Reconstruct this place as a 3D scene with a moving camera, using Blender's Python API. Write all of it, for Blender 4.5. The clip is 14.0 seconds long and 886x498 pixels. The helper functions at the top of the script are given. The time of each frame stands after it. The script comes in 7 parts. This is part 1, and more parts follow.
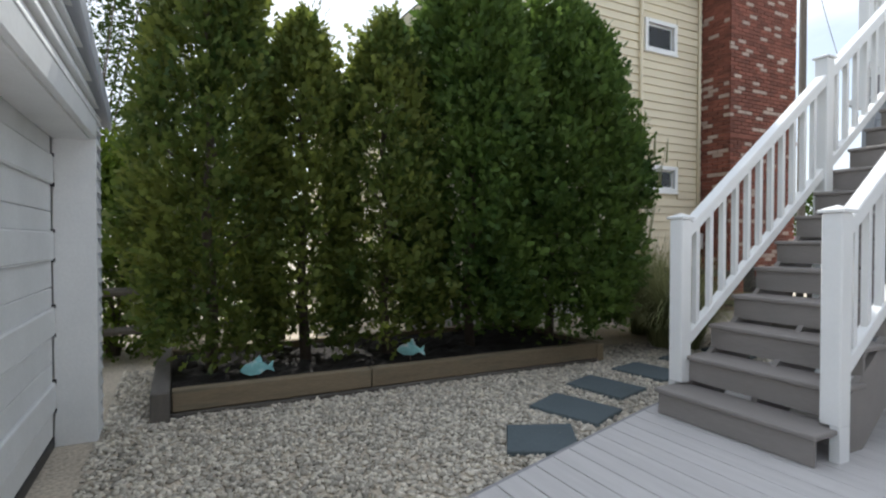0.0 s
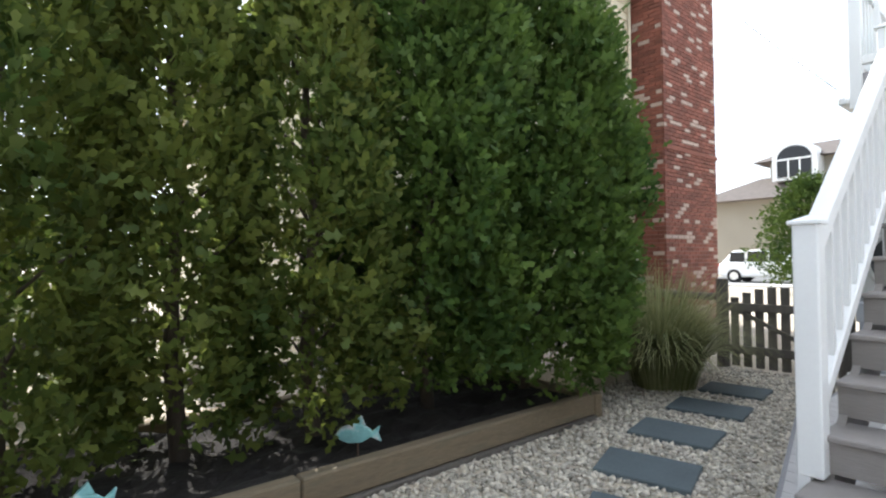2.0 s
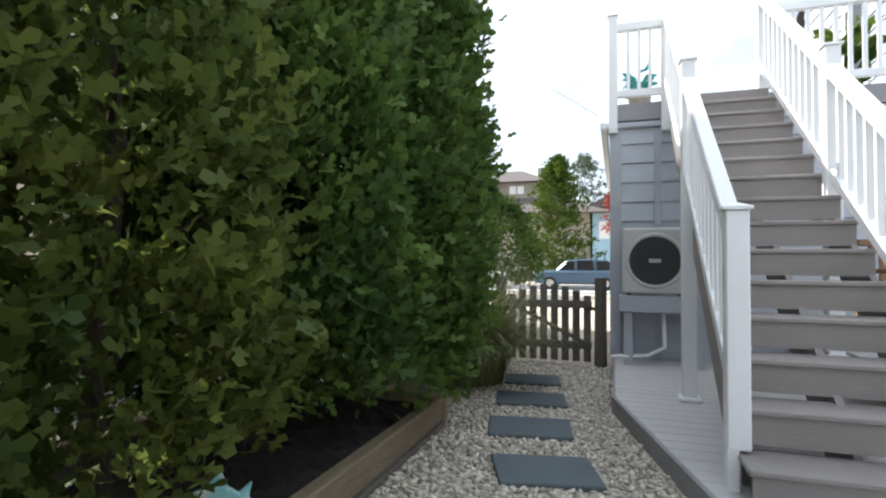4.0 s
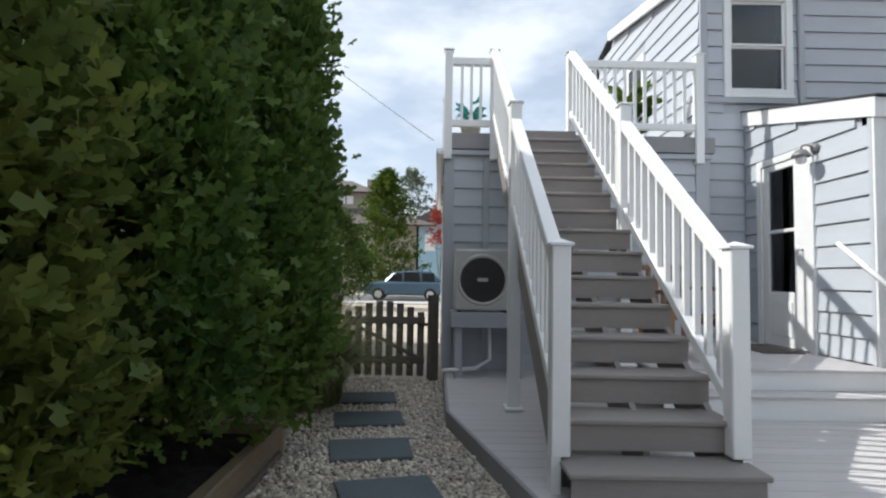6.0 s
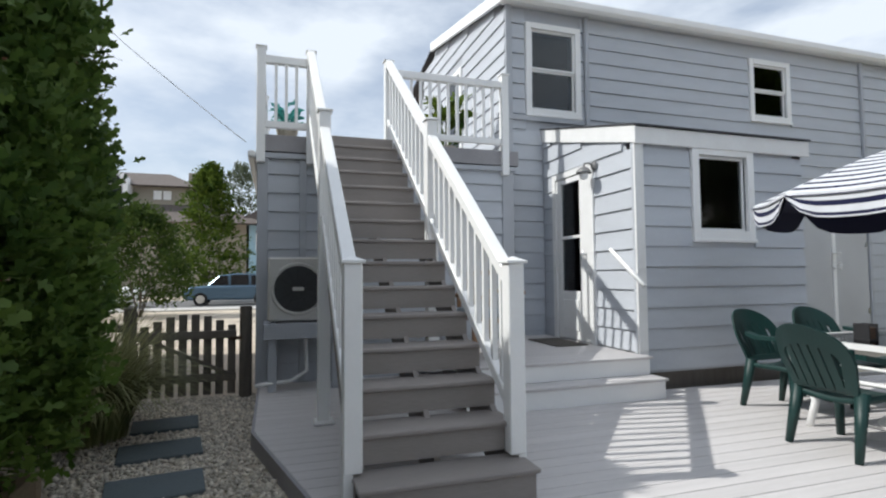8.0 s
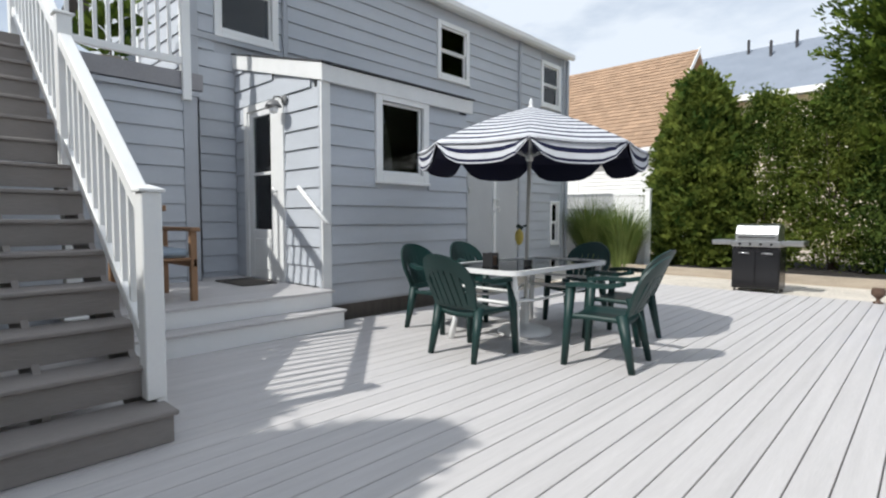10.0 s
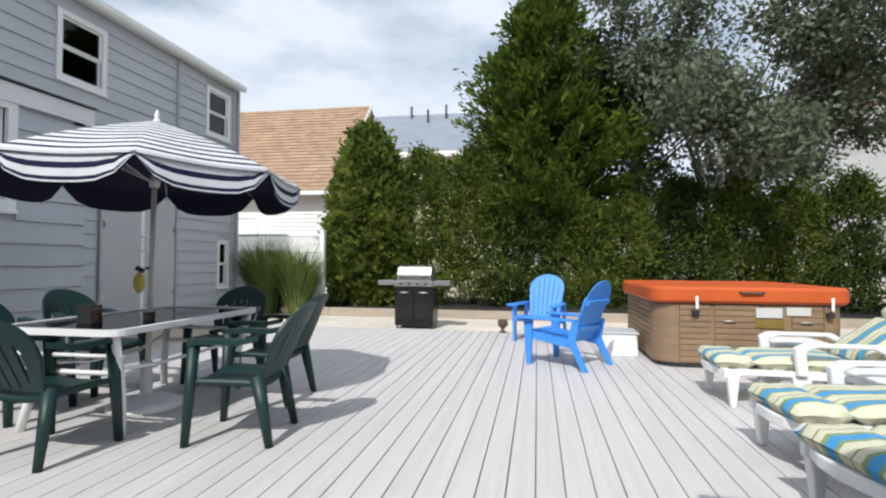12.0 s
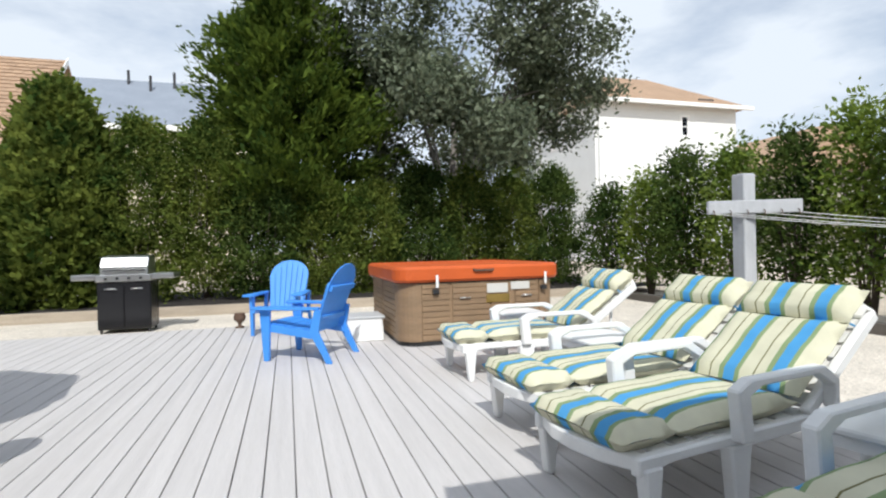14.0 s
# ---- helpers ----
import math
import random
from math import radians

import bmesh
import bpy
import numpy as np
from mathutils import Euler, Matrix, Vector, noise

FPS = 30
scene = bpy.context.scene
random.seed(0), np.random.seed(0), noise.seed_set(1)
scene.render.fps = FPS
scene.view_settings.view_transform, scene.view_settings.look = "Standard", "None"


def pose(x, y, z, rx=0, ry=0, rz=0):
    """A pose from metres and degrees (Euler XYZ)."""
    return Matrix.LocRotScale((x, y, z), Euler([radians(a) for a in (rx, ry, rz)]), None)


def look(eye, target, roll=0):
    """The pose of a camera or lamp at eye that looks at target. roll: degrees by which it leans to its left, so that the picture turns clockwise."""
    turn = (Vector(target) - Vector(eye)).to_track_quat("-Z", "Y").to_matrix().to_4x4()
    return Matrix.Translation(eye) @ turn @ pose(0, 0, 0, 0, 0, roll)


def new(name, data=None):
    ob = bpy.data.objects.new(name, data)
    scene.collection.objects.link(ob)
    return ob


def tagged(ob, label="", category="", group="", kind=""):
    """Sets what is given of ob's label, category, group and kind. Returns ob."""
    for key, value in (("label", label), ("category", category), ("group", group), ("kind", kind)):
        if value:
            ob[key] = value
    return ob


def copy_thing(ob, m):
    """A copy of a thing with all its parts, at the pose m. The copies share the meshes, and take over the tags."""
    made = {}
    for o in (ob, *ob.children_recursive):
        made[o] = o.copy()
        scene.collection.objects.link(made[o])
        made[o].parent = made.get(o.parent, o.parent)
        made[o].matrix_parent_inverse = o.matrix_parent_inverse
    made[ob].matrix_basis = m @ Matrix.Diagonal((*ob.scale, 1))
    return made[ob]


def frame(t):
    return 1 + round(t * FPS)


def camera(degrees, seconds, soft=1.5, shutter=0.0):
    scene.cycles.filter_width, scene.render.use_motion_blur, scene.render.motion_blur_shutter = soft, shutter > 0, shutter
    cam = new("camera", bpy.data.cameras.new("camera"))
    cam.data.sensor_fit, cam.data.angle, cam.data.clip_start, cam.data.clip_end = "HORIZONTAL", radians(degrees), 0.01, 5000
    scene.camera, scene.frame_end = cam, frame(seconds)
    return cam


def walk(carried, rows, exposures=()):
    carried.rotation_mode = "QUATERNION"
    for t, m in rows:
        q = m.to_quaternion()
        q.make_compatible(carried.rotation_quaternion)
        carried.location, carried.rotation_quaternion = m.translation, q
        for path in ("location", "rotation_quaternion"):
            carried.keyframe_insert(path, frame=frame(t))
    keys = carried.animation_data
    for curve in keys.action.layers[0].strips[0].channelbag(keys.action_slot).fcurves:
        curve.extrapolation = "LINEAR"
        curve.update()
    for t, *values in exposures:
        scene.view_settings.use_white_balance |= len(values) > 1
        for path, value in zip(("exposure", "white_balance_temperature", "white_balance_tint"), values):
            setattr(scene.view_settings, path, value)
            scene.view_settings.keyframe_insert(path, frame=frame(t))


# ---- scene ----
cam = camera(80.3, 14.0, soft=2.2)
PATH = [
    (0, (0.056, 0.109, 1.163), (0.955, 1.895, 1.129), 0.1),
    (0.5, (0.143, 0.583, 1.145), (1.103, 2.338, 1.133), 0.3),
    (1, (0.25, 1.006, 1.155), (1.273, 2.724, 1.165), 0.0),
    (1.5, (0.323, 1.446, 1.167), (1.452, 3.096, 1.188), -0.0),
    (2.5, (0.408, 2.216, 1.171), (1.852, 3.598, 1.235), -1.1),
    (3, (0.411, 2.627, 1.093), (2.040, 3.783, 1.175), -0.5),
    (5.3, (0.254, 3.334, 1.017), (2.25, 3.446, 1.073), 0.8),
    (5.5, (0.287, 3.309, 1.049), (2.285, 3.385, 1.117), 0.7),
    (6, (0.294, 3.277, 1.124), (2.291, 3.261, 1.234), 1.0),
    (6.5, (0.314, 3.222, 1.197), (2.305, 3.109, 1.352), 0.8),
    (7, (0.315, 3.158, 1.243), (2.292, 2.912, 1.421), 0.6),
    (7.2, (0.311, 3.126, 1.246), (2.279, 2.821, 1.425), 0.2),
    (9.3, (0.123, 2.83, 1.195), (1.731, 1.644, 1.112), 0.3),
    (9.5, (0.097, 2.787, 1.19), (1.642, 1.52, 1.091), 0.2),
    (10, (0.073, 2.637, 1.17), (1.436, 1.178, 1.055), 0.1),
    (10.5, (0.057, 2.47, 1.167), (1.21, 0.839, 1.068), 0.2),
    (11, (0.012, 2.28, 1.162), (0.929, 0.503, 1.111), 0.3),
    (11.5, (0.035, 2.087, 1.159), (0.672, 0.191, 1.162), 0.3),
    (12, (0.044, 1.887, 1.167), (0.397, -0.081, 1.214), 0.3),
    (12.5, (0.034, 1.69, 1.155), (0.116, -0.307, 1.223), -0.2),
    (13, (-0.005, 1.539, 1.147), (-0.172, -0.453, 1.206), -0.7),
    (13.5, (-0.023, 1.462, 1.12), (-0.418, -0.498, 1.155), -0.8),
    (14, (-0.082, 1.36, 1.113), (-0.651, -0.557, 1.106), -1.2),
]
EXPOSURE = [(t, stops, 6300, 8) for t, stops in ((0, 0.34), (1.0, 0.76), (1.5, 1.02), (3.0, 1.10), (5.5, 0.24), (6.5, 0.04), (7.0, 0.0), (9.5, -0.08), (11.0, -0.10), (14.0, -0.08))]
walk(cam, [(t, look(eye, target, roll)) for t, eye, target, roll in PATH], EXPOSURE)

# ---- daylight ----
SUN_FROM = Vector((0.19, 0.98, 1.0)).normalized()
world = bpy.data.worlds.new("sky")
scene.world = world
world.use_nodes = True
wn, wl = world.node_tree.nodes, world.node_tree.links
wn.clear()
w_out = wn.new("ShaderNodeOutputWorld")
w_bg = wn.new("ShaderNodeBackground")
w_sky = wn.new("ShaderNodeTexSky")
w_sky.sky_type = "NISHITA"
w_sky.sun_disc = False
w_sky.sun_elevation = math.asin(SUN_FROM.z)
w_sky.sun_rotation = math.atan2(SUN_FROM.x, SUN_FROM.y)
w_sky.dust_density = 2.0
w_tc = wn.new("ShaderNodeTexCoord")
w_map = wn.new("ShaderNodeMapping")
w_map.inputs["Scale"].default_value = (1.0, 1.0, 2.6)
w_noise = wn.new("ShaderNodeTexNoise")
w_noise.inputs["Scale"].default_value = 2.6
w_noise.inputs["Detail"].default_value = 6.0
w_noise.inputs["Roughness"].default_value = 0.55
w_ramp = wn.new("ShaderNodeValToRGB")
w_ramp.color_ramp.elements[0].position = 0.40
w_ramp.color_ramp.elements[0].color = (0.42, 0.42, 0.42, 1)
w_ramp.color_ramp.elements[1].position = 0.60
w_mix = wn.new("ShaderNodeMix")
w_mix.data_type = "RGBA"
w_mix.inputs[7].default_value = (6.5, 6.9, 7.5, 1)
wl.new(w_tc.outputs["Generated"], w_map.inputs["Vector"])
wl.new(w_map.outputs["Vector"], w_noise.inputs["Vector"])
wl.new(w_noise.outputs["Fac"], w_ramp.inputs["Fac"])
wl.new(w_ramp.outputs["Color"], w_mix.inputs[0])
wl.new(w_sky.outputs["Color"], w_mix.inputs[6])
wl.new(w_mix.outputs[2], w_bg.inputs["Color"])
wl.new(w_bg.outputs["Background"], w_out.inputs["Surface"])
w_bg.inputs["Strength"].default_value = 0.14

sun = new("sun", bpy.data.lights.new("sun", "SUN"))
sun.data.energy = 4.1
sun.data.angle = radians(0.6)
sun.data.color = (1.0, 0.965, 0.91)
sun.matrix_world = look(SUN_FROM * 50, (0, 0, 0))

# ---- materials ----
def links_of(m):
    return m.node_tree.nodes, m.node_tree.links


def surface(name, base, rough=0.6, metal=0.0, var=0.10, scale=2.5, fine=0.08, fine_scale=60.0, rnd=0.0, bump=0.15,
            bump_scale=None, stretch=(1, 1, 1), other=None, spec=0.5, island=False):
    """Base colour varied by a broad and a fine noise and by the piece, with fine relief. other: a second colour for the stains."""
    m = bpy.data.materials.new(name)
    m.use_nodes = True
    n, l = links_of(m)
    p = n["Principled BSDF"]
    p.inputs["Roughness"].default_value = rough
    p.inputs["Metallic"].default_value = metal
    p.inputs["Specular IOR Level"].default_value = spec
    geo = n.new("ShaderNodeNewGeometry")
    mp = n.new("ShaderNodeMapping")
    mp.inputs["Scale"].default_value = stretch
    l.new(geo.outputs["Position"], mp.inputs["Vector"])
    broad = n.new("ShaderNodeTexNoise")
    broad.inputs["Scale"].default_value = scale
    broad.inputs["Detail"].default_value = 5
    small = n.new("ShaderNodeTexNoise")
    small.inputs["Scale"].default_value = fine_scale
    small.inputs["Detail"].default_value = 4
    for t in (broad, small):
        l.new(mp.outputs["Vector"], t.inputs["Vector"])
    total = n.new("ShaderNodeMath")
    total.operation = "MULTIPLY_ADD"
    total.inputs[1].default_value = 3.0 * var
    total.inputs[2].default_value = 1 - 1.5 * var - 1.5 * fine - rnd / 2
    l.new(broad.outputs["Fac"], total.inputs[0])
    t2 = n.new("ShaderNodeMath")
    t2.operation = "MULTIPLY_ADD"
    t2.inputs[1].default_value = 3.0 * fine
    l.new(small.outputs["Fac"], t2.inputs[0])
    l.new(total.outputs[0], t2.inputs[2])
    last = t2
    if rnd:
        t3 = n.new("ShaderNodeMath")
        t3.operation = "MULTIPLY_ADD"
        t3.inputs[1].default_value = rnd
        if island:
            l.new(geo.outputs["Random Per Island"], t3.inputs[0])
        else:
            oi = n.new("ShaderNodeObjectInfo")
            l.new(oi.outputs["Random"], t3.inputs[0])
        l.new(t2.outputs[0], t3.inputs[2])
        last = t3
    sc = n.new("ShaderNodeVectorMath")
    sc.operation = "SCALE"
    sc.inputs[0].default_value = base
    l.new(last.outputs[0], sc.inputs["Scale"])
    if other:
        mix = n.new("ShaderNodeMix")
        mix.data_type = "RGBA"
        ramp = n.new("ShaderNodeValToRGB")
        ramp.color_ramp.elements[0].position = 0.52
        ramp.color_ramp.elements[1].position = 0.68
        l.new(broad.outputs["Fac"], ramp.inputs["Fac"])
        l.new(ramp.outputs["Color"], mix.inputs[0])
        l.new(sc.outputs[0], mix.inputs[6])
        mix.inputs[7].default_value = (*other, 1)
        l.new(mix.outputs[2], p.inputs["Base Color"])
    else:
        l.new(sc.outputs[0], p.inputs["Base Color"])
    if bump:
        b = n.new("ShaderNodeBump")
        b.inputs["Strength"].default_value = bump
        b.inputs["Distance"].default_value = 0.01
        src = small
        if bump_scale:
            src = n.new("ShaderNodeTexNoise")
            src.inputs["Scale"].default_value = bump_scale
            src.inputs["Detail"].default_value = 3
            l.new(mp.outputs["Vector"], src.inputs["Vector"])
        l.new(src.outputs["Fac"], b.inputs["Height"])
        l.new(b.outputs["Normal"], p.inputs["Normal"])
    return m


def leafy(name, a, b, rough=0.55, through_light=0.25, glossy=0.3):
    """Leaves: a colour of its own for each leaf between two greens, with some light passing through."""
    m = bpy.data.materials.new(name)
    m.use_nodes = True
    n, l = links_of(m)
    p = n["Principled BSDF"]
    p.inputs["Roughness"].default_value = rough
    p.inputs["Specular IOR Level"].default_value = glossy
    geo = n.new("ShaderNodeNewGeometry")
    noi = n.new("ShaderNodeTexNoise")
    noi.inputs["Scale"].default_value = 1.6
    l.new(geo.outputs["Position"], noi.inputs["Vector"])
    add = n.new("ShaderNodeMath")
    add.operation = "MULTIPLY_ADD"
    add.inputs[1].default_value = 0.55
    l.new(geo.outputs["Random Per Island"], add.inputs[0])
    sub = n.new("ShaderNodeMath")
    sub.operation = "MULTIPLY_ADD"
    sub.inputs[1].default_value = 1.6
    sub.inputs[2].default_value = -0.55
    l.new(noi.outputs["Fac"], sub.inputs[0])
    l.new(sub.outputs[0], add.inputs[2])
    mix = n.new("ShaderNodeMix")
    mix.data_type = "RGBA"
    mix.inputs[6].default_value = (*a, 1)
    mix.inputs[7].default_value = (*b, 1)
    l.new(add.outputs[0], mix.inputs[0])
    l.new(mix.outputs[2], p.inputs["Base Color"])
    tr = n.new("ShaderNodeBsdfTranslucent")
    l.new(mix.outputs[2], tr.inputs["Color"])
    ms = n.new("ShaderNodeMixShader")
    ms.inputs[0].default_value = through_light
    l.new(p.outputs["BSDF"], ms.inputs[1])
    l.new(tr.outputs["BSDF"], ms.inputs[2])
    l.new(ms.outputs[0], n["Material Output"].inputs["Surface"])
    return m


def glassy(name, tint=(0.9, 0.95, 0.95), rough=0.02):
    m = bpy.data.materials.new(name)
    m.use_nodes = True
    n, l = links_of(m)
    n.remove(n["Principled BSDF"])
    tr = n.new("ShaderNodeBsdfTransparent")
    tr.inputs["Color"].default_value = (*tint, 1)
    gl = n.new("ShaderNodeBsdfGlossy")
    gl.inputs["Roughness"].default_value = rough
    fr = n.new("ShaderNodeFresnel")
    fr.inputs["IOR"].default_value = 1.5
    ms = n.new("ShaderNodeMixShader")
    l.new(fr.outputs[0], ms.inputs[0])
    l.new(tr.outputs[0], ms.inputs[1])
    l.new(gl.outputs[0], ms.inputs[2])
    l.new(ms.outputs[0], n["Material Output"].inputs["Surface"])
    return m


def banded(name, colours, axis, period, offset=0.0, rough=0.85, bump=0.2, weave=300.0):
    """Woven cloth with stripes across one axis of the thing. colours: (share of the period, colour) in order."""
    m = bpy.data.materials.new(name)
    m.use_nodes = True
    n, l = links_of(m)
    p = n["Principled BSDF"]
    p.inputs["Roughness"].default_value = rough
    p.inputs["Specular IOR Level"].default_value = 0.2
    tc = n.new("ShaderNodeUVMap")
    tc.uv_map = "cloth"
    sep = n.new("ShaderNodeSeparateXYZ")
    l.new(tc.outputs["UV"], sep.inputs[0])
    fr = n.new("ShaderNodeMath")
    fr.operation = "MULTIPLY_ADD"
    fr.inputs[1].default_value = 1 / period
    fr.inputs[2].default_value = offset
    l.new(sep.outputs[axis], fr.inputs[0])
    fc = n.new("ShaderNodeMath")
    fc.operation = "FRACT"
    l.new(fr.outputs[0], fc.inputs[0])
    ramp = n.new("ShaderNodeValToRGB")
    ramp.color_ramp.interpolation = "CONSTANT"
    e = ramp.color_ramp.elements
    at = 0.0
    for i, (share, c) in enumerate(colours):
        el = e[0] if i == 0 else (e[1] if i == 1 else e.new(at))
        el.position = at
        el.color = (*c, 1)
        at += share
    l.new(fc.outputs[0], ramp.inputs["Fac"])
    geo = n.new("ShaderNodeNewGeometry")
    noi = n.new("ShaderNodeTexNoise")
    noi.inputs["Scale"].default_value = 9
    noi.inputs["Detail"].default_value = 6
    l.new(geo.outputs["Position"], noi.inputs["Vector"])
    ma = n.new("ShaderNodeMath")
    ma.operation = "MULTIPLY_ADD"
    ma.inputs[1].default_value = 0.3
    ma.inputs[2].default_value = 0.85
    l.new(noi.outputs["Fac"], ma.inputs[0])
    sc = n.new("ShaderNodeVectorMath")
    sc.operation = "SCALE"
    l.new(ramp.outputs["Color"], sc.inputs[0])
    l.new(ma.outputs[0], sc.inputs["Scale"])
    l.new(sc.outputs[0], p.inputs["Base Color"])
    wv = n.new("ShaderNodeTexNoise")
    wv.inputs["Scale"].default_value = weave
    l.new(geo.outputs["Position"], wv.inputs["Vector"])
    b = n.new("ShaderNodeBump")
    b.inputs["Strength"].default_value = bump
    b.inputs["Distance"].default_value = 0.004
    l.new(wv.outputs["Fac"], b.inputs["Height"])
    l.new(b.outputs["Normal"], p.inputs["Normal"])
    return m


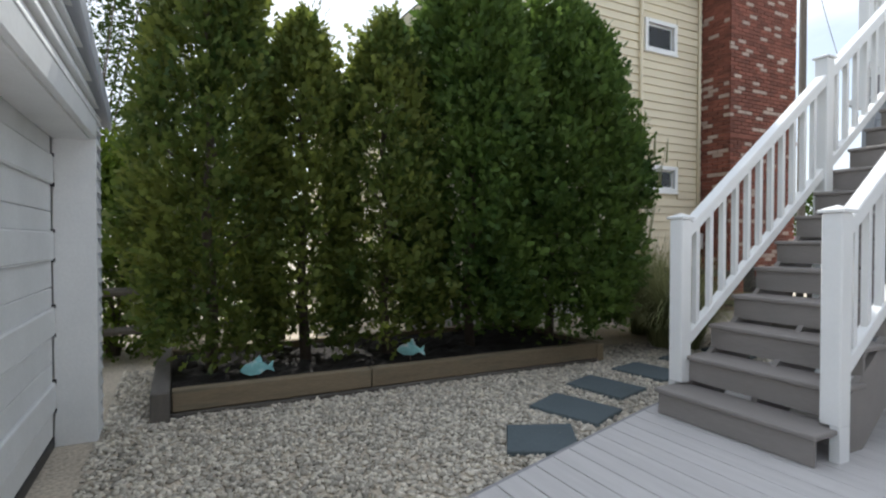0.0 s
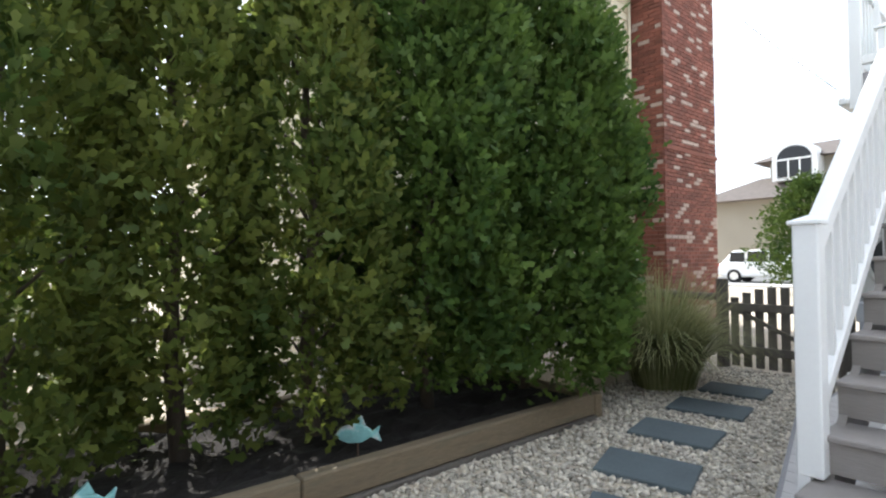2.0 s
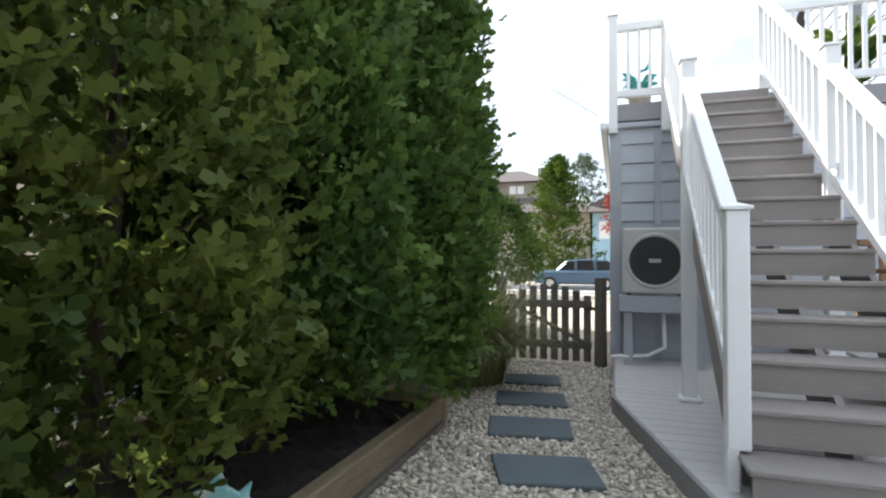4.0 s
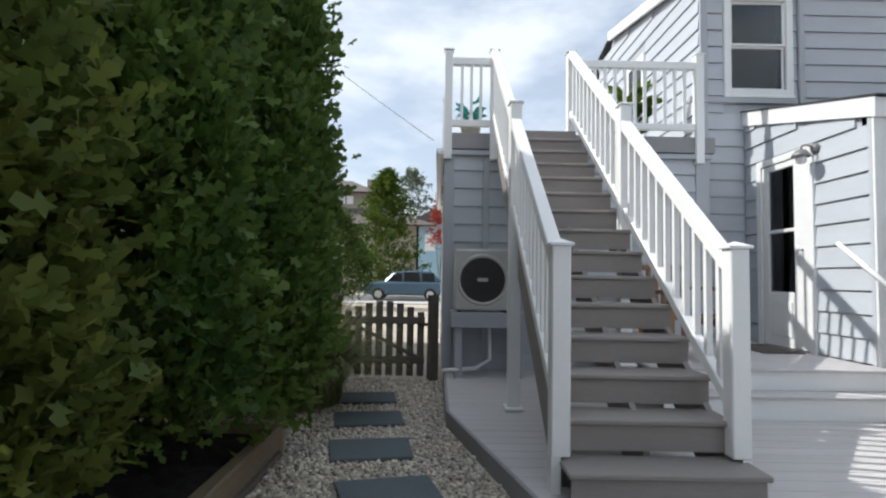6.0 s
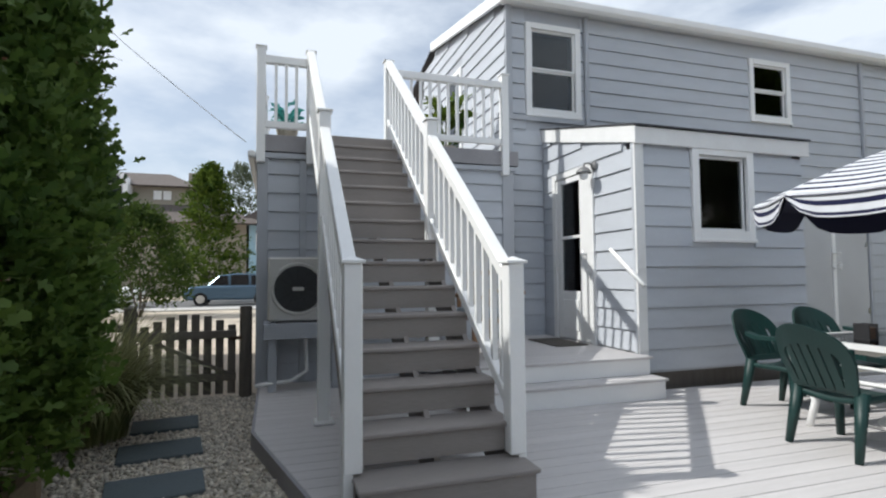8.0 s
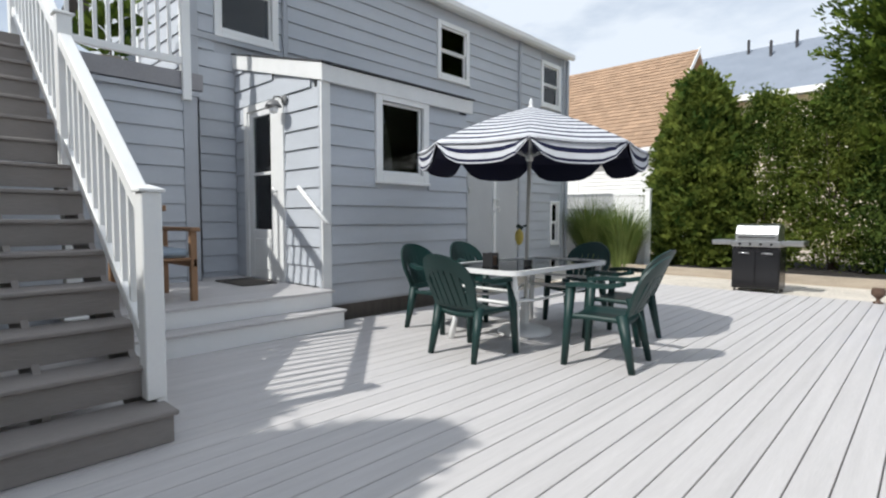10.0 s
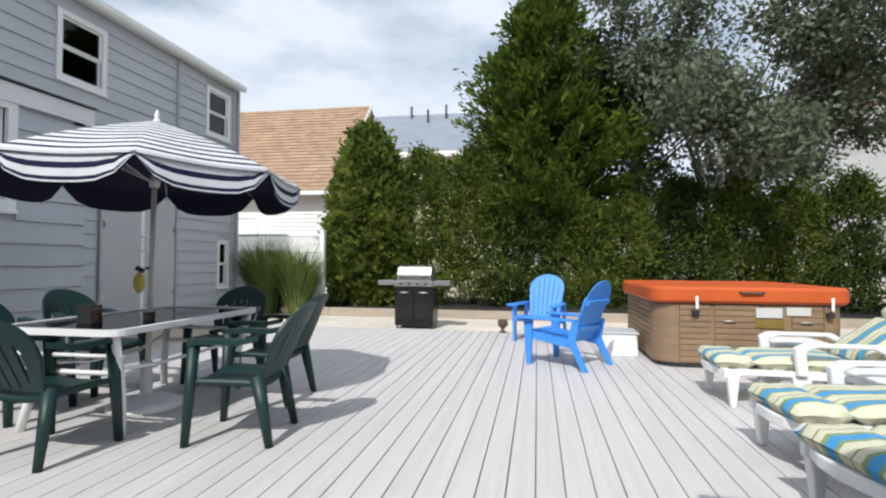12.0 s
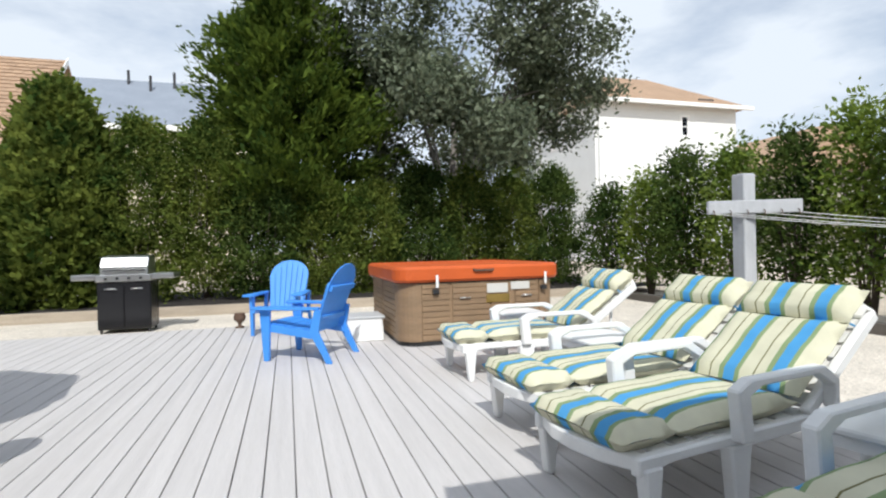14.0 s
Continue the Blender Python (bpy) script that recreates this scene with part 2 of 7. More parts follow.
M = dict(
    gravel=surface("shell gravel", (0.50, 0.43, 0.34), 0.95, var=0.25, scale=1.2, fine=0.5, fine_scale=45, bump=1.0, bump_scale=38),
    white_gravel=surface("white shell gravel", (0.66, 0.60, 0.52), 0.95, var=0.18, scale=1.5, fine=0.4, fine_scale=40, bump=0.9, bump_scale=36),
    pebble=surface("shell pebbles", (0.54, 0.49, 0.41), 0.8, var=0.12, scale=3, fine=0.2, fine_scale=70, rnd=0.95, island=True, bump=0.3),
    asphalt=surface("old asphalt", (0.16, 0.16, 0.16), 0.9, var=0.2, scale=0.4, fine=0.25, fine_scale=60),
    concrete=surface("pale concrete", (0.5, 0.48, 0.45), 0.9, var=0.15, scale=1, fine=0.15),
    deck=surface("pale grey composite board", (0.575, 0.55, 0.54), 0.62, var=0.10, scale=1.3, fine=0.07, fine_scale=14, rnd=0.05, bump=0.25, stretch=(12, 0.6, 8)),
    deck_edge=surface("grey composite fascia", (0.30, 0.29, 0.30), 0.65, var=0.12, fine=0.1, bump=0.2),
    tread=surface("taupe grey composite", (0.265, 0.24, 0.225), 0.6, var=0.10, scale=2, fine=0.08, fine_scale=30, rnd=0.06, bump=0.2, stretch=(4, 0.6, 4)),
    vinyl=surface("white vinyl", (0.88, 0.88, 0.87), 0.35, var=0.03, scale=3, fine=0.02, bump=0.03),
    paint=surface("white paint on wood", (0.78, 0.78, 0.77), 0.5, var=0.06, scale=4, fine=0.05, bump=0.1),
    siding=surface("blue-grey vinyl siding", (0.50, 0.525, 0.565), 0.5, var=0.07, scale=1.5, fine=0.05, fine_scale=25, rnd=0.05, bump=0.15, stretch=(1, 1, 5)),
    siding_trim=surface("blue-grey trim", (0.44, 0.46, 0.495), 0.5, var=0.06, fine=0.05, bump=0.1),
    yellow=surface("cream yellow siding", (0.76, 0.675, 0.50), 0.6, var=0.06, scale=1.2, fine=0.05, rnd=0.05, bump=0.1),
    white_siding=surface("white vinyl siding", (0.76, 0.76, 0.75), 0.6, var=0.05, scale=1, fine=0.04, rnd=0.05, bump=0.1),
    brick=surface("red brick", (0.190, 0.066, 0.043), 0.85, var=0.2, scale=5, fine=0.25, fine_scale=50, rnd=0.55, bump=0.4),
    brick_pale=surface("pale worn brick", (0.46, 0.35, 0.29), 0.85, var=0.15, scale=5, fine=0.2, fine_scale=50, rnd=0.2, bump=0.4),
    mortar=surface("mortar", (0.25, 0.16, 0.13), 0.95, var=0.15, fine=0.2, bump=0.4),
    tan_shingle=surface("tan asphalt shingles", (0.37, 0.25, 0.165), 0.95, var=0.15, scale=0.8, fine=0.25, fine_scale=20, rnd=0.25, island=True, bump=0.4),
    grey_shingle=surface("blue-grey shingles", (0.23, 0.26, 0.31), 0.95, var=0.12, scale=0.8, fine=0.2, fine_scale=20, bump=0.4),
    dark_roof=surface("dark roofing edge", (0.05, 0.05, 0.055), 0.9, var=0.2, fine=0.2),
    weathered=surface("weathered grey wood", (0.13, 0.115, 0.10), 0.9, var=0.25, scale=3, fine=0.25, fine_scale=40, rnd=0.3, bump=0.6, stretch=(8, 8, 0.8)),
    timber=surface("treated timber", (0.24, 0.185, 0.12), 0.9, var=0.25, scale=2, fine=0.25, fine_scale=30, rnd=0.2, bump=0.5, stretch=(0.8, 8, 8), other=(0.15, 0.13, 0.09)),
    bleached_timber=surface("sun-bleached timber", (0.37, 0.315, 0.25), 0.9, var=0.22, scale=2, fine=0.25, fine_scale=30, rnd=0.2, bump=0.5, stretch=(0.8, 8, 8)),
    fan_grey=surface("dark grey fan blades", (0.055, 0.058, 0.06), 0.5, var=0.2, fine=0.1, bump=0.05),
    grey_wood=surface("grey painted post", (0.45, 0.46, 0.48), 0.8, var=0.12, fine=0.12, bump=0.3, stretch=(6, 6, 0.8)),
    mulch=surface("black mulch", (0.022, 0.018, 0.016), 1.0, var=0.4, scale=6, fine=0.5, fine_scale=60, bump=1.0),
    slate=surface("dark blue-grey paving slab", (0.10, 0.125, 0.135), 0.75, var=0.15, scale=3, fine=0.2, fine_scale=80, rnd=0.1, bump=0.3),
    bark=surface("brown bark", (0.11, 0.085, 0.065), 0.95, var=0.3, scale=6, fine=0.3, fine_scale=40, bump=0.9, stretch=(3, 3, 0.6)),
    pale_bark=surface("grey bark", (0.22, 0.20, 0.18), 0.95, var=0.3, scale=6, fine=0.3, fine_scale=40, bump=0.7, stretch=(3, 3, 0.6)),
    ac=surface("pale grey enamelled steel", (0.58, 0.57, 0.54), 0.4, var=0.05, fine=0.04, bump=0.03),
    black=surface("matt black plastic", (0.02, 0.02, 0.022), 0.5, var=0.2, fine=0.1, bump=0.05),
    black_enamel=surface("black enamel", (0.012, 0.012, 0.014), 0.25, var=0.2, fine=0.05, bump=0.02),
    steel=surface("brushed stainless steel", (0.72, 0.72, 0.72), 0.28, 1.0, var=0.05, fine=0.05, fine_scale=80, bump=0.05, stretch=(1, 20, 20)),
    brass=surface("aged brass", (0.55, 0.38, 0.12), 0.4, 1.0, var=0.15, fine=0.1, bump=0.05),
    rust=surface("rusty iron", (0.10, 0.06, 0.04), 0.8, var=0.3, fine=0.3, bump=0.4),
    green_plastic=surface("dark green moulded plastic", (0.003, 0.028, 0.025), 0.5, var=0.15, scale=5, fine=0.05, bump=0.05),
    blue_plastic=surface("bright blue moulded plastic", (0.06, 0.27, 0.74), 0.42, var=0.08, scale=4, fine=0.04, bump=0.05),
    teal_plastic=surface("teal moulded plastic", (0.05, 0.50, 0.46), 0.45, var=0.1, fine=0.05, bump=0.05),
    white_plastic=surface("white resin", (0.80, 0.80, 0.79), 0.4, var=0.04, scale=4, fine=0.03, bump=0.03),
    orange_vinyl=surface("orange-red vinyl cover", (0.52, 0.090, 0.012), 0.6, var=0.12, scale=3, fine=0.08, fine_scale=80, bump=0.2, bump_scale=14),
    cedar=surface("brown cabinet boards", (0.25, 0.165, 0.095), 0.6, var=0.18, scale=2.5, fine=0.18, fine_scale=30, rnd=0.12, bump=0.3, stretch=(1, 1, 6)),
    teak=surface("worn teak", (0.30, 0.17, 0.09), 0.6, var=0.2, fine=0.15, bump=0.3),
    cushion=surface("grey-blue cushion cloth", (0.30, 0.36, 0.42), 0.9, var=0.1, fine=0.1, bump=0.3),
    mat=surface("dark doormat", (0.09, 0.08, 0.07), 1.0, var=0.2, fine=0.4, fine_scale=120, bump=0.8),
    # near-black colour stands in for the shade of an unlit room
    dark_room=surface("interior shade painted near-black", (0.05, 0.05, 0.055), 0.9, var=0.2, fine=0.1),
    blind=surface("grey window blind", (0.22, 0.23, 0.25), 0.7, var=0.05, fine=0.05, bump=0.05),
    panel=surface("pale grey door panels", (0.50, 0.51, 0.52), 0.6, var=0.08, scale=1.5, fine=0.06, bump=0.1),
    glass=glassy("window glass", (0.55, 0.58, 0.6)),
    smoked=glassy("smoked table glass", (0.25, 0.28, 0.28)),
    teal_fish=surface("teal and white enamel", (0.30, 0.62, 0.62), 0.4, var=0.3, scale=14, fine=0.1, bump=0.1, other=(0.75, 0.78, 0.76)),
    lemon=surface("yellow glazed ornament", (0.62, 0.48, 0.10), 0.5, var=0.15, fine=0.1),
    cable=surface("black cable", (0.03, 0.03, 0.03), 0.6),
    car_blue=surface("blue-grey car paint", (0.10, 0.16, 0.22), 0.25, 0.3, var=0.05, fine=0.02, bump=0),
    car_red=surface("red car paint", (0.35, 0.04, 0.04), 0.25, 0.2, var=0.05, fine=0.02, bump=0),
    tyre=surface("tyre rubber", (0.02, 0.02, 0.02), 0.85),
    stucco=surface("beige stucco", (0.34, 0.31, 0.255), 0.9, var=0.08, scale=0.5, fine=0.08),
    brown_roof=surface("brown shingles", (0.135, 0.115, 0.105), 0.95, var=0.15, fine=0.2),
    sky_blue=surface("pale blue siding", (0.36, 0.55, 0.66), 0.7, var=0.06, fine=0.05),
    arbor=leafy("arborvitae leaves", (0.045, 0.095, 0.022), (0.165, 0.245, 0.052), through_light=0.42),
    arbor_dry=leafy("arborvitae leaves with dry tips", (0.057, 0.106, 0.026), (0.22, 0.25, 0.055), through_light=0.48),
    cedar_leaf=leafy("red cedar leaves", (0.024, 0.055, 0.012), (0.135, 0.185, 0.028), rough=0.75, glossy=0.08, through_light=0.35),
    shrub=leafy("hedge leaves", (0.022, 0.050, 0.014), (0.095, 0.135, 0.030), rough=0.8, glossy=0.08),
    shrub_light=leafy("lighter hedge leaves", (0.036, 0.078, 0.018), (0.22, 0.26, 0.052), rough=0.8, glossy=0.08, through_light=0.4),
    silver=leafy("silvery leaves", (0.045, 0.065, 0.034), (0.20, 0.23, 0.145), through_light=0.28, glossy=0.35),
    bright=leafy("yellow-green leaves", (0.07, 0.13, 0.02), (0.22, 0.29, 0.04), through_light=0.4),
    grass=leafy("tall grass blades", (0.06, 0.12, 0.024), (0.27, 0.32, 0.10), through_light=0.4),
    dry_grass=leafy("dry grass blades", (0.13, 0.16, 0.05), (0.48, 0.47, 0.25), through_light=0.4),
    teal_leaf=leafy("teal leaves", (0.03, 0.24, 0.22), (0.10, 0.45, 0.40)),
    red_leaf=leafy("red leaves", (0.25, 0.03, 0.02), (0.45, 0.08, 0.05)),
)

# ---- building tools ----
def thing(name, m=None, label="", category="", group="", kind=""):
    ob = new(name)
    ob.empty_display_size = 0.2
    ob.matrix_world = m or Matrix()
    return tagged(ob, label, category, group, kind)


def part(name, bm, material, parent=None, label="", smooth=False, uv=False):
    me = bpy.data.meshes.new(name)
    bm.normal_update()
    bm.to_mesh(me)
    bm.free()
    return part_of(name, me, material, parent, label, smooth)


def part_of(name, me, material, parent=None, label="", smooth=False):
    if material and not me.materials:
        me.materials.append(material)
    if smooth:
        me.shade_smooth()
    ob = new(name, me)
    if parent:
        ob.parent = parent
    if label:
        ob["label"] = label
    return ob


def box(bm, x0, x1, y0, y1, z0, z1, bevel=0.0):
    v = [bm.verts.new((x, y, z)) for x in (x0, x1) for y in (y0, y1) for z in (z0, z1)]
    f = [bm.faces.new([v[i] for i in q]) for q in ((0, 1, 3, 2), (4, 6, 7, 5), (0, 4, 5, 1), (2, 3, 7, 6), (0, 2, 6, 4), (1, 5, 7, 3))]
    if bevel:
        e = {e for q in f for e in q.edges}
        bmesh.ops.bevel(bm, geom=list(e), offset=bevel, segments=1, affect="EDGES")
    return bm


def block(x0, x1, y0, y1, z0, z1, bevel=0.0):
    return box(bmesh.new(), x0, x1, y0, y1, z0, z1, bevel)


def prism(bm, pts, axis, lo, hi, bevel=0.0):
    """A polygon of (u, v) points drawn out along an axis. axis x: (y, z); y: (x, z); z: (x, y)."""
    def at(u, v, w):
        return (w, u, v) if axis == "x" else (u, w, v) if axis == "y" else (u, v, w)
    a = [bm.verts.new(at(u, v, lo)) for u, v in pts]
    b = [bm.verts.new(at(u, v, hi)) for u, v in pts]
    fs = [bm.faces.new(a), bm.faces.new(b[::-1])]
    k = len(pts)
    for i in range(k):
        fs.append(bm.faces.new((a[i], b[i], b[(i + 1) % k], a[(i + 1) % k])))
    bmesh.ops.recalc_face_normals(bm, faces=fs)
    if bevel:
        bmesh.ops.bevel(bm, geom=list({e for f in fs for e in f.edges}), offset=bevel, segments=1, affect="EDGES")
    return bm


def drawn(pts, axis, lo, hi, bevel=0.0):
    return prism(bmesh.new(), pts, axis, lo, hi, bevel)


def rod(bm, a, b, r0, r1=None, n=8):
    a, b = Vector(a), Vector(b)
    r1 = r0 if r1 is None else r1
    q = (b - a).to_track_quat("Z", "Y")
    rings = []
    for p, r in ((a, r0), (b, r1)):
        rings.append([bm.verts.new(p + q @ Vector((r * math.cos(2 * math.pi * i / n), r * math.sin(2 * math.pi * i / n), 0))) for i in range(n)])
    for i in range(n):
        bm.faces.new((rings[0][i], rings[0][(i + 1) % n], rings[1][(i + 1) % n], rings[1][i]))
    bm.faces.new(rings[0][::-1])
    bm.faces.new(rings[1])
    return bm


def pipe(bm, pts, r, n=8, r_end=None):
    """A round bar along points."""
    pts = [Vector(p) for p in pts]
    rings = []
    for i, p in enumerate(pts):
        d = (pts[min(i + 1, len(pts) - 1)] - pts[max(i - 1, 0)]).normalized()
        q = d.to_track_quat("Z", "Y")
        rr = r if r_end is None else r + (r_end - r) * i / (len(pts) - 1)
        rings.append([bm.verts.new(p + q @ Vector((rr * math.cos(2 * math.pi * k / n), rr * math.sin(2 * math.pi * k / n), 0))) for k in range(n)])
    for a, b in zip(rings, rings[1:]):
        off = min(range(n), key=lambda s: sum((a[k].co - b[(k + s) % n].co).length for k in range(n)))
        for k in range(n):
            bm.faces.new((a[k], a[(k + 1) % n], b[(k + 1 + off) % n], b[(k + off) % n]))
    bm.faces.new(rings[0][::-1])
    bm.faces.new(rings[-1])
    return bm


def lathe(bm, profile, n=20, centre=(0, 0, 0)):
    c = Vector(centre)
    rings = []
    for r, z in profile:
        rings.append([bm.verts.new(c + Vector((max(r, 0.0005) * math.cos(2 * math.pi * k / n), max(r, 0.0005) * math.sin(2 * math.pi * k / n), z))) for k in range(n)])
    for a, b in zip(rings, rings[1:]):
        for k in range(n):
            bm.faces.new((a[k], a[(k + 1) % n], b[(k + 1) % n], b[k]))
    bm.faces.new(rings[0][::-1])
    bm.faces.new(rings[-1])
    return bm


def spans(lo, hi, cuts):
    """What is left of lo..hi once the cuts are taken out."""
    left = [(lo, hi)]
    for a, b in cuts:
        left = [s for x, y in left for s in ((x, min(y, a)), (max(x, b), y)) if s[1] - s[0] > 0.01]
    return left


def wall_mesh(axis, at, thick, u0, u1, z0, z1, holes=()):
    """A wall with openings through it. axis x: the wall stands at x = at and runs along y; axis y: the other way round. It is thick towards +."""
    bm = bmesh.new()
    us = sorted({u0, u1, *[v for h in holes for v in h[:2] if u0 < v < u1]})
    zs = sorted({z0, z1, *[v for h in holes for v in h[2:] if z0 < v < z1]})
    full = {(i, j) for i in range(len(us) - 1) for j in range(len(zs) - 1)
            if not any(h[0] < (us[i] + us[i + 1]) / 2 < h[1] and h[2] < (zs[j] + zs[j + 1]) / 2 < h[3] for h in holes)}
    made = {}

    def v(i, j, k):
        if (i, j, k) not in made:
            w = at + thick * k
            made[i, j, k] = bm.verts.new((w, us[i], zs[j]) if axis == "x" else (us[i], w, zs[j]))
        return made[i, j, k]
    for i, j in full:
        for k in (0, 1):
            bm.faces.new((v(i, j, k), v(i + 1, j, k), v(i + 1, j + 1, k), v(i, j + 1, k)))
        for di, dj, (a, b) in ((-1, 0, ((0, 0), (0, 1))), (1, 0, ((1, 0), (1, 1))), (0, -1, ((0, 0), (1, 0))), (0, 1, ((0, 1), (1, 1)))):
            if (i + di, j + dj) not in full:
                bm.faces.new((v(i + a[0], j + a[1], 0), v(i + b[0], j + b[1], 0), v(i + b[0], j + b[1], 1), v(i + a[0], j + a[1], 1)))
    bmesh.ops.recalc_face_normals(bm, faces=bm.faces[:])
    return bm


def siding(parent, material, axis, at, out, u0, u1, z0, z1, step, holes=(), limit=None, name="siding_board", proud=0.026):
    """Lapped boards on a wall, each a wedge. out: +1 or -1, the side to which they face. limit(z): the largest and smallest u at a height."""
    z = z0
    made = {}
    while z < z1 - 0.02:
        top = min(z + step, z1)
        lo, hi = (u0, u1) if limit is None else limit((z + top) / 2)
        cuts = [(h[0], h[1]) for h in holes if h[2] < top - 0.015 and h[3] > z + 0.015]
        for a, b in spans(lo, hi, cuts):
            key = (round(b - a, 3), round(top - z, 3))
            if key not in made:
                w, h = key
                bm = bmesh.new()
                pts = [(0, 0), (out * proud, 0), (out * proud, 0.008), (out * 0.006, h - 0.011), (0, h - 0.011)]
                if axis == "x":
                    prism(bm, [(p, q) for p, q in pts], "y", 0, w)
                else:
                    prism(bm, [(p, q) for p, q in pts], "x", 0, w)
                me = bpy.data.meshes.new(name)
                bm.to_mesh(me)
                bm.free()
                made[key] = me
            ob = part_of(name, made[key], material, parent)
            ob.location = (at, a, z) if axis == "x" else (a, at, z)
        z += step


def window(parent, axis, at, out, u0, u1, z0, z1, casing=0.09, sashes=2, name="window", trim=None, blind=False, pane="glass"):
    """A framed window over an opening: casing, sashes, panes, sill. out: the side to which it faces. Returns its opening."""
    w = thing(name)
    w.parent = parent
    trim = trim or M["vinyl"]

    def slab(bm, a, b, c, d, near, far):
        p, q = sorted((at + out * near, at + out * far))
        return box(bm, p, q, a, b, c, d, 0.004) if axis == "x" else box(bm, a, b, p, q, c, d, 0.004)
    bm = bmesh.new()
    slab(bm, u0, u0 + casing, z0, z1, -0.02, 0.045)
    slab(bm, u1 - casing, u1, z0, z1, -0.02, 0.045)
    slab(bm, u0 + casing, u1 - casing, z1 - casing, z1, -0.02, 0.047)
    slab(bm, u0 + casing, u1 - casing, z0, z0 + casing, -0.02, 0.047)
    part("window_frame", bm, trim, w)
    a, b, c, d = u0 + casing, u1 - casing, z0 + casing, z1 - casing
    part("window_sill", slab(bmesh.new(), u0 - 0.01, u1 + 0.01, z0 - 0.03, z0 + 0.005, 0.0, 0.06), trim, w)
    h = (d - c) / sashes
    for i in range(sashes):
        e, f = c + i * h, c + (i + 1) * h
        bm = bmesh.new()
        s, dep = 0.032, -0.03 + 0.02 * i
        slab(bm, a, a + s, e, f, dep - 0.02, dep + 0.015)
        slab(bm, b - s, b, e, f, dep - 0.02, dep + 0.015)
        slab(bm, a + s, b - s, e, e + s, dep - 0.02, dep + 0.015)
        slab(bm, a + s, b - s, f - s, f, dep - 0.02, dep + 0.015)
        part("sash", bm, trim, w)
        bm = bmesh.new()
        slab(bm, a + s, b - s, e + s, f - s, dep - 0.006, dep)
        g = part("pane", bm, M[pane], w)
        g.visible_shadow = False
    if blind:
        bm = bmesh.new()
        k = 14
        for i in range(k):
            e = c + (d - c) * i / k
            slab(bm, a, b, e, e + (d - c) / k * 0.8, -0.11, -0.10)
        part("blind", bm, M["blind"], w, "closed grey slatted blind")
    return (a, b, c, d)

# ---- ground ----
GZ = -0.13                       # top of the gravel below the deck
bm = bmesh.new()
for a, b, c, d in ((-400, 400, -400, 400),):
    box(bm, a, b, c, d, GZ - 0.4, GZ)
tagged(part("ground", bm, M["gravel"]), "pale shell gravel ground with sandy patches", "ground", kind="structure")
tagged(part("white_gravel_bed", block(-7.2, 6.9, -9.68, -6.99, GZ - 0.02, GZ + 0.02), M["white_gravel"]), "bleached white shell gravel behind the deck", "gravel", kind="structure")
tagged(part("white_gravel_bed", block(-7.2, -3.62, -6.98, 1.2, GZ - 0.02, GZ + 0.02), M["white_gravel"]), "bleached white shell gravel beside the deck", "gravel", kind="structure")
tagged(part("road", block(27, 36, -200, 200, GZ - 0.05, GZ + 0.012), M["asphalt"]), "sunlit grey asphalt street beyond the gate", "road", kind="structure")
tagged(part("pavement", block(24.6, 26.6, -200, 200, GZ - 0.05, GZ + 0.05), M["concrete"]), "pale concrete pavement along the street", "pavement", kind="structure")


# ---- deck ----
def deck_front(x):
    pts = ((-3.6, 1.30), (-0.44, 1.62), (3.0, 2.72), (4.82, 3.165), (6.79, 3.17))
    for (a, b), (c, d) in zip(pts, pts[1:]):
        if x <= c:
            return b + (d - b) * (x - a) / (c - a)
    return pts[-1][1]


deck = thing("deck", None, "pale grey composite board deck, sun-bleached", "deck", kind="structure")
bm = bmesh.new()
prism(bm, [(-3.55, -6.9), (5.0, -6.9), (5.0, 0.3), (6.75, 0.3), (6.75, 3.12), (4.8, 3.10), (3.0, 2.66), (-0.44, 1.56), (-3.55, 1.24)], "z", GZ - 0.02, -0.026)
part("joists", bm, M["deck_edge"], deck)
PITCH = 0.150
x = -3.55
while x < 6.7:
    a, b = x + 0.0035, x + PITCH - 0.0035
    lo = -6.95 if b < 5.03 else -0.6
    bm = bmesh.new()
    prism(bm, [(a, lo), (b, lo), (b, deck_front(b)), (a, deck_front(a))], "z", -0.025, 0.0, 0.0025)
    part("board", bm, M["deck"], deck)
    x += PITCH
edge = [(-3.6, 1.30), (-0.44, 1.62), (3.0, 2.72), (4.82, 3.165), (6.79, 3.17)]
for (a, b), (c, d) in zip(edge, edge[1:]):
    n = Vector((-(d - b), c - a)).normalized() * 0.024
    bm = bmesh.new()
    prism(bm, [(a, b), (c, d), (c + n.x, d + n.y), (a + n.x, b + n.y)], "z", GZ - 0.02, -0.004)
    part("fascia", bm, M["deck_edge"], deck)
part("fascia", block(-3.6, 5.05, -6.975, -6.952, GZ - 0.02, -0.004), M["deck_edge"], deck)
part("fascia", block(-3.61, -3.586, -6.95, 1.3, GZ - 0.02, -0.004), M["deck_edge"], deck)


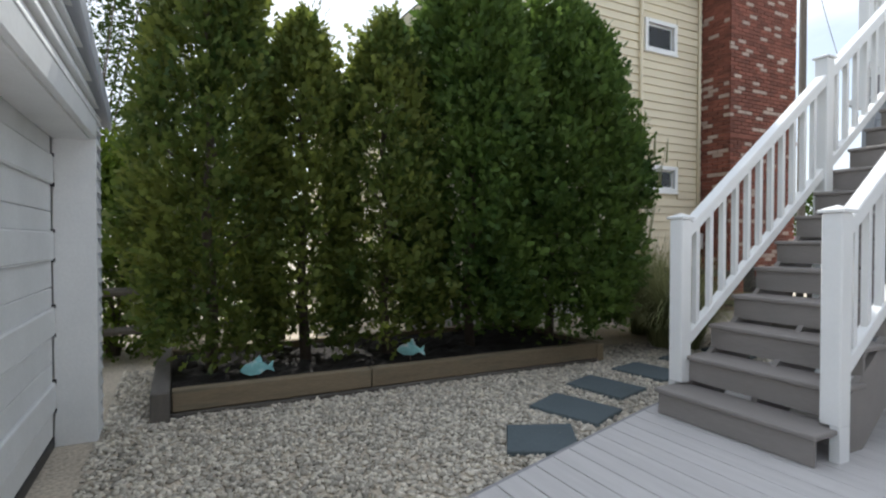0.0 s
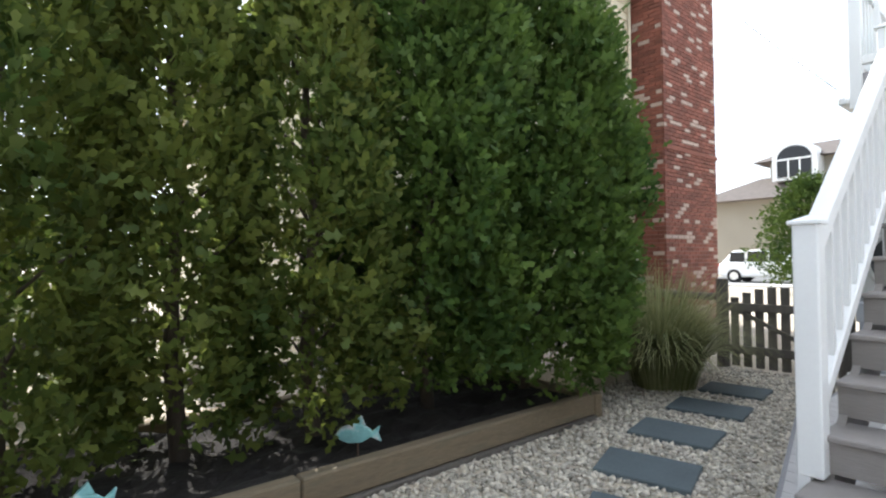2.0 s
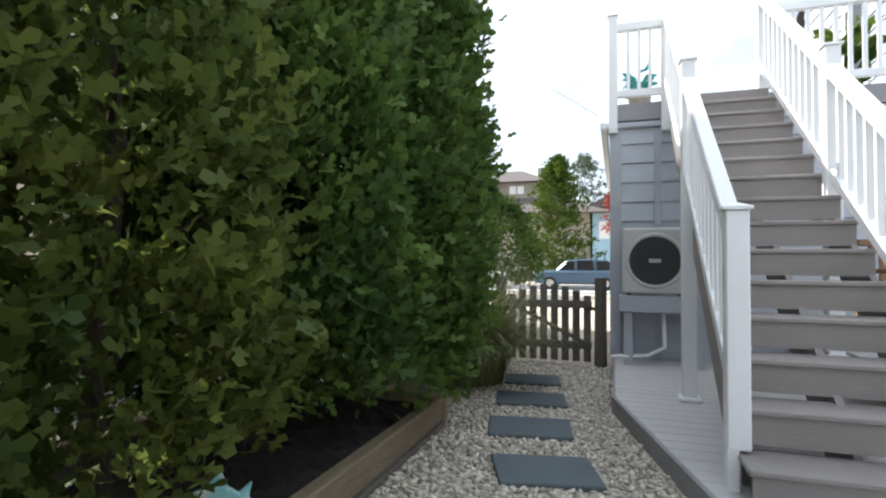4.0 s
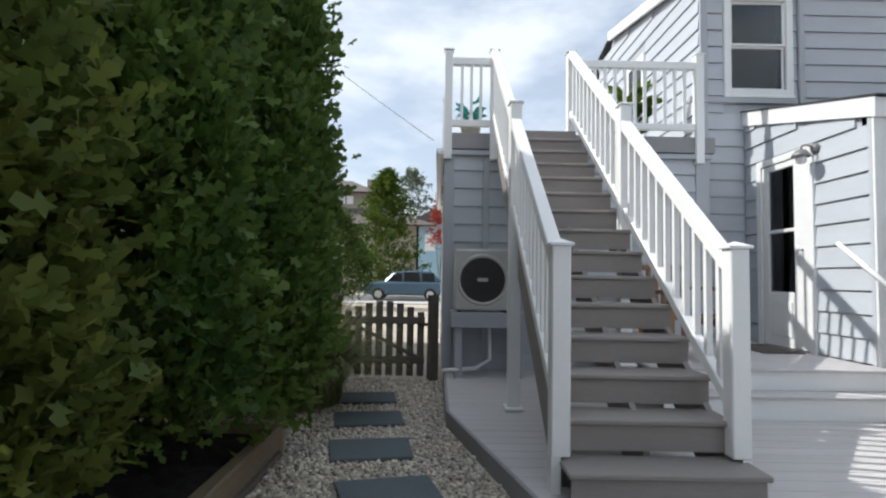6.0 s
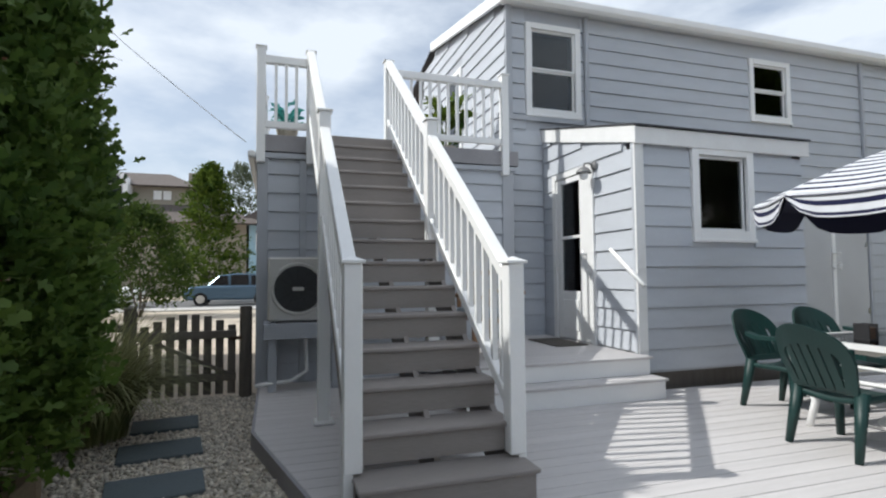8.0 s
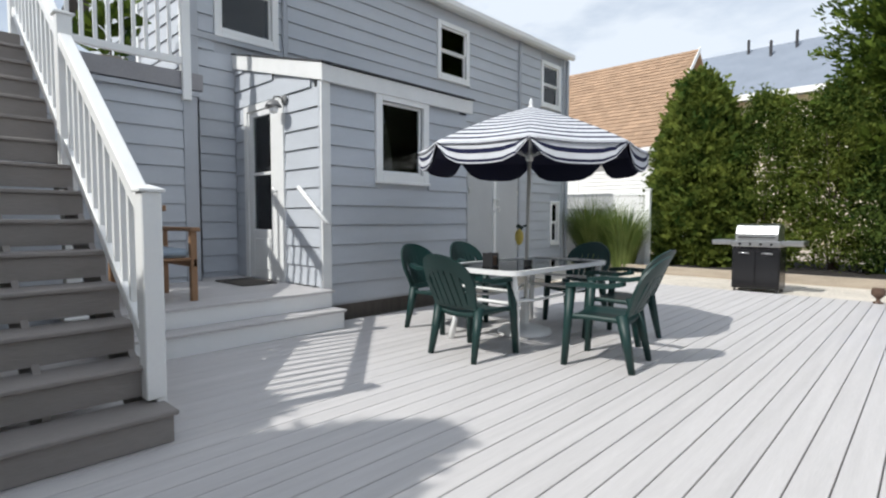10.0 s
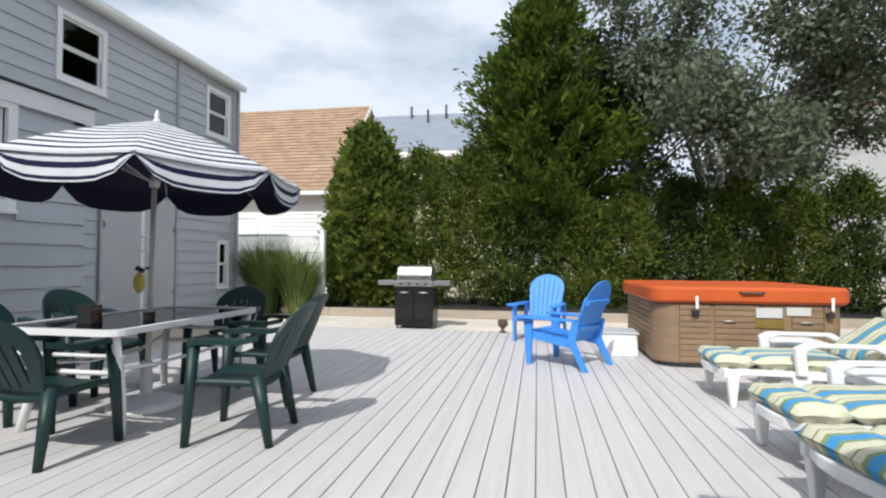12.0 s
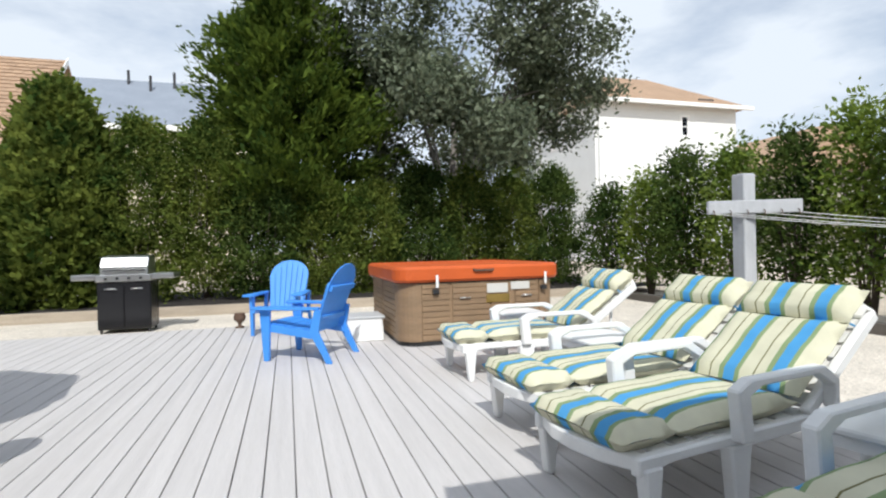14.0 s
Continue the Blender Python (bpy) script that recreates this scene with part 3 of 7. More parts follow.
# ---- the house ----
HX, PX, PY = 7.12, 5.07, -0.75       # main wall, porch front, porch side
house = thing("house", None, "two-storey blue-grey sided house with white trim", "house")
h1 = window(house, "x", HX, -1, -1.39, -0.47, 3.60, 4.985)
h2 = window(house, "x", HX, -1, -5.645, -4.72, 3.875, 4.95, blind=True)
h3 = window(house, "x", HX, -1, -9.20, -8.32, 3.90, 4.98, blind=True)
h4 = window(house, "x", HX, -1, -9.22, -8.80, 0.55, 1.62, casing=0.06)
main = part("wall", wall_mesh("x", HX, 0.18, -9.42, -0.17, GZ, 5.26, (h1, h2, h3, h4)), M["siding_trim"], house)
outs = [(-1.40, -0.46, 3.57, 4.995), (-5.655, -4.71, 3.84, 4.96), (-9.21, -8.31, 3.87, 4.99), (-9.23, -8.79, 0.52, 1.63), (-7.42, -5.5, 0, 2.4)]
siding(main, M["siding"], "x", HX, -1, -9.33, -0.25, 0.0, 5.20, 0.225, outs + [(-3.2, -0.72, 0, 3.0), (-1.53, -1.45, 3.3, 5.3)])
part("corner_board", block(HX - 0.035, HX + 0.0, -9.44, -9.33, GZ, 5.2, 0.004), M["siding_trim"], house)
part("corner_board", block(HX - 0.035, HX + 0.0, -0.25, -0.15, 2.95, 5.2, 0.004), M["siding_trim"], house)
part("trim_band", block(HX - 0.05, HX - 0.0, -1.44, 0.0, 3.50, 3.58, 0.004), M["siding_trim"], house)
end_wall = part("wall", wall_mesh("y", -0.35, 0.18, HX, 11.5, GZ, 5.26), M["siding_trim"], house)
bm = bmesh.new()
prism(bm, [(HX, 5.26), (11.5, 5.26), (10.6, 5.97)], "y", -0.35, -0.17)
part("gable", bm, M["siding_trim"], house)
siding(end_wall, M["siding"], "y", -0.17, 1, HX + 0.02, 11.5, 2.95, 5.85, 0.225, [(8.95, 9.75, 2.9, 5.0)],
       limit=lambda z: (HX + 0.02 if z < 5.24 else HX + 0.02 + (z - 5.24) / 0.198, 11.5))
bm = block(8.95, 9.05, -0.17, -0.12, 2.96, 5.0, 0.004)
box(bm, 9.65, 9.75, -0.17, -0.12, 2.96, 5.0, 0.004)
box(bm, 9.05, 9.65, -0.17, -0.12, 4.9, 5.0, 0.004)
upper_door = part("door_frame", bm, M["vinyl"], house)
part("door_glass", block(9.05, 9.65, -0.165, -0.14, 2.96, 4.9), M["black_enamel"], house, "dark glazed balcony door")
part("wall", wall_mesh("y", -9.6, 0.18, HX, 11.5, GZ, 5.26), M["siding_trim"], house)
part("wall", wall_mesh("x", 11.5, 0.18, -9.42, -0.17, GZ, 5.26), M["siding_trim"], house)
bm = bmesh.new()
prism(bm, [(6.98, 5.28), (10.6, 6.05), (14.3, 5.26), (14.3, 5.30), (10.6, 6.09), (6.98, 5.32)], "y", -9.55, -0.10)
part("roof", bm, M["dark_roof"], house)
bm = bmesh.new()
prism(bm, [(6.88, 5.30), (6.88, 5.21), (6.92, 5.17), (6.96, 5.17), (6.98, 5.21), (6.98, 5.30)], "y", -9.55, -0.08)
part("gutter", bm, M["vinyl"], house, "white eaves gutter")
part("soffit", block(6.98, HX + 0.01, -9.5, -0.1, 5.20, 5.23), M["vinyl"], house)
bm = bmesh.new()
prism(bm, [(6.90, 5.17), (10.6, 5.95), (10.6, 6.12), (6.90, 5.35)], "y", -0.10, -0.05)
part("rake_board", bm, M["vinyl"], house, "white rake board")
for y, z0 in ((-7.41, 0.0), (-1.49, 3.4)):
    bm = block(HX - 0.075, HX - 0.02, y - 0.035, y + 0.035, z0, 5.18, 0.01)
    part("downpipe", bm, M["siding_trim"], house, "painted downpipe")
part("downpipe", block(HX - 0.09, HX - 0.03, -9.53, -9.46, GZ, 5.18, 0.01), M["siding_trim"], house)
# tall plain doors of the outdoor shower
for a, b in ((-6.42, -5.56), (-7.33, -6.50)):
    d = part("shower_door", block(HX - 0.07, HX - 0.02, a, b, 0.06, 2.32, 0.006), M["panel"], house, "tall pale grey flush door")
    part("hinge", block(HX - 0.085, HX - 0.07, b - 0.06 if a > -6.45 else a + 0.02, b - 0.02 if a > -6.45 else a + 0.06, 1.7, 1.8), M["steel"], d)
    part("hinge", block(HX - 0.085, HX - 0.07, b - 0.06 if a > -6.45 else a + 0.02, b - 0.02 if a > -6.45 else a + 0.06, 0.5, 0.6), M["steel"], d)
part("door_post", block(HX - 0.09, HX - 0.02, -6.50, -6.42, 0.0, 2.36, 0.004), M["vinyl"], house)
part("door_header", block(HX - 0.09, HX - 0.02, -7.42, -5.5, 2.33, 2.42, 0.004), M["siding_trim"], house)

# porch
pw = window(house, "x", PX, -1, -2.395, -1.49, 1.635, 2.71, sashes=1, casing=0.10)
front = part("porch_wall", wall_mesh("x", PX, 0.14, -3.20, PY, GZ + 0.3, 2.72, (pw,)), M["siding_trim"], house)
siding(front, M["siding"], "x", PX, -1, -3.19, PY - 0.09, 0.20, 2.66, 0.225, [(-2.405, -1.48, 1.60, 2.72)])
part("corner_board", block(PX - 0.03, PX, PY - 0.09, PY + 0.03, 0.18, 2.70, 0.004), M["paint"], house)
part("corner_board", block(PX, PX + 0.045, PY, PY + 0.032, 0.38, 2.70, 0.004), M["siding"], house)
dh = (5.92, 6.73, 0.385, 2.55)
side = part("porch_wall", wall_mesh("y", PY - 0.14, 0.14, PX, HX, 0.2, 2.72, (dh,)), M["siding_trim"], house)
siding(side, M["siding"], "y", PY, 1, PX + 0.045, HX - 0.02, 0.40, 3.29, 0.225, [(5.83, 6.82, 0.3, 2.63)],
       limit=lambda z: (PX + 0.045 if z < 2.72 else PX + 0.045 + (z - 2.72) / 0.27, HX - 0.02))
bm = bmesh.new()
prism(bm, [(PX, 2.72), (HX, 2.72), (HX, 3.32)], "y", PY - 0.14, PY - 0.002)
part("porch_gable", bm, M["siding_trim"], house)
part("porch_wall", wall_mesh("y", -3.20, 0.14, PX, HX, GZ, 2.72), M["siding_trim"], house)
bm = bmesh.new()
prism(bm, [(PX - 0.09, 2.865), (HX, 3.38), (HX, 3.40), (PX - 0.09, 2.885)], "y", -3.28, PY + 0.055)
part("porch_roof", bm, M["dark_roof"], house, "low dark-edged porch roof")
bm = bmesh.new()
prism(bm, [(PX - 0.06, 2.68), (HX, 3.20), (HX, 3.38), (PX - 0.06, 2.865)], "y", PY + 0.022, PY + 0.045)
part("fascia", bm, M["paint"], house, "white porch fascia")
part("fascia", block(PX - 0.065, PX - 0.035, -3.27, PY + 0.044, 2.675, 2.86, 0.004), M["paint"], house)
part("foundation", block(PX + 0.03, PX + 0.13, -3.19, PY - 0.02, GZ, 0.2), M["weathered"], house, "dark vent strip under the siding")

# porch door
door = thing("storm_door")
door.parent = house
door.location = (0.09, 0, 0)
door["label"] = "white storm door with two dark glass panes"
bm = bmesh.new()
box(bm, 5.74, 5.83, PY - 0.03, PY + 0.045, 0.385, 2.63, 0.004)
box(bm, 6.64, 6.73, PY - 0.03, PY + 0.045, 0.385, 2.63, 0.004)
box(bm, 5.83, 6.64, PY - 0.03, PY + 0.047, 2.55, 2.63, 0.004)
part("door_frame", bm, M["paint"], door)
bm = bmesh.new()
y0, y1 = PY - 0.01, PY + 0.032
box(bm, 5.84, 6.06, y0, y1, 0.40, 2.54, 0.004)
box(bm, 6.51, 6.63, y0, y1, 0.40, 2.54, 0.004)
box(bm, 6.06, 6.51, y0, y1, 2.47, 2.54, 0.004)
box(bm, 6.06, 6.51, y0, y1, 0.40, 1.03, 0.004)
box(bm, 6.06, 6.51, y0, y1, 1.72, 1.76, 0.004)
box(bm, 6.10, 6.48, y1, y1 + 0.012, 0.52, 0.92, 0.01)
part("door_leaf", bm, M["paint"], door)
for a, b in ((1.03, 1.72), (1.76, 2.47)):
    part("pane", block(6.06, 6.51, PY + 0.002, PY + 0.01, a, b), M["glass"], door)
# added dark sheet behind the panes, the room's shade put into its colour
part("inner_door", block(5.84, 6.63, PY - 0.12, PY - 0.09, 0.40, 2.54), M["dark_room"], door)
bm = bmesh.new()
rod(bm, (5.93, y1, 1.50), (5.93, y1 + 0.05, 1.50), 0.012)
rod(bm, (5.93, y1 + 0.05, 1.44), (5.93, y1 + 0.05, 1.56), 0.012)
part("door_handle", bm, M["steel"], door, "steel lever handle", True)

# porch floor and its two steps
porch = thing("porch_steps", None, "grey porch floor with two white-faced steps", "porch")
x = 4.86
while x < HX - 0.05:
    part("board", block(x, min(x + 0.14, HX - 0.003), PY + 0.025 if x > 5.0 else PY - 0.0, 1.42, 0.36, 0.385, 0.003), M["deck"], porch)
    x += 0.145
part("riser", block(4.885, 4.91, PY + 0.03, 1.4, 0.2, 0.358), M["vinyl"], porch)
part("riser", block(4.66, 4.685, PY + 0.03, 1.4, 0.0, 0.175), M["vinyl"], porch)
part("tread", block(4.63, 4.77, PY + 0.01, 1.42, 0.175, 0.199, 0.003), M["deck"], porch)
part("tread", block(4.775, 4.885, PY + 0.01, 1.42, 0.175, 0.199, 0.003), M["deck"], porch)
part("end_panel", block(4.685, 4.885, PY + 0.01, PY + 0.03, 0.0, 0.175), M["vinyl"], porch)
part("end_panel", block(4.91, 5.04, PY + 0.01, PY + 0.03, 0.0, 0.358), M["vinyl"], porch)

# low wing under the roof terrace
LX = 6.82
wing = thing("flat_roofed_wing", None, "flat-roofed blue-grey wing carrying a roof terrace", "house wing")
lw = part("wall", wall_mesh("x", LX, 0.16, -0.10, 3.20, GZ, 2.72), M["siding_trim"], wing)
siding(lw, M["siding"], "x", LX, -1, 0.07, 3.10, 0.0, 2.70, 0.225, [(2.66, 2.74, 0, 3)])
for a, b in ((-0.10, 0.07), (3.10, 3.225), (2.66, 2.74)):
    part("corner_board", block(LX - 0.035, LX, a, b, 0.0, 2.72, 0.004), M["siding_trim"], wing)
sw = part("wall", wall_mesh("y", 3.06, 0.14, LX + 0.16, 12.0, GZ, 2.72), M["siding_trim"], wing)
siding(sw, M["siding"], "y", 3.2, 1, LX, 12.0, 0.0, 2.70, 0.225)
part("wall", wall_mesh("x", 12.0, 0.14, -0.1, 3.2, GZ, 2.72), M["siding_trim"], wing)
part("fascia", block(LX - 0.07, LX, -0.12, 3.27, 2.66, 2.72, 0.004), M["siding_trim"], wing)
part("terrace_floor", block(LX - 0.06, 12.2, -0.165, 3.24, 2.74, 2.94, 0.004), M["deck_edge"], wing, "grey terrace floor edge")
part("gutter", block(LX - 0.12, 12.0, 3.245, 3.33, 2.64, 2.73, 0.02), M["vinyl"], wing, "white gutter")
# main wall between the wing and the porch, ground floor
link_wall = part("wall", wall_mesh("x", HX + 0.0, 0.16, -0.17, -0.10, 0.2, 2.95), M["siding_trim"], wing)

# ---- the garage ----
garage = thing("garage", None, "white sided garage with a ribbed sectional door", "garage")
GX, GY = -0.42, 4.36
gh = (1.55, 4.09, GZ - 0.01, 1.80)

bm = wall_mesh("x", GX - 0.22, 0.2, 1.16, GY, GZ, 2.0, (gh,))
prism(bm, [(1.16, 2.0), (GY, 2.0), (GY, 2.02), (2.76, 2.50), (1.16, 2.02)], "x", GX - 0.22, GX - 0.02)
gw = part("wall", bm, M["paint"], garage)
siding(gw, M["white_siding"], "x", GX - 0.02, 1, 4.11, GY - 0.03, GZ + 0.03, 1.99, 0.098, proud=0.034)
siding(gw, M["white_siding"], "x", GX - 0.02, 1, 1.2, GY - 0.03, 1.925, 2.48, 0.098, limit=lambda z: (1.16 + max(0.0, (z - 2.04) / 0.30), GY - max(0.03, (z - 2.04) / 0.30)), proud=0.034)
part("header", block(GX - 0.02, GX + 0.012, 1.45, 4.11, 1.80, 1.92, 0.004), M["paint"], garage)
part("jamb", block(GX - 0.22, GX + 0.012, 4.085, 4.11, GZ, 1.80, 0.004), M["paint"], garage)
part("head_jamb", block(GX - 0.22, GX - 0.021, 1.55, 4.085, 1.79, 1.805), M["paint"], garage)
part("corner_post", block(GX - 0.02, GX + 0.004, GY - 0.03, GY + 0.004, GZ, 2.02, 0.004), M["siding_trim"], garage)
gs = part("wall", wall_mesh("y", GY - 0.2, 0.2, -5.5, GX - 0.22, GZ, 2.02), M["paint"], garage)
siding(gs, M["white_siding"], "y", GY, 1, -5.5, GX - 0.02, GZ + 0.03, 2.0, 0.098)
part("wall", wall_mesh("y", 1.16, 0.2, -5.5, GX - 0.22, GZ, 2.02), M["paint"], garage)
part("wall", wall_mesh("x", -5.7, 0.2, 1.16, GY, GZ, 2.5), M["paint"], garage)
bm = bmesh.new()
prism(bm, [(4.48, 1.99), (2.76, 2.51), (1.04, 1.99), (1.04, 2.05), (2.76, 2.58), (4.48, 2.05)], "x", -5.9, GX + 0.035)
part("roof", bm, M["dark_roof"], garage)
for a, b in ((4.485, 2.76), (1.035, 2.76)):
    bm = bmesh.new()
    prism(bm, [(a, 1.93), (b, 2.455), (b, 2.585), (a, 2.06)], "x", GX + 0.037, GX + 0.055)
    part("rake_board", bm, M["siding_trim"], garage)
    bm = bmesh.new()
    prism(bm, [(a, 1.95), (b, 2.475), (b, 2.485), (a, 1.96)], "x", GX - 0.02, GX + 0.035)
    part("soffit", bm, M["siding_trim"], garage)
gd = thing("garage_door")
gd.parent = garage
for i in range(4):
    z0 = GZ + 0.07 + i * 0.465
    part("door_section", block(GX - 0.26, GX - 0.225, 1.56, 4.08, z0, z0 + 0.461, 0.004), M["paint"], gd)
    part("raised_rib", block(GX - 0.225, GX - 0.207, 1.57, 4.07, z0 + 0.165, z0 + 0.345, 0.014), M["paint"], gd)
    for q in (0.165, 0.345):
        part("side_seal", block(GX - 0.235, GX - 0.205, 4.068, 4.082, z0 + q - 0.012, z0 + q + 0.012), M["black"], gd)
part("bottom_seal", block(GX - 0.255, GX - 0.22, 1.56, 4.08, GZ, GZ + 0.068), M["black"], gd)

# ---- the neighbour's yellow house with a brick chimney ----
NY = 6.95
yellow = thing("neighbour_house", None, "cream yellow sided house with a tall brick chimney", "house")
n1 = window(yellow, "y", NY, -1, 7.52, 8.34, 4.58, 5.15, casing=0.07, sashes=1)
n2 = window(yellow, "y", NY, -1, 7.54, 8.38, 2.05, 2.53, casing=0.07, sashes=1)
yw = part("wall", wall_mesh("y", NY, 0.2, 5.0, 11.0, GZ, 6.0, (n1, n2)), M["yellow"], yellow)
part("wall", drawn([(2.9, GZ), (5.0, GZ), (5.0, 6.0), (2.9, 4.05)], "y", NY, NY + 0.2), M["yellow"], yellow)
siding(yw, M["yellow"], "y", NY, -1, 2.9, 9.1, 0.35, 5.95, 0.145, [(7.50, 8.36, 4.55, 5.17), (7.52, 8.40, 2.02, 2.55)],
       limit=lambda z: (2.9 if z < 4.05 else 2.9 + (z - 4.05) * 1.075, 9.1))
part("foundation", block(2.9, 9.0, NY - 0.03, NY, GZ, 0.35), M["concrete"], yellow)
bm = bmesh.new()
prism(bm, [(2.6, 3.8), (4.98, 6.02), (11.2, 6.02), (11.2, 6.2), (4.9, 6.2), (2.5, 3.92)], "y", NY - 0.3, NY + 6)
part("roof", bm, M["brown_roof"], yellow)
bm = bmesh.new()
prism(bm, [(2.6, 3.72), (4.98, 5.94), (4.98, 6.2), (2.5, 3.9)], "y", NY - 0.33, NY - 0.3)
part("rake_board", bm, M["yellow"], yellow)
part("wall", wall_mesh("x", 2.9, 0.2, NY + 0.2, NY + 6, GZ, 4.0), M["yellow"], yellow)
for px, r in ((7.40, 0.03), (8.93, 0.025)):
    bm = rod(bmesh.new(), (px, NY - 0.06, 0.9), (px, NY - 0.06, 5.9), r)
    part("conduit", bm, M["yellow"], yellow, "cream painted pipe on the wall", True)
part("meter_box", block(8.78, 8.98, NY - 0.14, NY - 0.03, 1.0, 1.3, 0.01), M["ac"], yellow)
CX0, CX1, CY = 9.05, 11.05, 6.35
chim = part("chimney", block(CX0 + 0.012, CX1 - 0.012, CY + 0.012, NY + 0.1, GZ, 8.2), M["mortar"], yellow, "red brick chimney with pale worn bricks")

# ---- outdoor staircase ----
SX, SZ, RUN, RISE, STEPS = 2.913, 0.175, 0.255, 0.1975, 15
YL, YR = 2.615, 1.65                # the two lines of posts
stairs = thing("staircase", None, "taupe composite staircase with white vinyl railings", "stairs")
for i in range(STEPS):
    x, z = SX + RUN * i, SZ + RISE * i
    if i < STEPS - 1:
        y0, y1 = (1.61, 2.62) if i == 0 else (1.64, 2.60)
        part("tread", block(x, x + RUN + 0.045, y0, y1, z - 0.028, z, 0.006), M["tread"], stairs)
    y0, y1 = (1.63, 2.60) if i == 0 else (1.655, 2.59)
    part("riser", block(x + 0.025, x + 0.045, y0, y1, z - RISE + 0.028 + 0.0, z - 0.029), M["tread"], stairs)
for y in (1.675, 2.12, 2.57):
    a, b = SX + 0.3, SX + RUN * (STEPS - 1) + 0.05
    za = lambda q: SZ + (q - SX) / RUN * RISE - RISE - 0.02
    bm = drawn([(a, 0.0), (a + 0.25, 0.0), (b, za(b) - 0.22), (b, za(b) + 0.04), (a, za(a) + 0.04)], "y", y - 0.018, y + 0.018)
    part("stringer", bm, M["tread"], stairs)


def post(parent, x, y, z0, z1, w=0.102, cap=0.066):
    p = part("post", block(x - w / 2, x + w / 2, y - w / 2, y + w / 2, z0, z1, 0.006), M["vinyl"], parent)
    bm = block(x - cap, x + cap, y - cap, y + cap, z1, z1 + 0.018, 0.003)
    c = cap - 0.008
    v = [bm.verts.new((x + a * c, y + b * c, z1 + 0.018)) for a, b in ((-1, -1), (1, -1), (1, 1), (-1, 1))]
    t = bm.verts.new((x, y, z1 + 0.043))
    for i in range(4):
        bm.faces.new((v[i], v[(i + 1) % 4], t))
    part("post_cap", bm, M["vinyl"], p)
    return p


def sloped_rail(parent, y, xa, xb, za, zb, name, w, h):
    bm = drawn([(xa, za), (xb, zb), (xb, zb + h), (xa, za + h)], "y", y - w / 2, y + w / 2, 0.006)
    return part(name, bm, M["vinyl"], parent)


SLOPE = RISE / RUN
for y in (YL, YR):
    out = 1 if y == YL else -1
    post(stairs, 3.16, y, 0.19, 1.31)
    part("post", block(3.112, 3.206, min(y, y + out * 0.05), max(y, y + out * 0.05), 0.0, 0.19), M["vinyl"], stairs)
    lo = 0.0 if y == YL else 0.386
    post(stairs, 4.88, y, lo, 2.675)
    part("post_base", block(4.88 - 0.085, 4.88 + 0.085, y - 0.085, y + 0.085, lo, lo + 0.035, 0.012), M["vinyl"], stairs)
    post(stairs, 6.77, y, 2.60, 3.98)
    for xa, xb in ((3.21, 4.83), (4.93, 6.72)):
        zr = lambda q: 1.18 + (q - 3.21) * SLOPE
        sloped_rail(stairs, y, xa, xb, zr(xa), zr(xb), "handrail", 0.085, 0.10)
        zb = lambda q: 0.42 + (q - 3.21) * SLOPE
        sloped_rail(stairs, y, xa, xb, zb(xa), zb(xb), "bottom_rail", 0.06, 0.09)
        k = 11
        for i in range(k):
            q = xa + (xb - xa) * (i + 0.75) / (k + 0.5)
            bm = drawn([(q - 0.018, zb(q - 0.018) + 0.07), (q + 0.018, zb(q + 0.018) + 0.07), (q + 0.018, zr(q + 0.018) + 0.02), (q - 0.018, zr(q - 0.018) + 0.02)], "y", y - 0.018, y + 0.018)
            part("baluster", bm, M["vinyl"], stairs)

terrace = thing("terrace_railing", None, "white vinyl railing round the roof terrace", "railing")
TX, TY = 6.77, 3.19


def flat_rail(parent, axis, at, a, b, z, count):
    def slab(p, q, lo, hi, w, zz=0.004):
        return block(at - w, at + w, p, q, lo, hi, zz) if axis == "y" else block(p, q, at - w, at + w, lo, hi, zz)
    part("handrail", slab(a, b, z + 0.86, z + 0.95, 0.042), M["vinyl"], parent)
    part("bottom_rail", slab(a, b, z + 0.08, z + 0.16, 0.03), M["vinyl"], parent)
    for i in range(count):
        q = a + (b - a) * (i + 1) / (count + 1)
        part("baluster", slab(q - 0.018, q + 0.018, z + 0.15, z + 0.87, 0.018, 0), M["vinyl"], parent)


post(terrace, TX, TY, 2.60, 3.98)
post(terrace, TX, 0.04, 2.60, 3.98)
flat_rail(terrace, "y", TX, YL + 0.051, TY - 0.051, 2.94, 3)
flat_rail(terrace, "y", TX, 0.091, YR - 0.051, 2.94, 11)
for i, xx in enumerate((8.6, 10.4, 12.1)):
    post(terrace, xx, TY, 2.60, 3.98)
    flat_rail(terrace, "x", TY, (TX, 8.6, 10.4)[i] + 0.051, xx - 0.051, 2.94, 12)

# ---- porch things ----
M["lamp_metal"] = surface("grey cast metal", (0.20, 0.20, 0.20), 0.5, 0.4, var=0.1, fine=0.1)
lamp = thing("wall_lamp", pose(5.80, PY + 0.02, 2.50), "grey metal wall lantern beside the door", "lamp")
part("back_plate", lathe(bmesh.new(), [(0.05, 0), (0.06, 0.01), (0.05, 0.03), (0.02, 0.04)], 16), M["lamp_metal"], lamp).matrix_local = pose(0, 0, 0.08, -90)
part("arm", pipe(bmesh.new(), [(0, 0.02, 0.08), (0, 0.09, 0.11), (0, 0.15, 0.10), (0, 0.16, 0.06)], 0.012), M["lamp_metal"], lamp, smooth=True)
part("shade", lathe(bmesh.new(), [(0.02, 0.06), (0.05, 0.05), (0.09, 0.0), (0.095, -0.02), (0.085, -0.02), (0.04, 0.03)], 20, (0, 0.16, 0)), M["lamp_metal"], lamp, smooth=True)
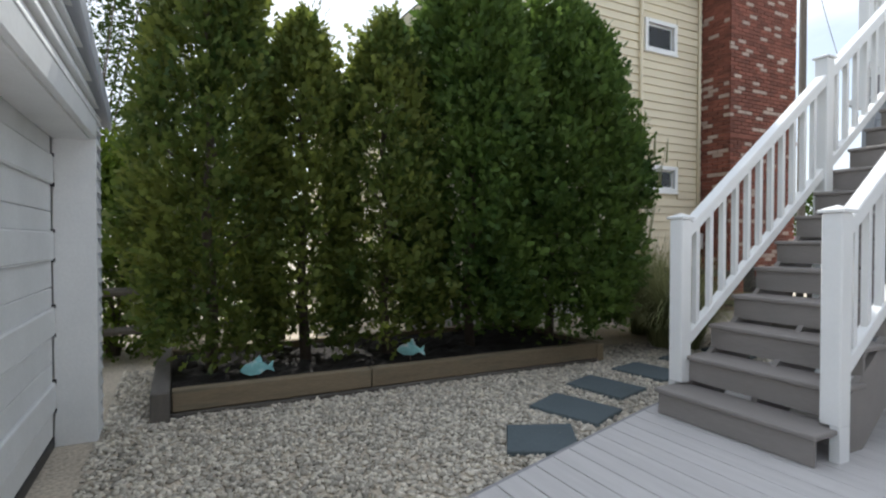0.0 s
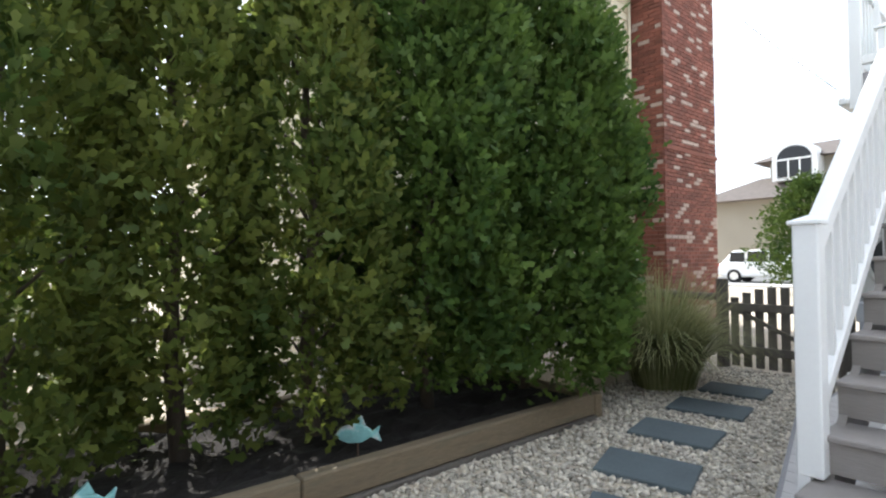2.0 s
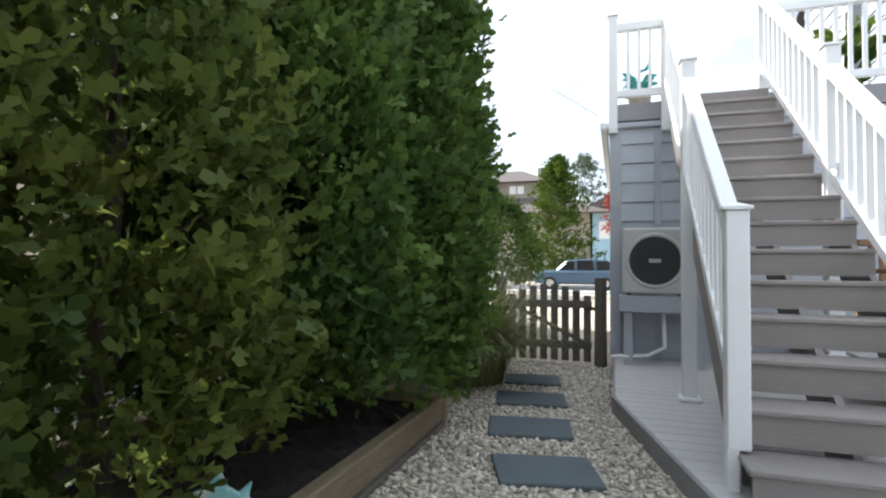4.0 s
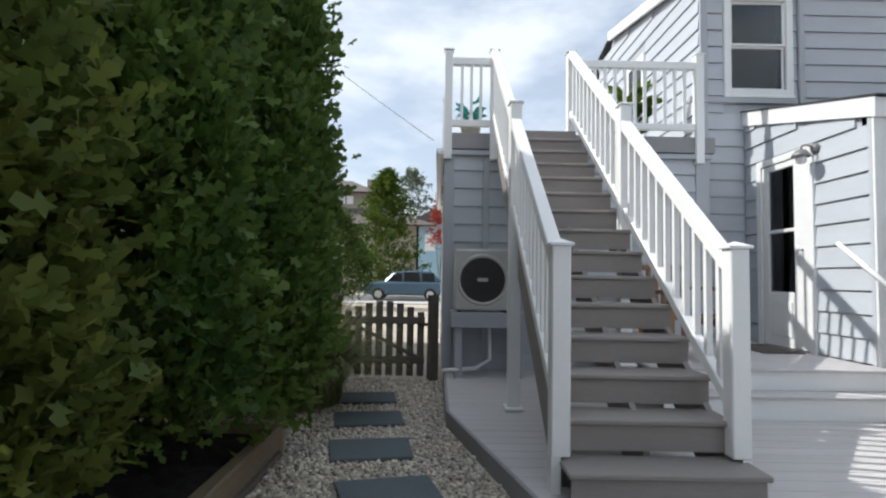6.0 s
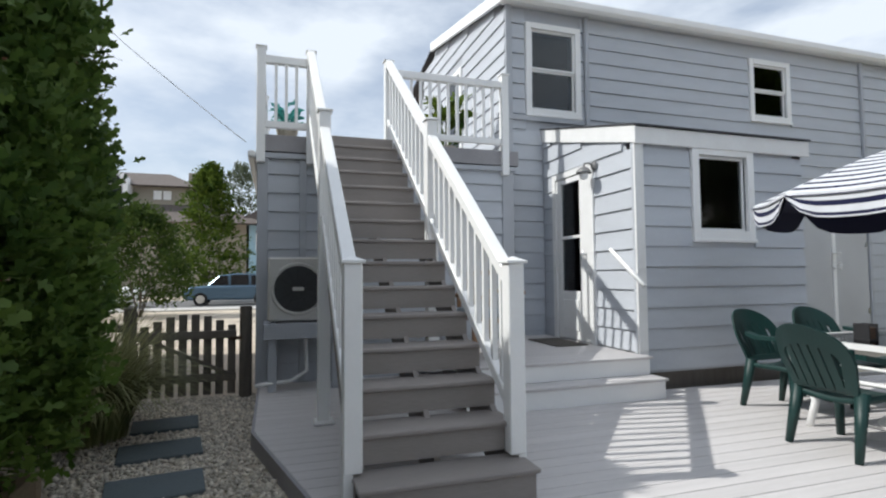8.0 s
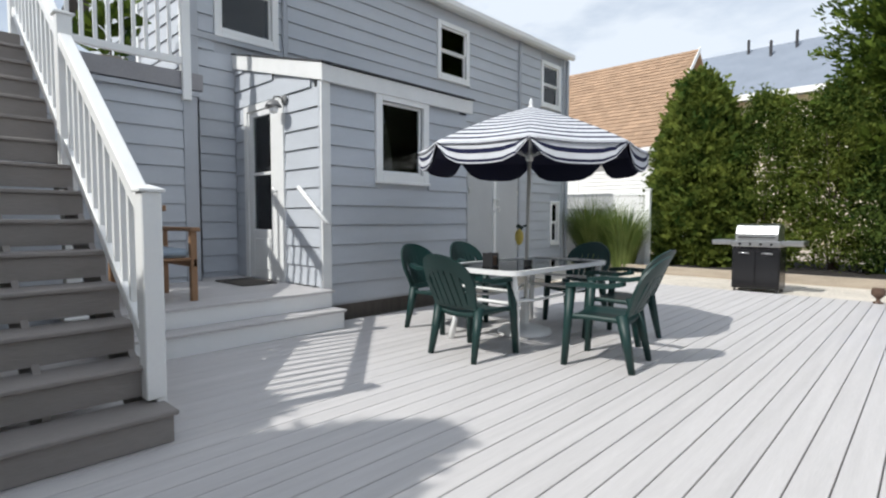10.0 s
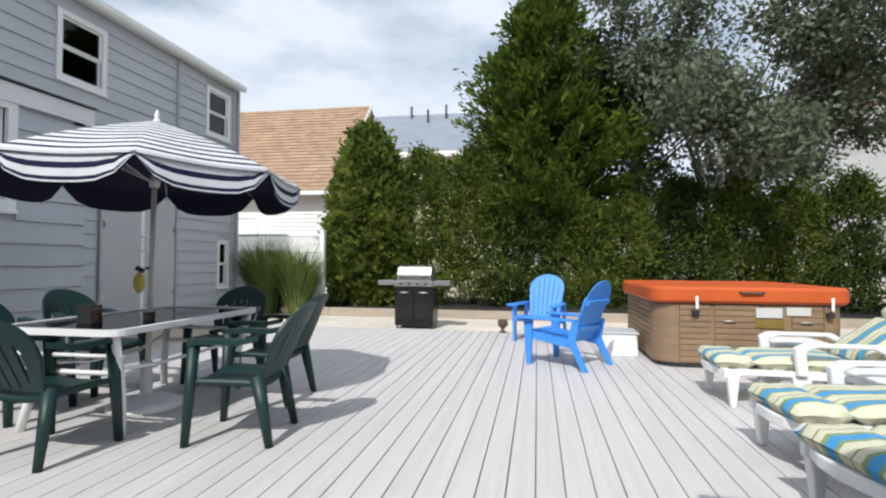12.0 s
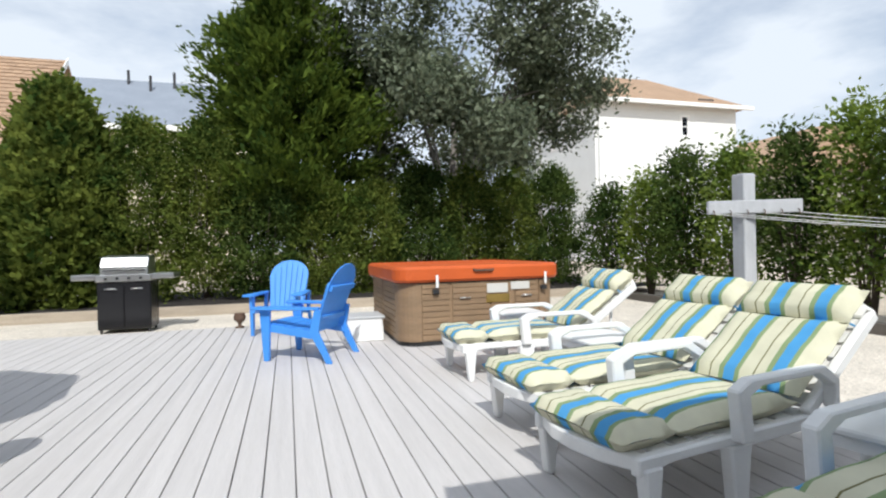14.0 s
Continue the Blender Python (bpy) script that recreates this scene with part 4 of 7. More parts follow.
part("globe", lathe(bmesh.new(), [(0.01, -0.10), (0.045, -0.085), (0.055, -0.05), (0.05, -0.005), (0.02, 0.0)], 16, (0, 0.16, 0)), M["white_plastic"], lamp, smooth=True)

rail = thing("porch_handrail", None, "short white sloping handrail on the porch wall", "handrail")
part("bar", pipe(bmesh.new(), [(5.43, PY + 0.09, 1.53), (4.86, PY + 0.09, 1.12)], 0.024, 10), M["vinyl"], rail, smooth=True)
for a, z in ((5.30, 1.43), (5.10, 1.29)):
    part("bracket", pipe(bmesh.new(), [(a, PY + 0.01, z - 0.06), (a, PY + 0.06, z - 0.05), (a, PY + 0.09, z)], 0.010), M["vinyl"], rail, smooth=True)

tagged(part("doormat", block(5.85, 6.6, -0.62, -0.18, 0.386, 0.40, 0.004), M["mat"]), "dark worn doormat in front of the door", "doormat")

bench = thing("garden_bench", pose(5.58, 0.86, 0.385), "worn teak garden bench with a grey-blue cushion", "bench")
for a in (-0.40, 0.34):
    for b in (-0.27, 0.21):
        part("leg", block(a, a + 0.06, b, b + 0.06, 0, 0.66 if b < 0 else 0.62, 0.006), M["teak"], bench)
for b in (-0.28, 0.20):
    part("armrest", block(-0.44, 0.42, b - 0.01, b + 0.08, 0.62 if b > 0 else 0.66, 0.66 if b > 0 else 0.70, 0.008), M["teak"], bench)
for k in range(5):
    part("seat_slat", block(-0.40 + k * 0.15, -0.28 + k * 0.15, -0.21, 0.21, 0.39, 0.415, 0.004), M["teak"], bench)
part("seat_rail", block(-0.40, 0.40, -0.265, -0.235, 0.32, 0.40, 0.004), M["teak"], bench)
part("cushion", block(-0.38, 0.36, -0.205, 0.195, 0.416, 0.50, 0.03), M["cushion"], bench)
for k in range(5):
    part("back_slat", block(0.345, 0.37, -0.19 + k * 0.08, -0.14 + k * 0.08, 0.50, 0.86, 0.004), M["teak"], bench)
part("back_rail", block(0.33, 0.39, -0.26, 0.26, 0.86, 0.92, 0.008), M["teak"], bench)

# ---- air conditioner on its wooden stand ----
acu = thing("air_conditioner", pose(6.29, 2.79, 0.74), "pale grey outdoor air conditioner with a round fan grille", "air conditioner")
part("casing", block(0, 0.33, -0.34, 0.30, 0.02, 0.72, 0.02), M["ac"], acu)
bm = bmesh.new()
lathe(bm, [(0.255, 0), (0.262, 0.012), (0.285, 0.012), (0.295, 0.0)], 40)
ring = part("grille_ring", bm, M["ac"], acu, smooth=True)
ring.matrix_local = pose(0.0, -0.02, 0.37, 0, -90)
bm = lathe(bmesh.new(), [(0.0, 0.001), (0.255, 0.001), (0.255, 0.003), (0.0, 0.003)], 40)
part("fan_opening", bm, M["fan_grey"], acu).matrix_local = pose(0, -0.02, 0.37, 0, -90)
bm = bmesh.new()
for r in [0.03 + 0.025 * k for k in range(9)]:
    pipe(bm, [(r * math.cos(a * math.pi / 16), r * math.sin(a * math.pi / 16), 0.008) for a in range(33)], 0.0022, 4)
for a in range(12):
    rod(bm, (0.05 * math.cos(a * math.pi / 6), 0.05 * math.sin(a * math.pi / 6), 0.008), (0.258 * math.cos(a * math.pi / 6), 0.258 * math.sin(a * math.pi / 6), 0.008), 0.003, n=4)
part("grille", bm, M["black"], acu).matrix_local = pose(0, -0.02, 0.37, 0, -90)
part("badge", block(-0.016, -0.010, -0.08, 0.04, 0.35, 0.39, 0.002), M["ac"], acu, "plain pale badge")
for y in (-0.28, 0.24):
    part("foot", block(0.02, 0.31, y - 0.02, y + 0.02, 0.0, 0.02), M["black"], acu)
stand = thing("equipment_stand", pose(6.29, 2.79, 0), "grey-painted wooden stand under the air conditioner", "stand")
part("top", block(-0.05, 0.50, -0.52, 0.34, 0.57, 0.74, 0.004), M["siding_trim"], stand)
for y in (-0.48, 0.20):
    part("leg", block(0.0, 0.09, y, y + 0.09, 0, 0.57, 0.004), M["siding_trim"], stand)
    part("leg", block(0.38, 0.47, y, y + 0.09, 0, 0.57, 0.004), M["siding_trim"], stand)
part("refrigerant_pipe", pipe(bmesh.new(), [(0.1, -0.1, 0.72), (0.08, -0.12, 0.2), (0.06, 0.05, 0.10), (0.0, 0.33, 0.09), (-0.02, 0.42, 0.08)], 0.022), M["white_plastic"], stand, "white lagged pipe", True)

# ---- patio table, umbrella and chairs ----
TC = (3.10, -1.83)
table = thing("patio_table", pose(*TC, 0), "white metal patio table with a smoked glass top", "table")


def rounded(hx, hy, r, k=5):
    pts = []
    for cx, cy, a0 in ((hx - r, hy - r, 0), (-hx + r, hy - r, 90), (-hx + r, -hy + r, 180), (hx - r, -hy + r, 270)):
        for i in range(k + 1):
            a = radians(a0 + 90 * i / k)
            pts.append((cx + r * math.cos(a), cy + r * math.sin(a)))
    return pts


def ring_plate(bm, outer, inner, z0, z1):
    k = len(outer)
    rows = [[bm.verts.new((x, y, z)) for x, y in ps] for ps, z in ((outer, z0), (outer, z1), (inner, z1), (inner, z0))]
    for a, b in zip(rows, rows[1:] + rows[:1]):
        for i in range(k):
            bm.faces.new((a[i], a[(i + 1) % k], b[(i + 1) % k], b[i]))
    bmesh.ops.recalc_face_normals(bm, faces=bm.faces[:])
    return bm


part("rim", ring_plate(bmesh.new(), rounded(0.49, 0.87, 0.12), rounded(0.445, 0.825, 0.09), 0.685, 0.725), M["white_plastic"], table)
part("glass_top", drawn(rounded(0.447, 0.827, 0.09), "z", 0.705, 0.713), M["smoked"], table, "smoked glass top")
for sx in (-1, 1):
    for sy in (-1, 1):
        bm = pipe(bmesh.new(), [(sx * 0.42, sy * 0.79, 0.69), (sx * 0.38, sy * 0.70, 0.40), (sx * 0.36, sy * 0.66, 0.2), (sx * 0.39, sy * 0.70, 0.0)], 0.03, 8)
        part("leg", bm, M["white_plastic"], table, smooth=True)
for sy in (-1, 1):
    part("crossbar", pipe(bmesh.new(), [(-0.42, sy * 0.70, 0.42), (0.42, sy * 0.70, 0.42)], 0.018), M["white_plastic"], table, smooth=True)
    part("crossbar", pipe(bmesh.new(), [(-0.44, sy * 0.74, 0.54), (0.44, sy * 0.74, 0.54)], 0.014), M["white_plastic"], table, smooth=True)
for sx in (-1, 1):
    part("stretcher", pipe(bmesh.new(), [(sx * 0.41, -0.69, 0.46), (sx * 0.28, -0.25, 0.40), (sx * 0.28, 0.25, 0.40), (sx * 0.41, 0.69, 0.46)], 0.014), M["white_plastic"], table, smooth=True)

base = thing("umbrella_base", pose(*TC, 0), "round white umbrella base under the table", "umbrella base")
bm = lathe(bmesh.new(), [(0.27, 0.0), (0.28, 0.02), (0.26, 0.05), (0.16, 0.075), (0.06, 0.10), (0.045, 0.12), (0.04, 0.36), (0.03, 0.37)], 32)
for v in bm.verts:
    a = math.atan2(v.co.y, v.co.x)
    if 0.03 < v.co.z < 0.09:
        v.co.z += 0.008 * math.cos(8 * a)
part("foot", bm, M["white_plastic"], base, smooth=True)

umb = thing("patio_umbrella", pose(TC[0], TC[1], -0.07, 0.7, -0.7, -11.5), "navy and white striped patio umbrella with scalloped valance", "umbrella")
part("pole", rod(bmesh.new(), (0, 0, 0.13), (0, 0, 2.30), 0.020, n=12), M["ac"], umb, smooth=True)
NAVY, CLOTH = (0.012, 0.014, 0.045), (0.62, 0.63, 0.66)
M["umbrella"] = banded("striped canvas", [(0.62, CLOTH), (0.38, NAVY)], 0, 0.10, 0.15)
M["umbrella_valance"] = banded("striped canvas edge", [(0.36, CLOTH), (0.20, NAVY), (0.26, CLOTH), (0.12, NAVY), (0.06, CLOTH)], 0, 1.0, 0.0)
M["navy"] = surface("navy canvas lining", (0.014, 0.015, 0.04), 0.9, var=0.1, fine=0.1, bump=0.2)


def canopy_sheet(rows, k, shape, lift):
    """Rings of the canopy, with a UV of metres down from the top."""
    bm = bmesh.new()
    uvl = bm.loops.layers.uv.new("cloth")
    grid = [[bm.verts.new(shape(r, 2 * math.pi * i / k, lift)) for i in range(k)] for r in rows]
    for j in range(len(rows) - 1):
        for i in range(k):
            f = bm.faces.new((grid[j][i], grid[j + 1][i], grid[j + 1][(i + 1) % k], grid[j][(i + 1) % k]))
            for lp, r in zip(f.loops, (rows[j], rows[j + 1], rows[j + 1], rows[j])):
                lp[uvl].uv = (r, 0)
    return bm


def canopy_at(r, a, lift):
    sag = abs(math.sin(4 * a))               # 0 on the ribs
    rad = r * (1 - 0.070 * sag * (r / 1.13))
    return (rad * math.cos(a), rad * math.sin(a), 2.36 + lift - 0.30 * r - 0.085 * r * r - 0.02 * sag * r)


def valance_at(q, a, lift):
    sag = abs(math.sin(4 * a))
    x, y, z = canopy_at(1.13, a, lift)
    drop = q * (0.03 + 0.165 * (1 - (1 - sag) ** 2.6))
    grow = 1 + 0.015 * q - (0.02 if lift < 0 else 0)
    return (x * grow, y * grow, z - drop)


part("canopy", canopy_sheet([0.02, 0.2, 0.4, 0.6, 0.8, 1.0, 1.13], 64, canopy_at, 0.0), M["umbrella"], umb, smooth=True)
part("lining", canopy_sheet([0.03, 0.4, 0.8, 1.15], 64, canopy_at, -0.018), M["navy"], umb, "navy lining", True)
part("valance", canopy_sheet([0.0, 0.25, 0.5, 0.75, 1.0], 64, valance_at, 0.0), M["umbrella_valance"], umb, "scalloped striped valance", True)
part("valance_lining", canopy_sheet([0.0, 0.5, 1.0], 64, valance_at, -0.01), M["navy"], umb, smooth=True)
for i in range(8):
    a = math.pi / 4 * i
    p = [canopy_at(r, a, -0.03) for r in (0.05, 0.6, 1.14)]
    rib = part("rib", pipe(bmesh.new(), p, 0.006, 6), M["white_plastic"], umb, smooth=True)
    part("strut", pipe(bmesh.new(), [(0.03 * math.cos(a), 0.03 * math.sin(a), 1.86), p[1]], 0.005, 6), M["white_plastic"], rib, smooth=True)
part("hub", lathe(bmesh.new(), [(0.035, 1.82), (0.04, 1.84), (0.04, 1.89), (0.025, 1.91)], 14), M["white_plastic"], umb, smooth=True)
part("finial", lathe(bmesh.new(), [(0.035, 2.33), (0.03, 2.36), (0.012, 2.38), (0.022, 2.40), (0.008, 2.44), (0.001, 2.45)], 14), M["white_plastic"], umb, smooth=True)


def resin_chair():
    c = thing("patio_chair", None, "dark green moulded plastic armchair at the table", "chair", "chairs round the patio table")
    G = M["green_plastic"]
    bm = bmesh.new()
    g = []
    for i in range(7):
        v = -0.22 + 0.45 * i / 6
        g.append([bm.verts.new((u * (0.24 + 0.02 * i / 6), v, 0.425 - 0.03 * (1 - u * u) - (0.03 * ((i - 4) / 2) ** 2 * 0.4 if i > 4 else 0) + 0.012 * (1 - i / 6) * -1)) for u in (-1, -0.75, -0.4, 0, 0.4, 0.75, 1)])
    for a, b in zip(g, g[1:]):
        for k in range(6):
            bm.faces.new((a[k], a[k + 1], b[k + 1], b[k]))
    r = bmesh.ops.extrude_face_region(bm, geom=bm.faces[:])
    for v in r["geom"]:
        if isinstance(v, bmesh.types.BMVert):
            v.co.z -= 0.04
    bmesh.ops.recalc_face_normals(bm, faces=bm.faces[:])
    part("seat", bm, G, c, smooth=True)
    for sx in (-1, 1):
        bm = bmesh.new()
        rod(bm, (sx * 0.27, 0.24, 0.0), (sx * 0.245, 0.20, 0.64), 0.028, 0.042, 6)
        part("leg", bm, G, c, smooth=True)
        bm = bmesh.new()
        rod(bm, (sx * 0.25, -0.29, 0.0), (sx * 0.225, -0.20, 0.44), 0.026, 0.048, 6)
        part("leg", bm, G, c, smooth=True)
        bm = bmesh.new()
        pts = [(sx * 0.25, 0.23, 0.645), (sx * 0.265, 0.10, 0.66), (sx * 0.265, -0.10, 0.655), (sx * 0.24, -0.22, 0.68)]
        for p, q in zip(pts, pts[1:]):
            d = 0.036
            vs = [bm.verts.new((p[0] + a * d, p[1], p[2] + b * 0.018)) for a, b in ((-1, -1), (1, -1), (1, 1), (-1, 1))]
            ws = [bm.verts.new((q[0] + a * d, q[1], q[2] + b * 0.018)) for a, b in ((-1, -1), (1, -1), (1, 1), (-1, 1))]
            for k in range(4):
                bm.faces.new((vs[k], vs[(k + 1) % 4], ws[(k + 1) % 4], ws[k]))
            bm.faces.new(vs[::-1])
            bm.faces.new(ws)
        part("armrest", bm, G, c, smooth=False)
    # backrest: an arched frame with upright slats
    def at(u, h):
        y = -0.215 - 0.19 * h - 0.05 * (1 - (u / 0.26) ** 2) * (0.5 + h)
        return Vector((u, y, 0.42 + 0.47 * h))
    def arch(s, top, inset):
        pts = []
        for i in range(25):
            a = math.pi * i / 24
            u = -math.cos(a) * s
            h = 0.45 + (top - 0.45) * math.sin(a) ** 0.8
            pts.append((u, h))
        return [(-s * 0.84, inset)] + pts + [(s * 0.84, inset)]
    o, n = arch(0.275, 1.0, 0.0), arch(0.20, 0.70, 0.10)
    bm = bmesh.new()
    rows = []
    for pts, off in ((o, 0), (n, 0), (n, 0.022), (o, 0.022)):
        rows.append([bm.verts.new(at(u, h) + Vector((0, -off, 0))) for u, h in pts])
    k = len(o)
    for a, b in zip(rows, rows[1:] + rows[:1]):
        for i in range(k):
            bm.faces.new((a[i], a[(i + 1) % k], b[(i + 1) % k], b[i]))
    bmesh.ops.recalc_face_normals(bm, faces=bm.faces[:])
    back = part("backrest", bm, G, c)
    for u in (-0.135, -0.068, 0.0, 0.068, 0.135):
        bm = bmesh.new()
        top = 0.45 + (0.78 - 0.45) * math.sqrt(max(0.0, 1 - (u / 0.20) ** 2))
        hs = [0.05, 0.3, 0.55, top]
        for p, q in zip(hs, hs[1:]):
            vs = [bm.verts.new(at(u + a * 0.0275, h) + Vector((0, b, 0))) for h in (p, q) for a, b in ((-1, -0.018), (1, -0.018), (1, 0.0), (-1, 0.0))]
            for i in range(4):
                bm.faces.new((vs[i], vs[(i + 1) % 4], vs[4 + (i + 1) % 4], vs[4 + i]))
        bmesh.ops.recalc_face_normals(bm, faces=bm.faces[:])
        part("slat", bm, G, back)
    return c


chair = resin_chair()
chair.matrix_world = pose(2.01, -1.38, 0, 0, 0, -82)
for x, y, r in ((2.30, -2.31, -90), (2.98, -0.88, 178), (3.91, -1.46, 92), (3.96, -2.29, 86), (3.09, -2.86, 4)):
    copy_thing(chair, pose(x, y, 0, 0, 0, r))

caddy = thing("napkin_holder", pose(3.18, -1.36, 0.7255 - 0.012), "black metal napkin and condiment holder on the table", "holder")
part("body", block(-0.06, 0.06, -0.05, 0.05, 0, 0.012), M["black"], caddy)
for y in (-0.05, 0.04):
    part("side_plate", block(-0.06, 0.06, y, y + 0.01, 0.012, 0.13, 0.002), M["black"], caddy)
part("napkins", block(-0.05, 0.05, -0.035, 0.035, 0.012, 0.10, 0.002), M["rust"], caddy)
dish = tagged(part("ashtray", lathe(bmesh.new(), [(0.04, 0), (0.045, 0.05), (0.04, 0.05), (0.034, 0.01), (0.001, 0.01)], 16), M["black"]), "small round black dish on the table", "dish")
dish.location = (2.98, -1.70, 0.7135)
orn = thing("hanging_ornament", pose(TC[0], TC[1], -0.03), "yellow lemon-shaped ornament tied to the umbrella pole", "ornament")
part("fruit", lathe(bmesh.new(), [(0.002, 0.93), (0.025, 0.95), (0.045, 1.0), (0.04, 1.06), (0.01, 1.10)], 14, (0.045, 0.045, 0)), M["lemon"], orn, smooth=True)
part("leaves", drawn([(0.02, 1.09), (0.09, 1.12), (0.07, 1.15), (0.0, 1.12)], "y", 0.03, 0.045), M["green_plastic"], orn)
part("tie", rod(bmesh.new(), (0.0, 0.0, 1.12), (0.0, 0.0, 1.14), 0.023, n=10), M["green_plastic"], orn)

chime = thing("wind_chime", pose(HX - 0.12, -6.46, 0), "pale shell wind chime hung on the shower door post", "wind chime")
part("hanger", rod(bmesh.new(), (0.0, 0.0, 1.66), (0.05, 0.0, 1.68), 0.006), M["steel"], chime)
part("ring", lathe(bmesh.new(), [(0.07, 1.58), (0.078, 1.585), (0.078, 1.595), (0.07, 1.60)], 16), M["white_plastic"], chime)
for i in range(3):
    a = 2.1 * i
    part("cord", rod(bmesh.new(), (0.0, 0.0, 1.665), (0.07 * math.cos(a), 0.07 * math.sin(a), 1.59), 0.002, n=4), M["white_plastic"], chime)
for i in range(7):
    a, drop = 0.9 * i, 0.14 + 0.05 * (i % 3)
    x, y = 0.07 * math.cos(a), 0.07 * math.sin(a)
    part("cord", rod(bmesh.new(), (x, y, 1.59), (x, y, 1.59 - drop), 0.002, n=4), M["white_plastic"], chime)
    part("shell", lathe(bmesh.new(), [(0.002, 1.59 - drop - 0.05), (0.022, 1.59 - drop - 0.035), (0.026, 1.59 - drop - 0.015), (0.004, 1.59 - drop)], 10, (x, y, 0)), M["white_plastic"], chime)

# ---- hot tub ----
tub = thing("hot_tub", pose(-2.24, -5.40, 0), "brown cabinet hot tub with an orange-red cover", "hot tub")
HXT, HYT = 0.98, 1.05
part("plinth", drawn(rounded(HXT - 0.03, HYT - 0.03, 0.22), "z", 0, 0.05), M["black"], tub)
part("shell", drawn(rounded(HXT - 0.02, HYT - 0.02, 0.24), "z", 0.05, 0.72), M["cedar"], tub)
part("lip", drawn(rounded(HXT + 0.01, HYT + 0.01, 0.25), "z", 0.71, 0.75), M["black"], tub)


def tub_boards(lo, hi, mk, rows=10):
    for k in range(rows):
        a = 0.06 + (0.71 - 0.06) * k / rows
        part("board", mk(lo, hi, a + 0.003, a + (0.71 - 0.06) / rows - 0.003), M["cedar"], tub)


F = HYT
for lo, hi in ((-0.72, -0.42), (-0.10, 0.36), (0.40, 0.72)):
    tub_boards(lo, hi, lambda p, q, a, b: block(p, q, F - 0.025, F - 0.005, a, b, 0.004))
for lo, hi in ((-0.40, -0.12),):
    part("post_board", block(lo, hi, F - 0.03, F - 0.01, 0.06, 0.71, 0.006), M["cedar"], tub)
for lo, hi in ((-0.80, -0.05), (0.0, 0.78)):
    tub_boards(lo, hi, lambda p, q, a, b: block(HXT - 0.025, HXT - 0.005, p, q, a, b, 0.004))
for cx in (-1, 1):
    pts = [(cx * (HXT - 0.25 + 0.245 * math.cos(a)), F - 0.25 + 0.245 * math.sin(a)) for a in [math.pi / 2 * i / 8 for i in range(9)]]
    inn = [(cx * (HXT - 0.25 + 0.20 * math.cos(a)), F - 0.25 + 0.20 * math.sin(a)) for a in [math.pi / 2 * i / 8 for i in range(9)]]
    bm = bmesh.new()
    prism(bm, pts + inn[::-1], "z", 0.055, 0.705)
    part("corner_panel", bm, M["cedar"], tub, "curved corner panel", False)
lid = part("cover", drawn(rounded(HXT + 0.05, HYT + 0.05, 0.22), "z", 0.72, 0.90, 0.03), M["orange_vinyl"], tub, "padded orange-red vinyl cover")
part("fold", block(-HXT + 0.1, HXT - 0.1, -0.012, 0.012, 0.895, 0.904), M["orange_vinyl"], lid)
part("pull_handle", pipe(bmesh.new(), [(-0.12, F + 0.05, 0.85), (-0.10, F + 0.075, 0.84), (0.10, F + 0.075, 0.84), (0.12, F + 0.05, 0.85)], 0.014), M["rust"], lid, smooth=True)
for sx in (-0.80, 0.54):
    s = part("strap", block(sx, sx + 0.03, F + 0.052, F + 0.06, 0.66, 0.80, 0.002), M["white_plastic"], tub, "pale cover strap")
    part("buckle", block(sx - 0.01, sx + 0.06, F + 0.0, F + 0.05, 0.59, 0.64, 0.004), M["black"], s)
part("control_label", block(-0.32, -0.06, F - 0.004, F + 0.006, 0.57, 0.68, 0.003), M["ac"], tub, "pale control plate")
part("control_label", block(-0.60, -0.36, F - 0.004, F + 0.006, 0.60, 0.69, 0.003), M["ac"], tub, "pale control plate")
part("plate", block(-0.34, -0.05, F - 0.003, F + 0.008, 0.46, 0.555, 0.003), M["brass"], tub, "yellow warning plate")
for sx in (0.15, -0.62):
    part("handle", pipe(bmesh.new(), [(sx, F, 0.52), (sx, F + 0.02, 0.53), (sx + 0.12, F + 0.02, 0.53), (sx + 0.12, F, 0.52)], 0.008), M["steel"], tub, smooth=True)

tstep = thing("spa_step", pose(-0.95, -5.17, 0), "white plastic step box beside the hot tub", "step")
part("body", drawn([(-0.24, 0), (0.24, 0), (0.22, 0.27), (-0.22, 0.27)], "y", -0.24, 0.24, 0.012), M["white_plastic"], tstep)
part("tread_pad", block(-0.25, 0.25, -0.25, 0.25, 0.27, 0.30, 0.008), M["panel"], tstep)


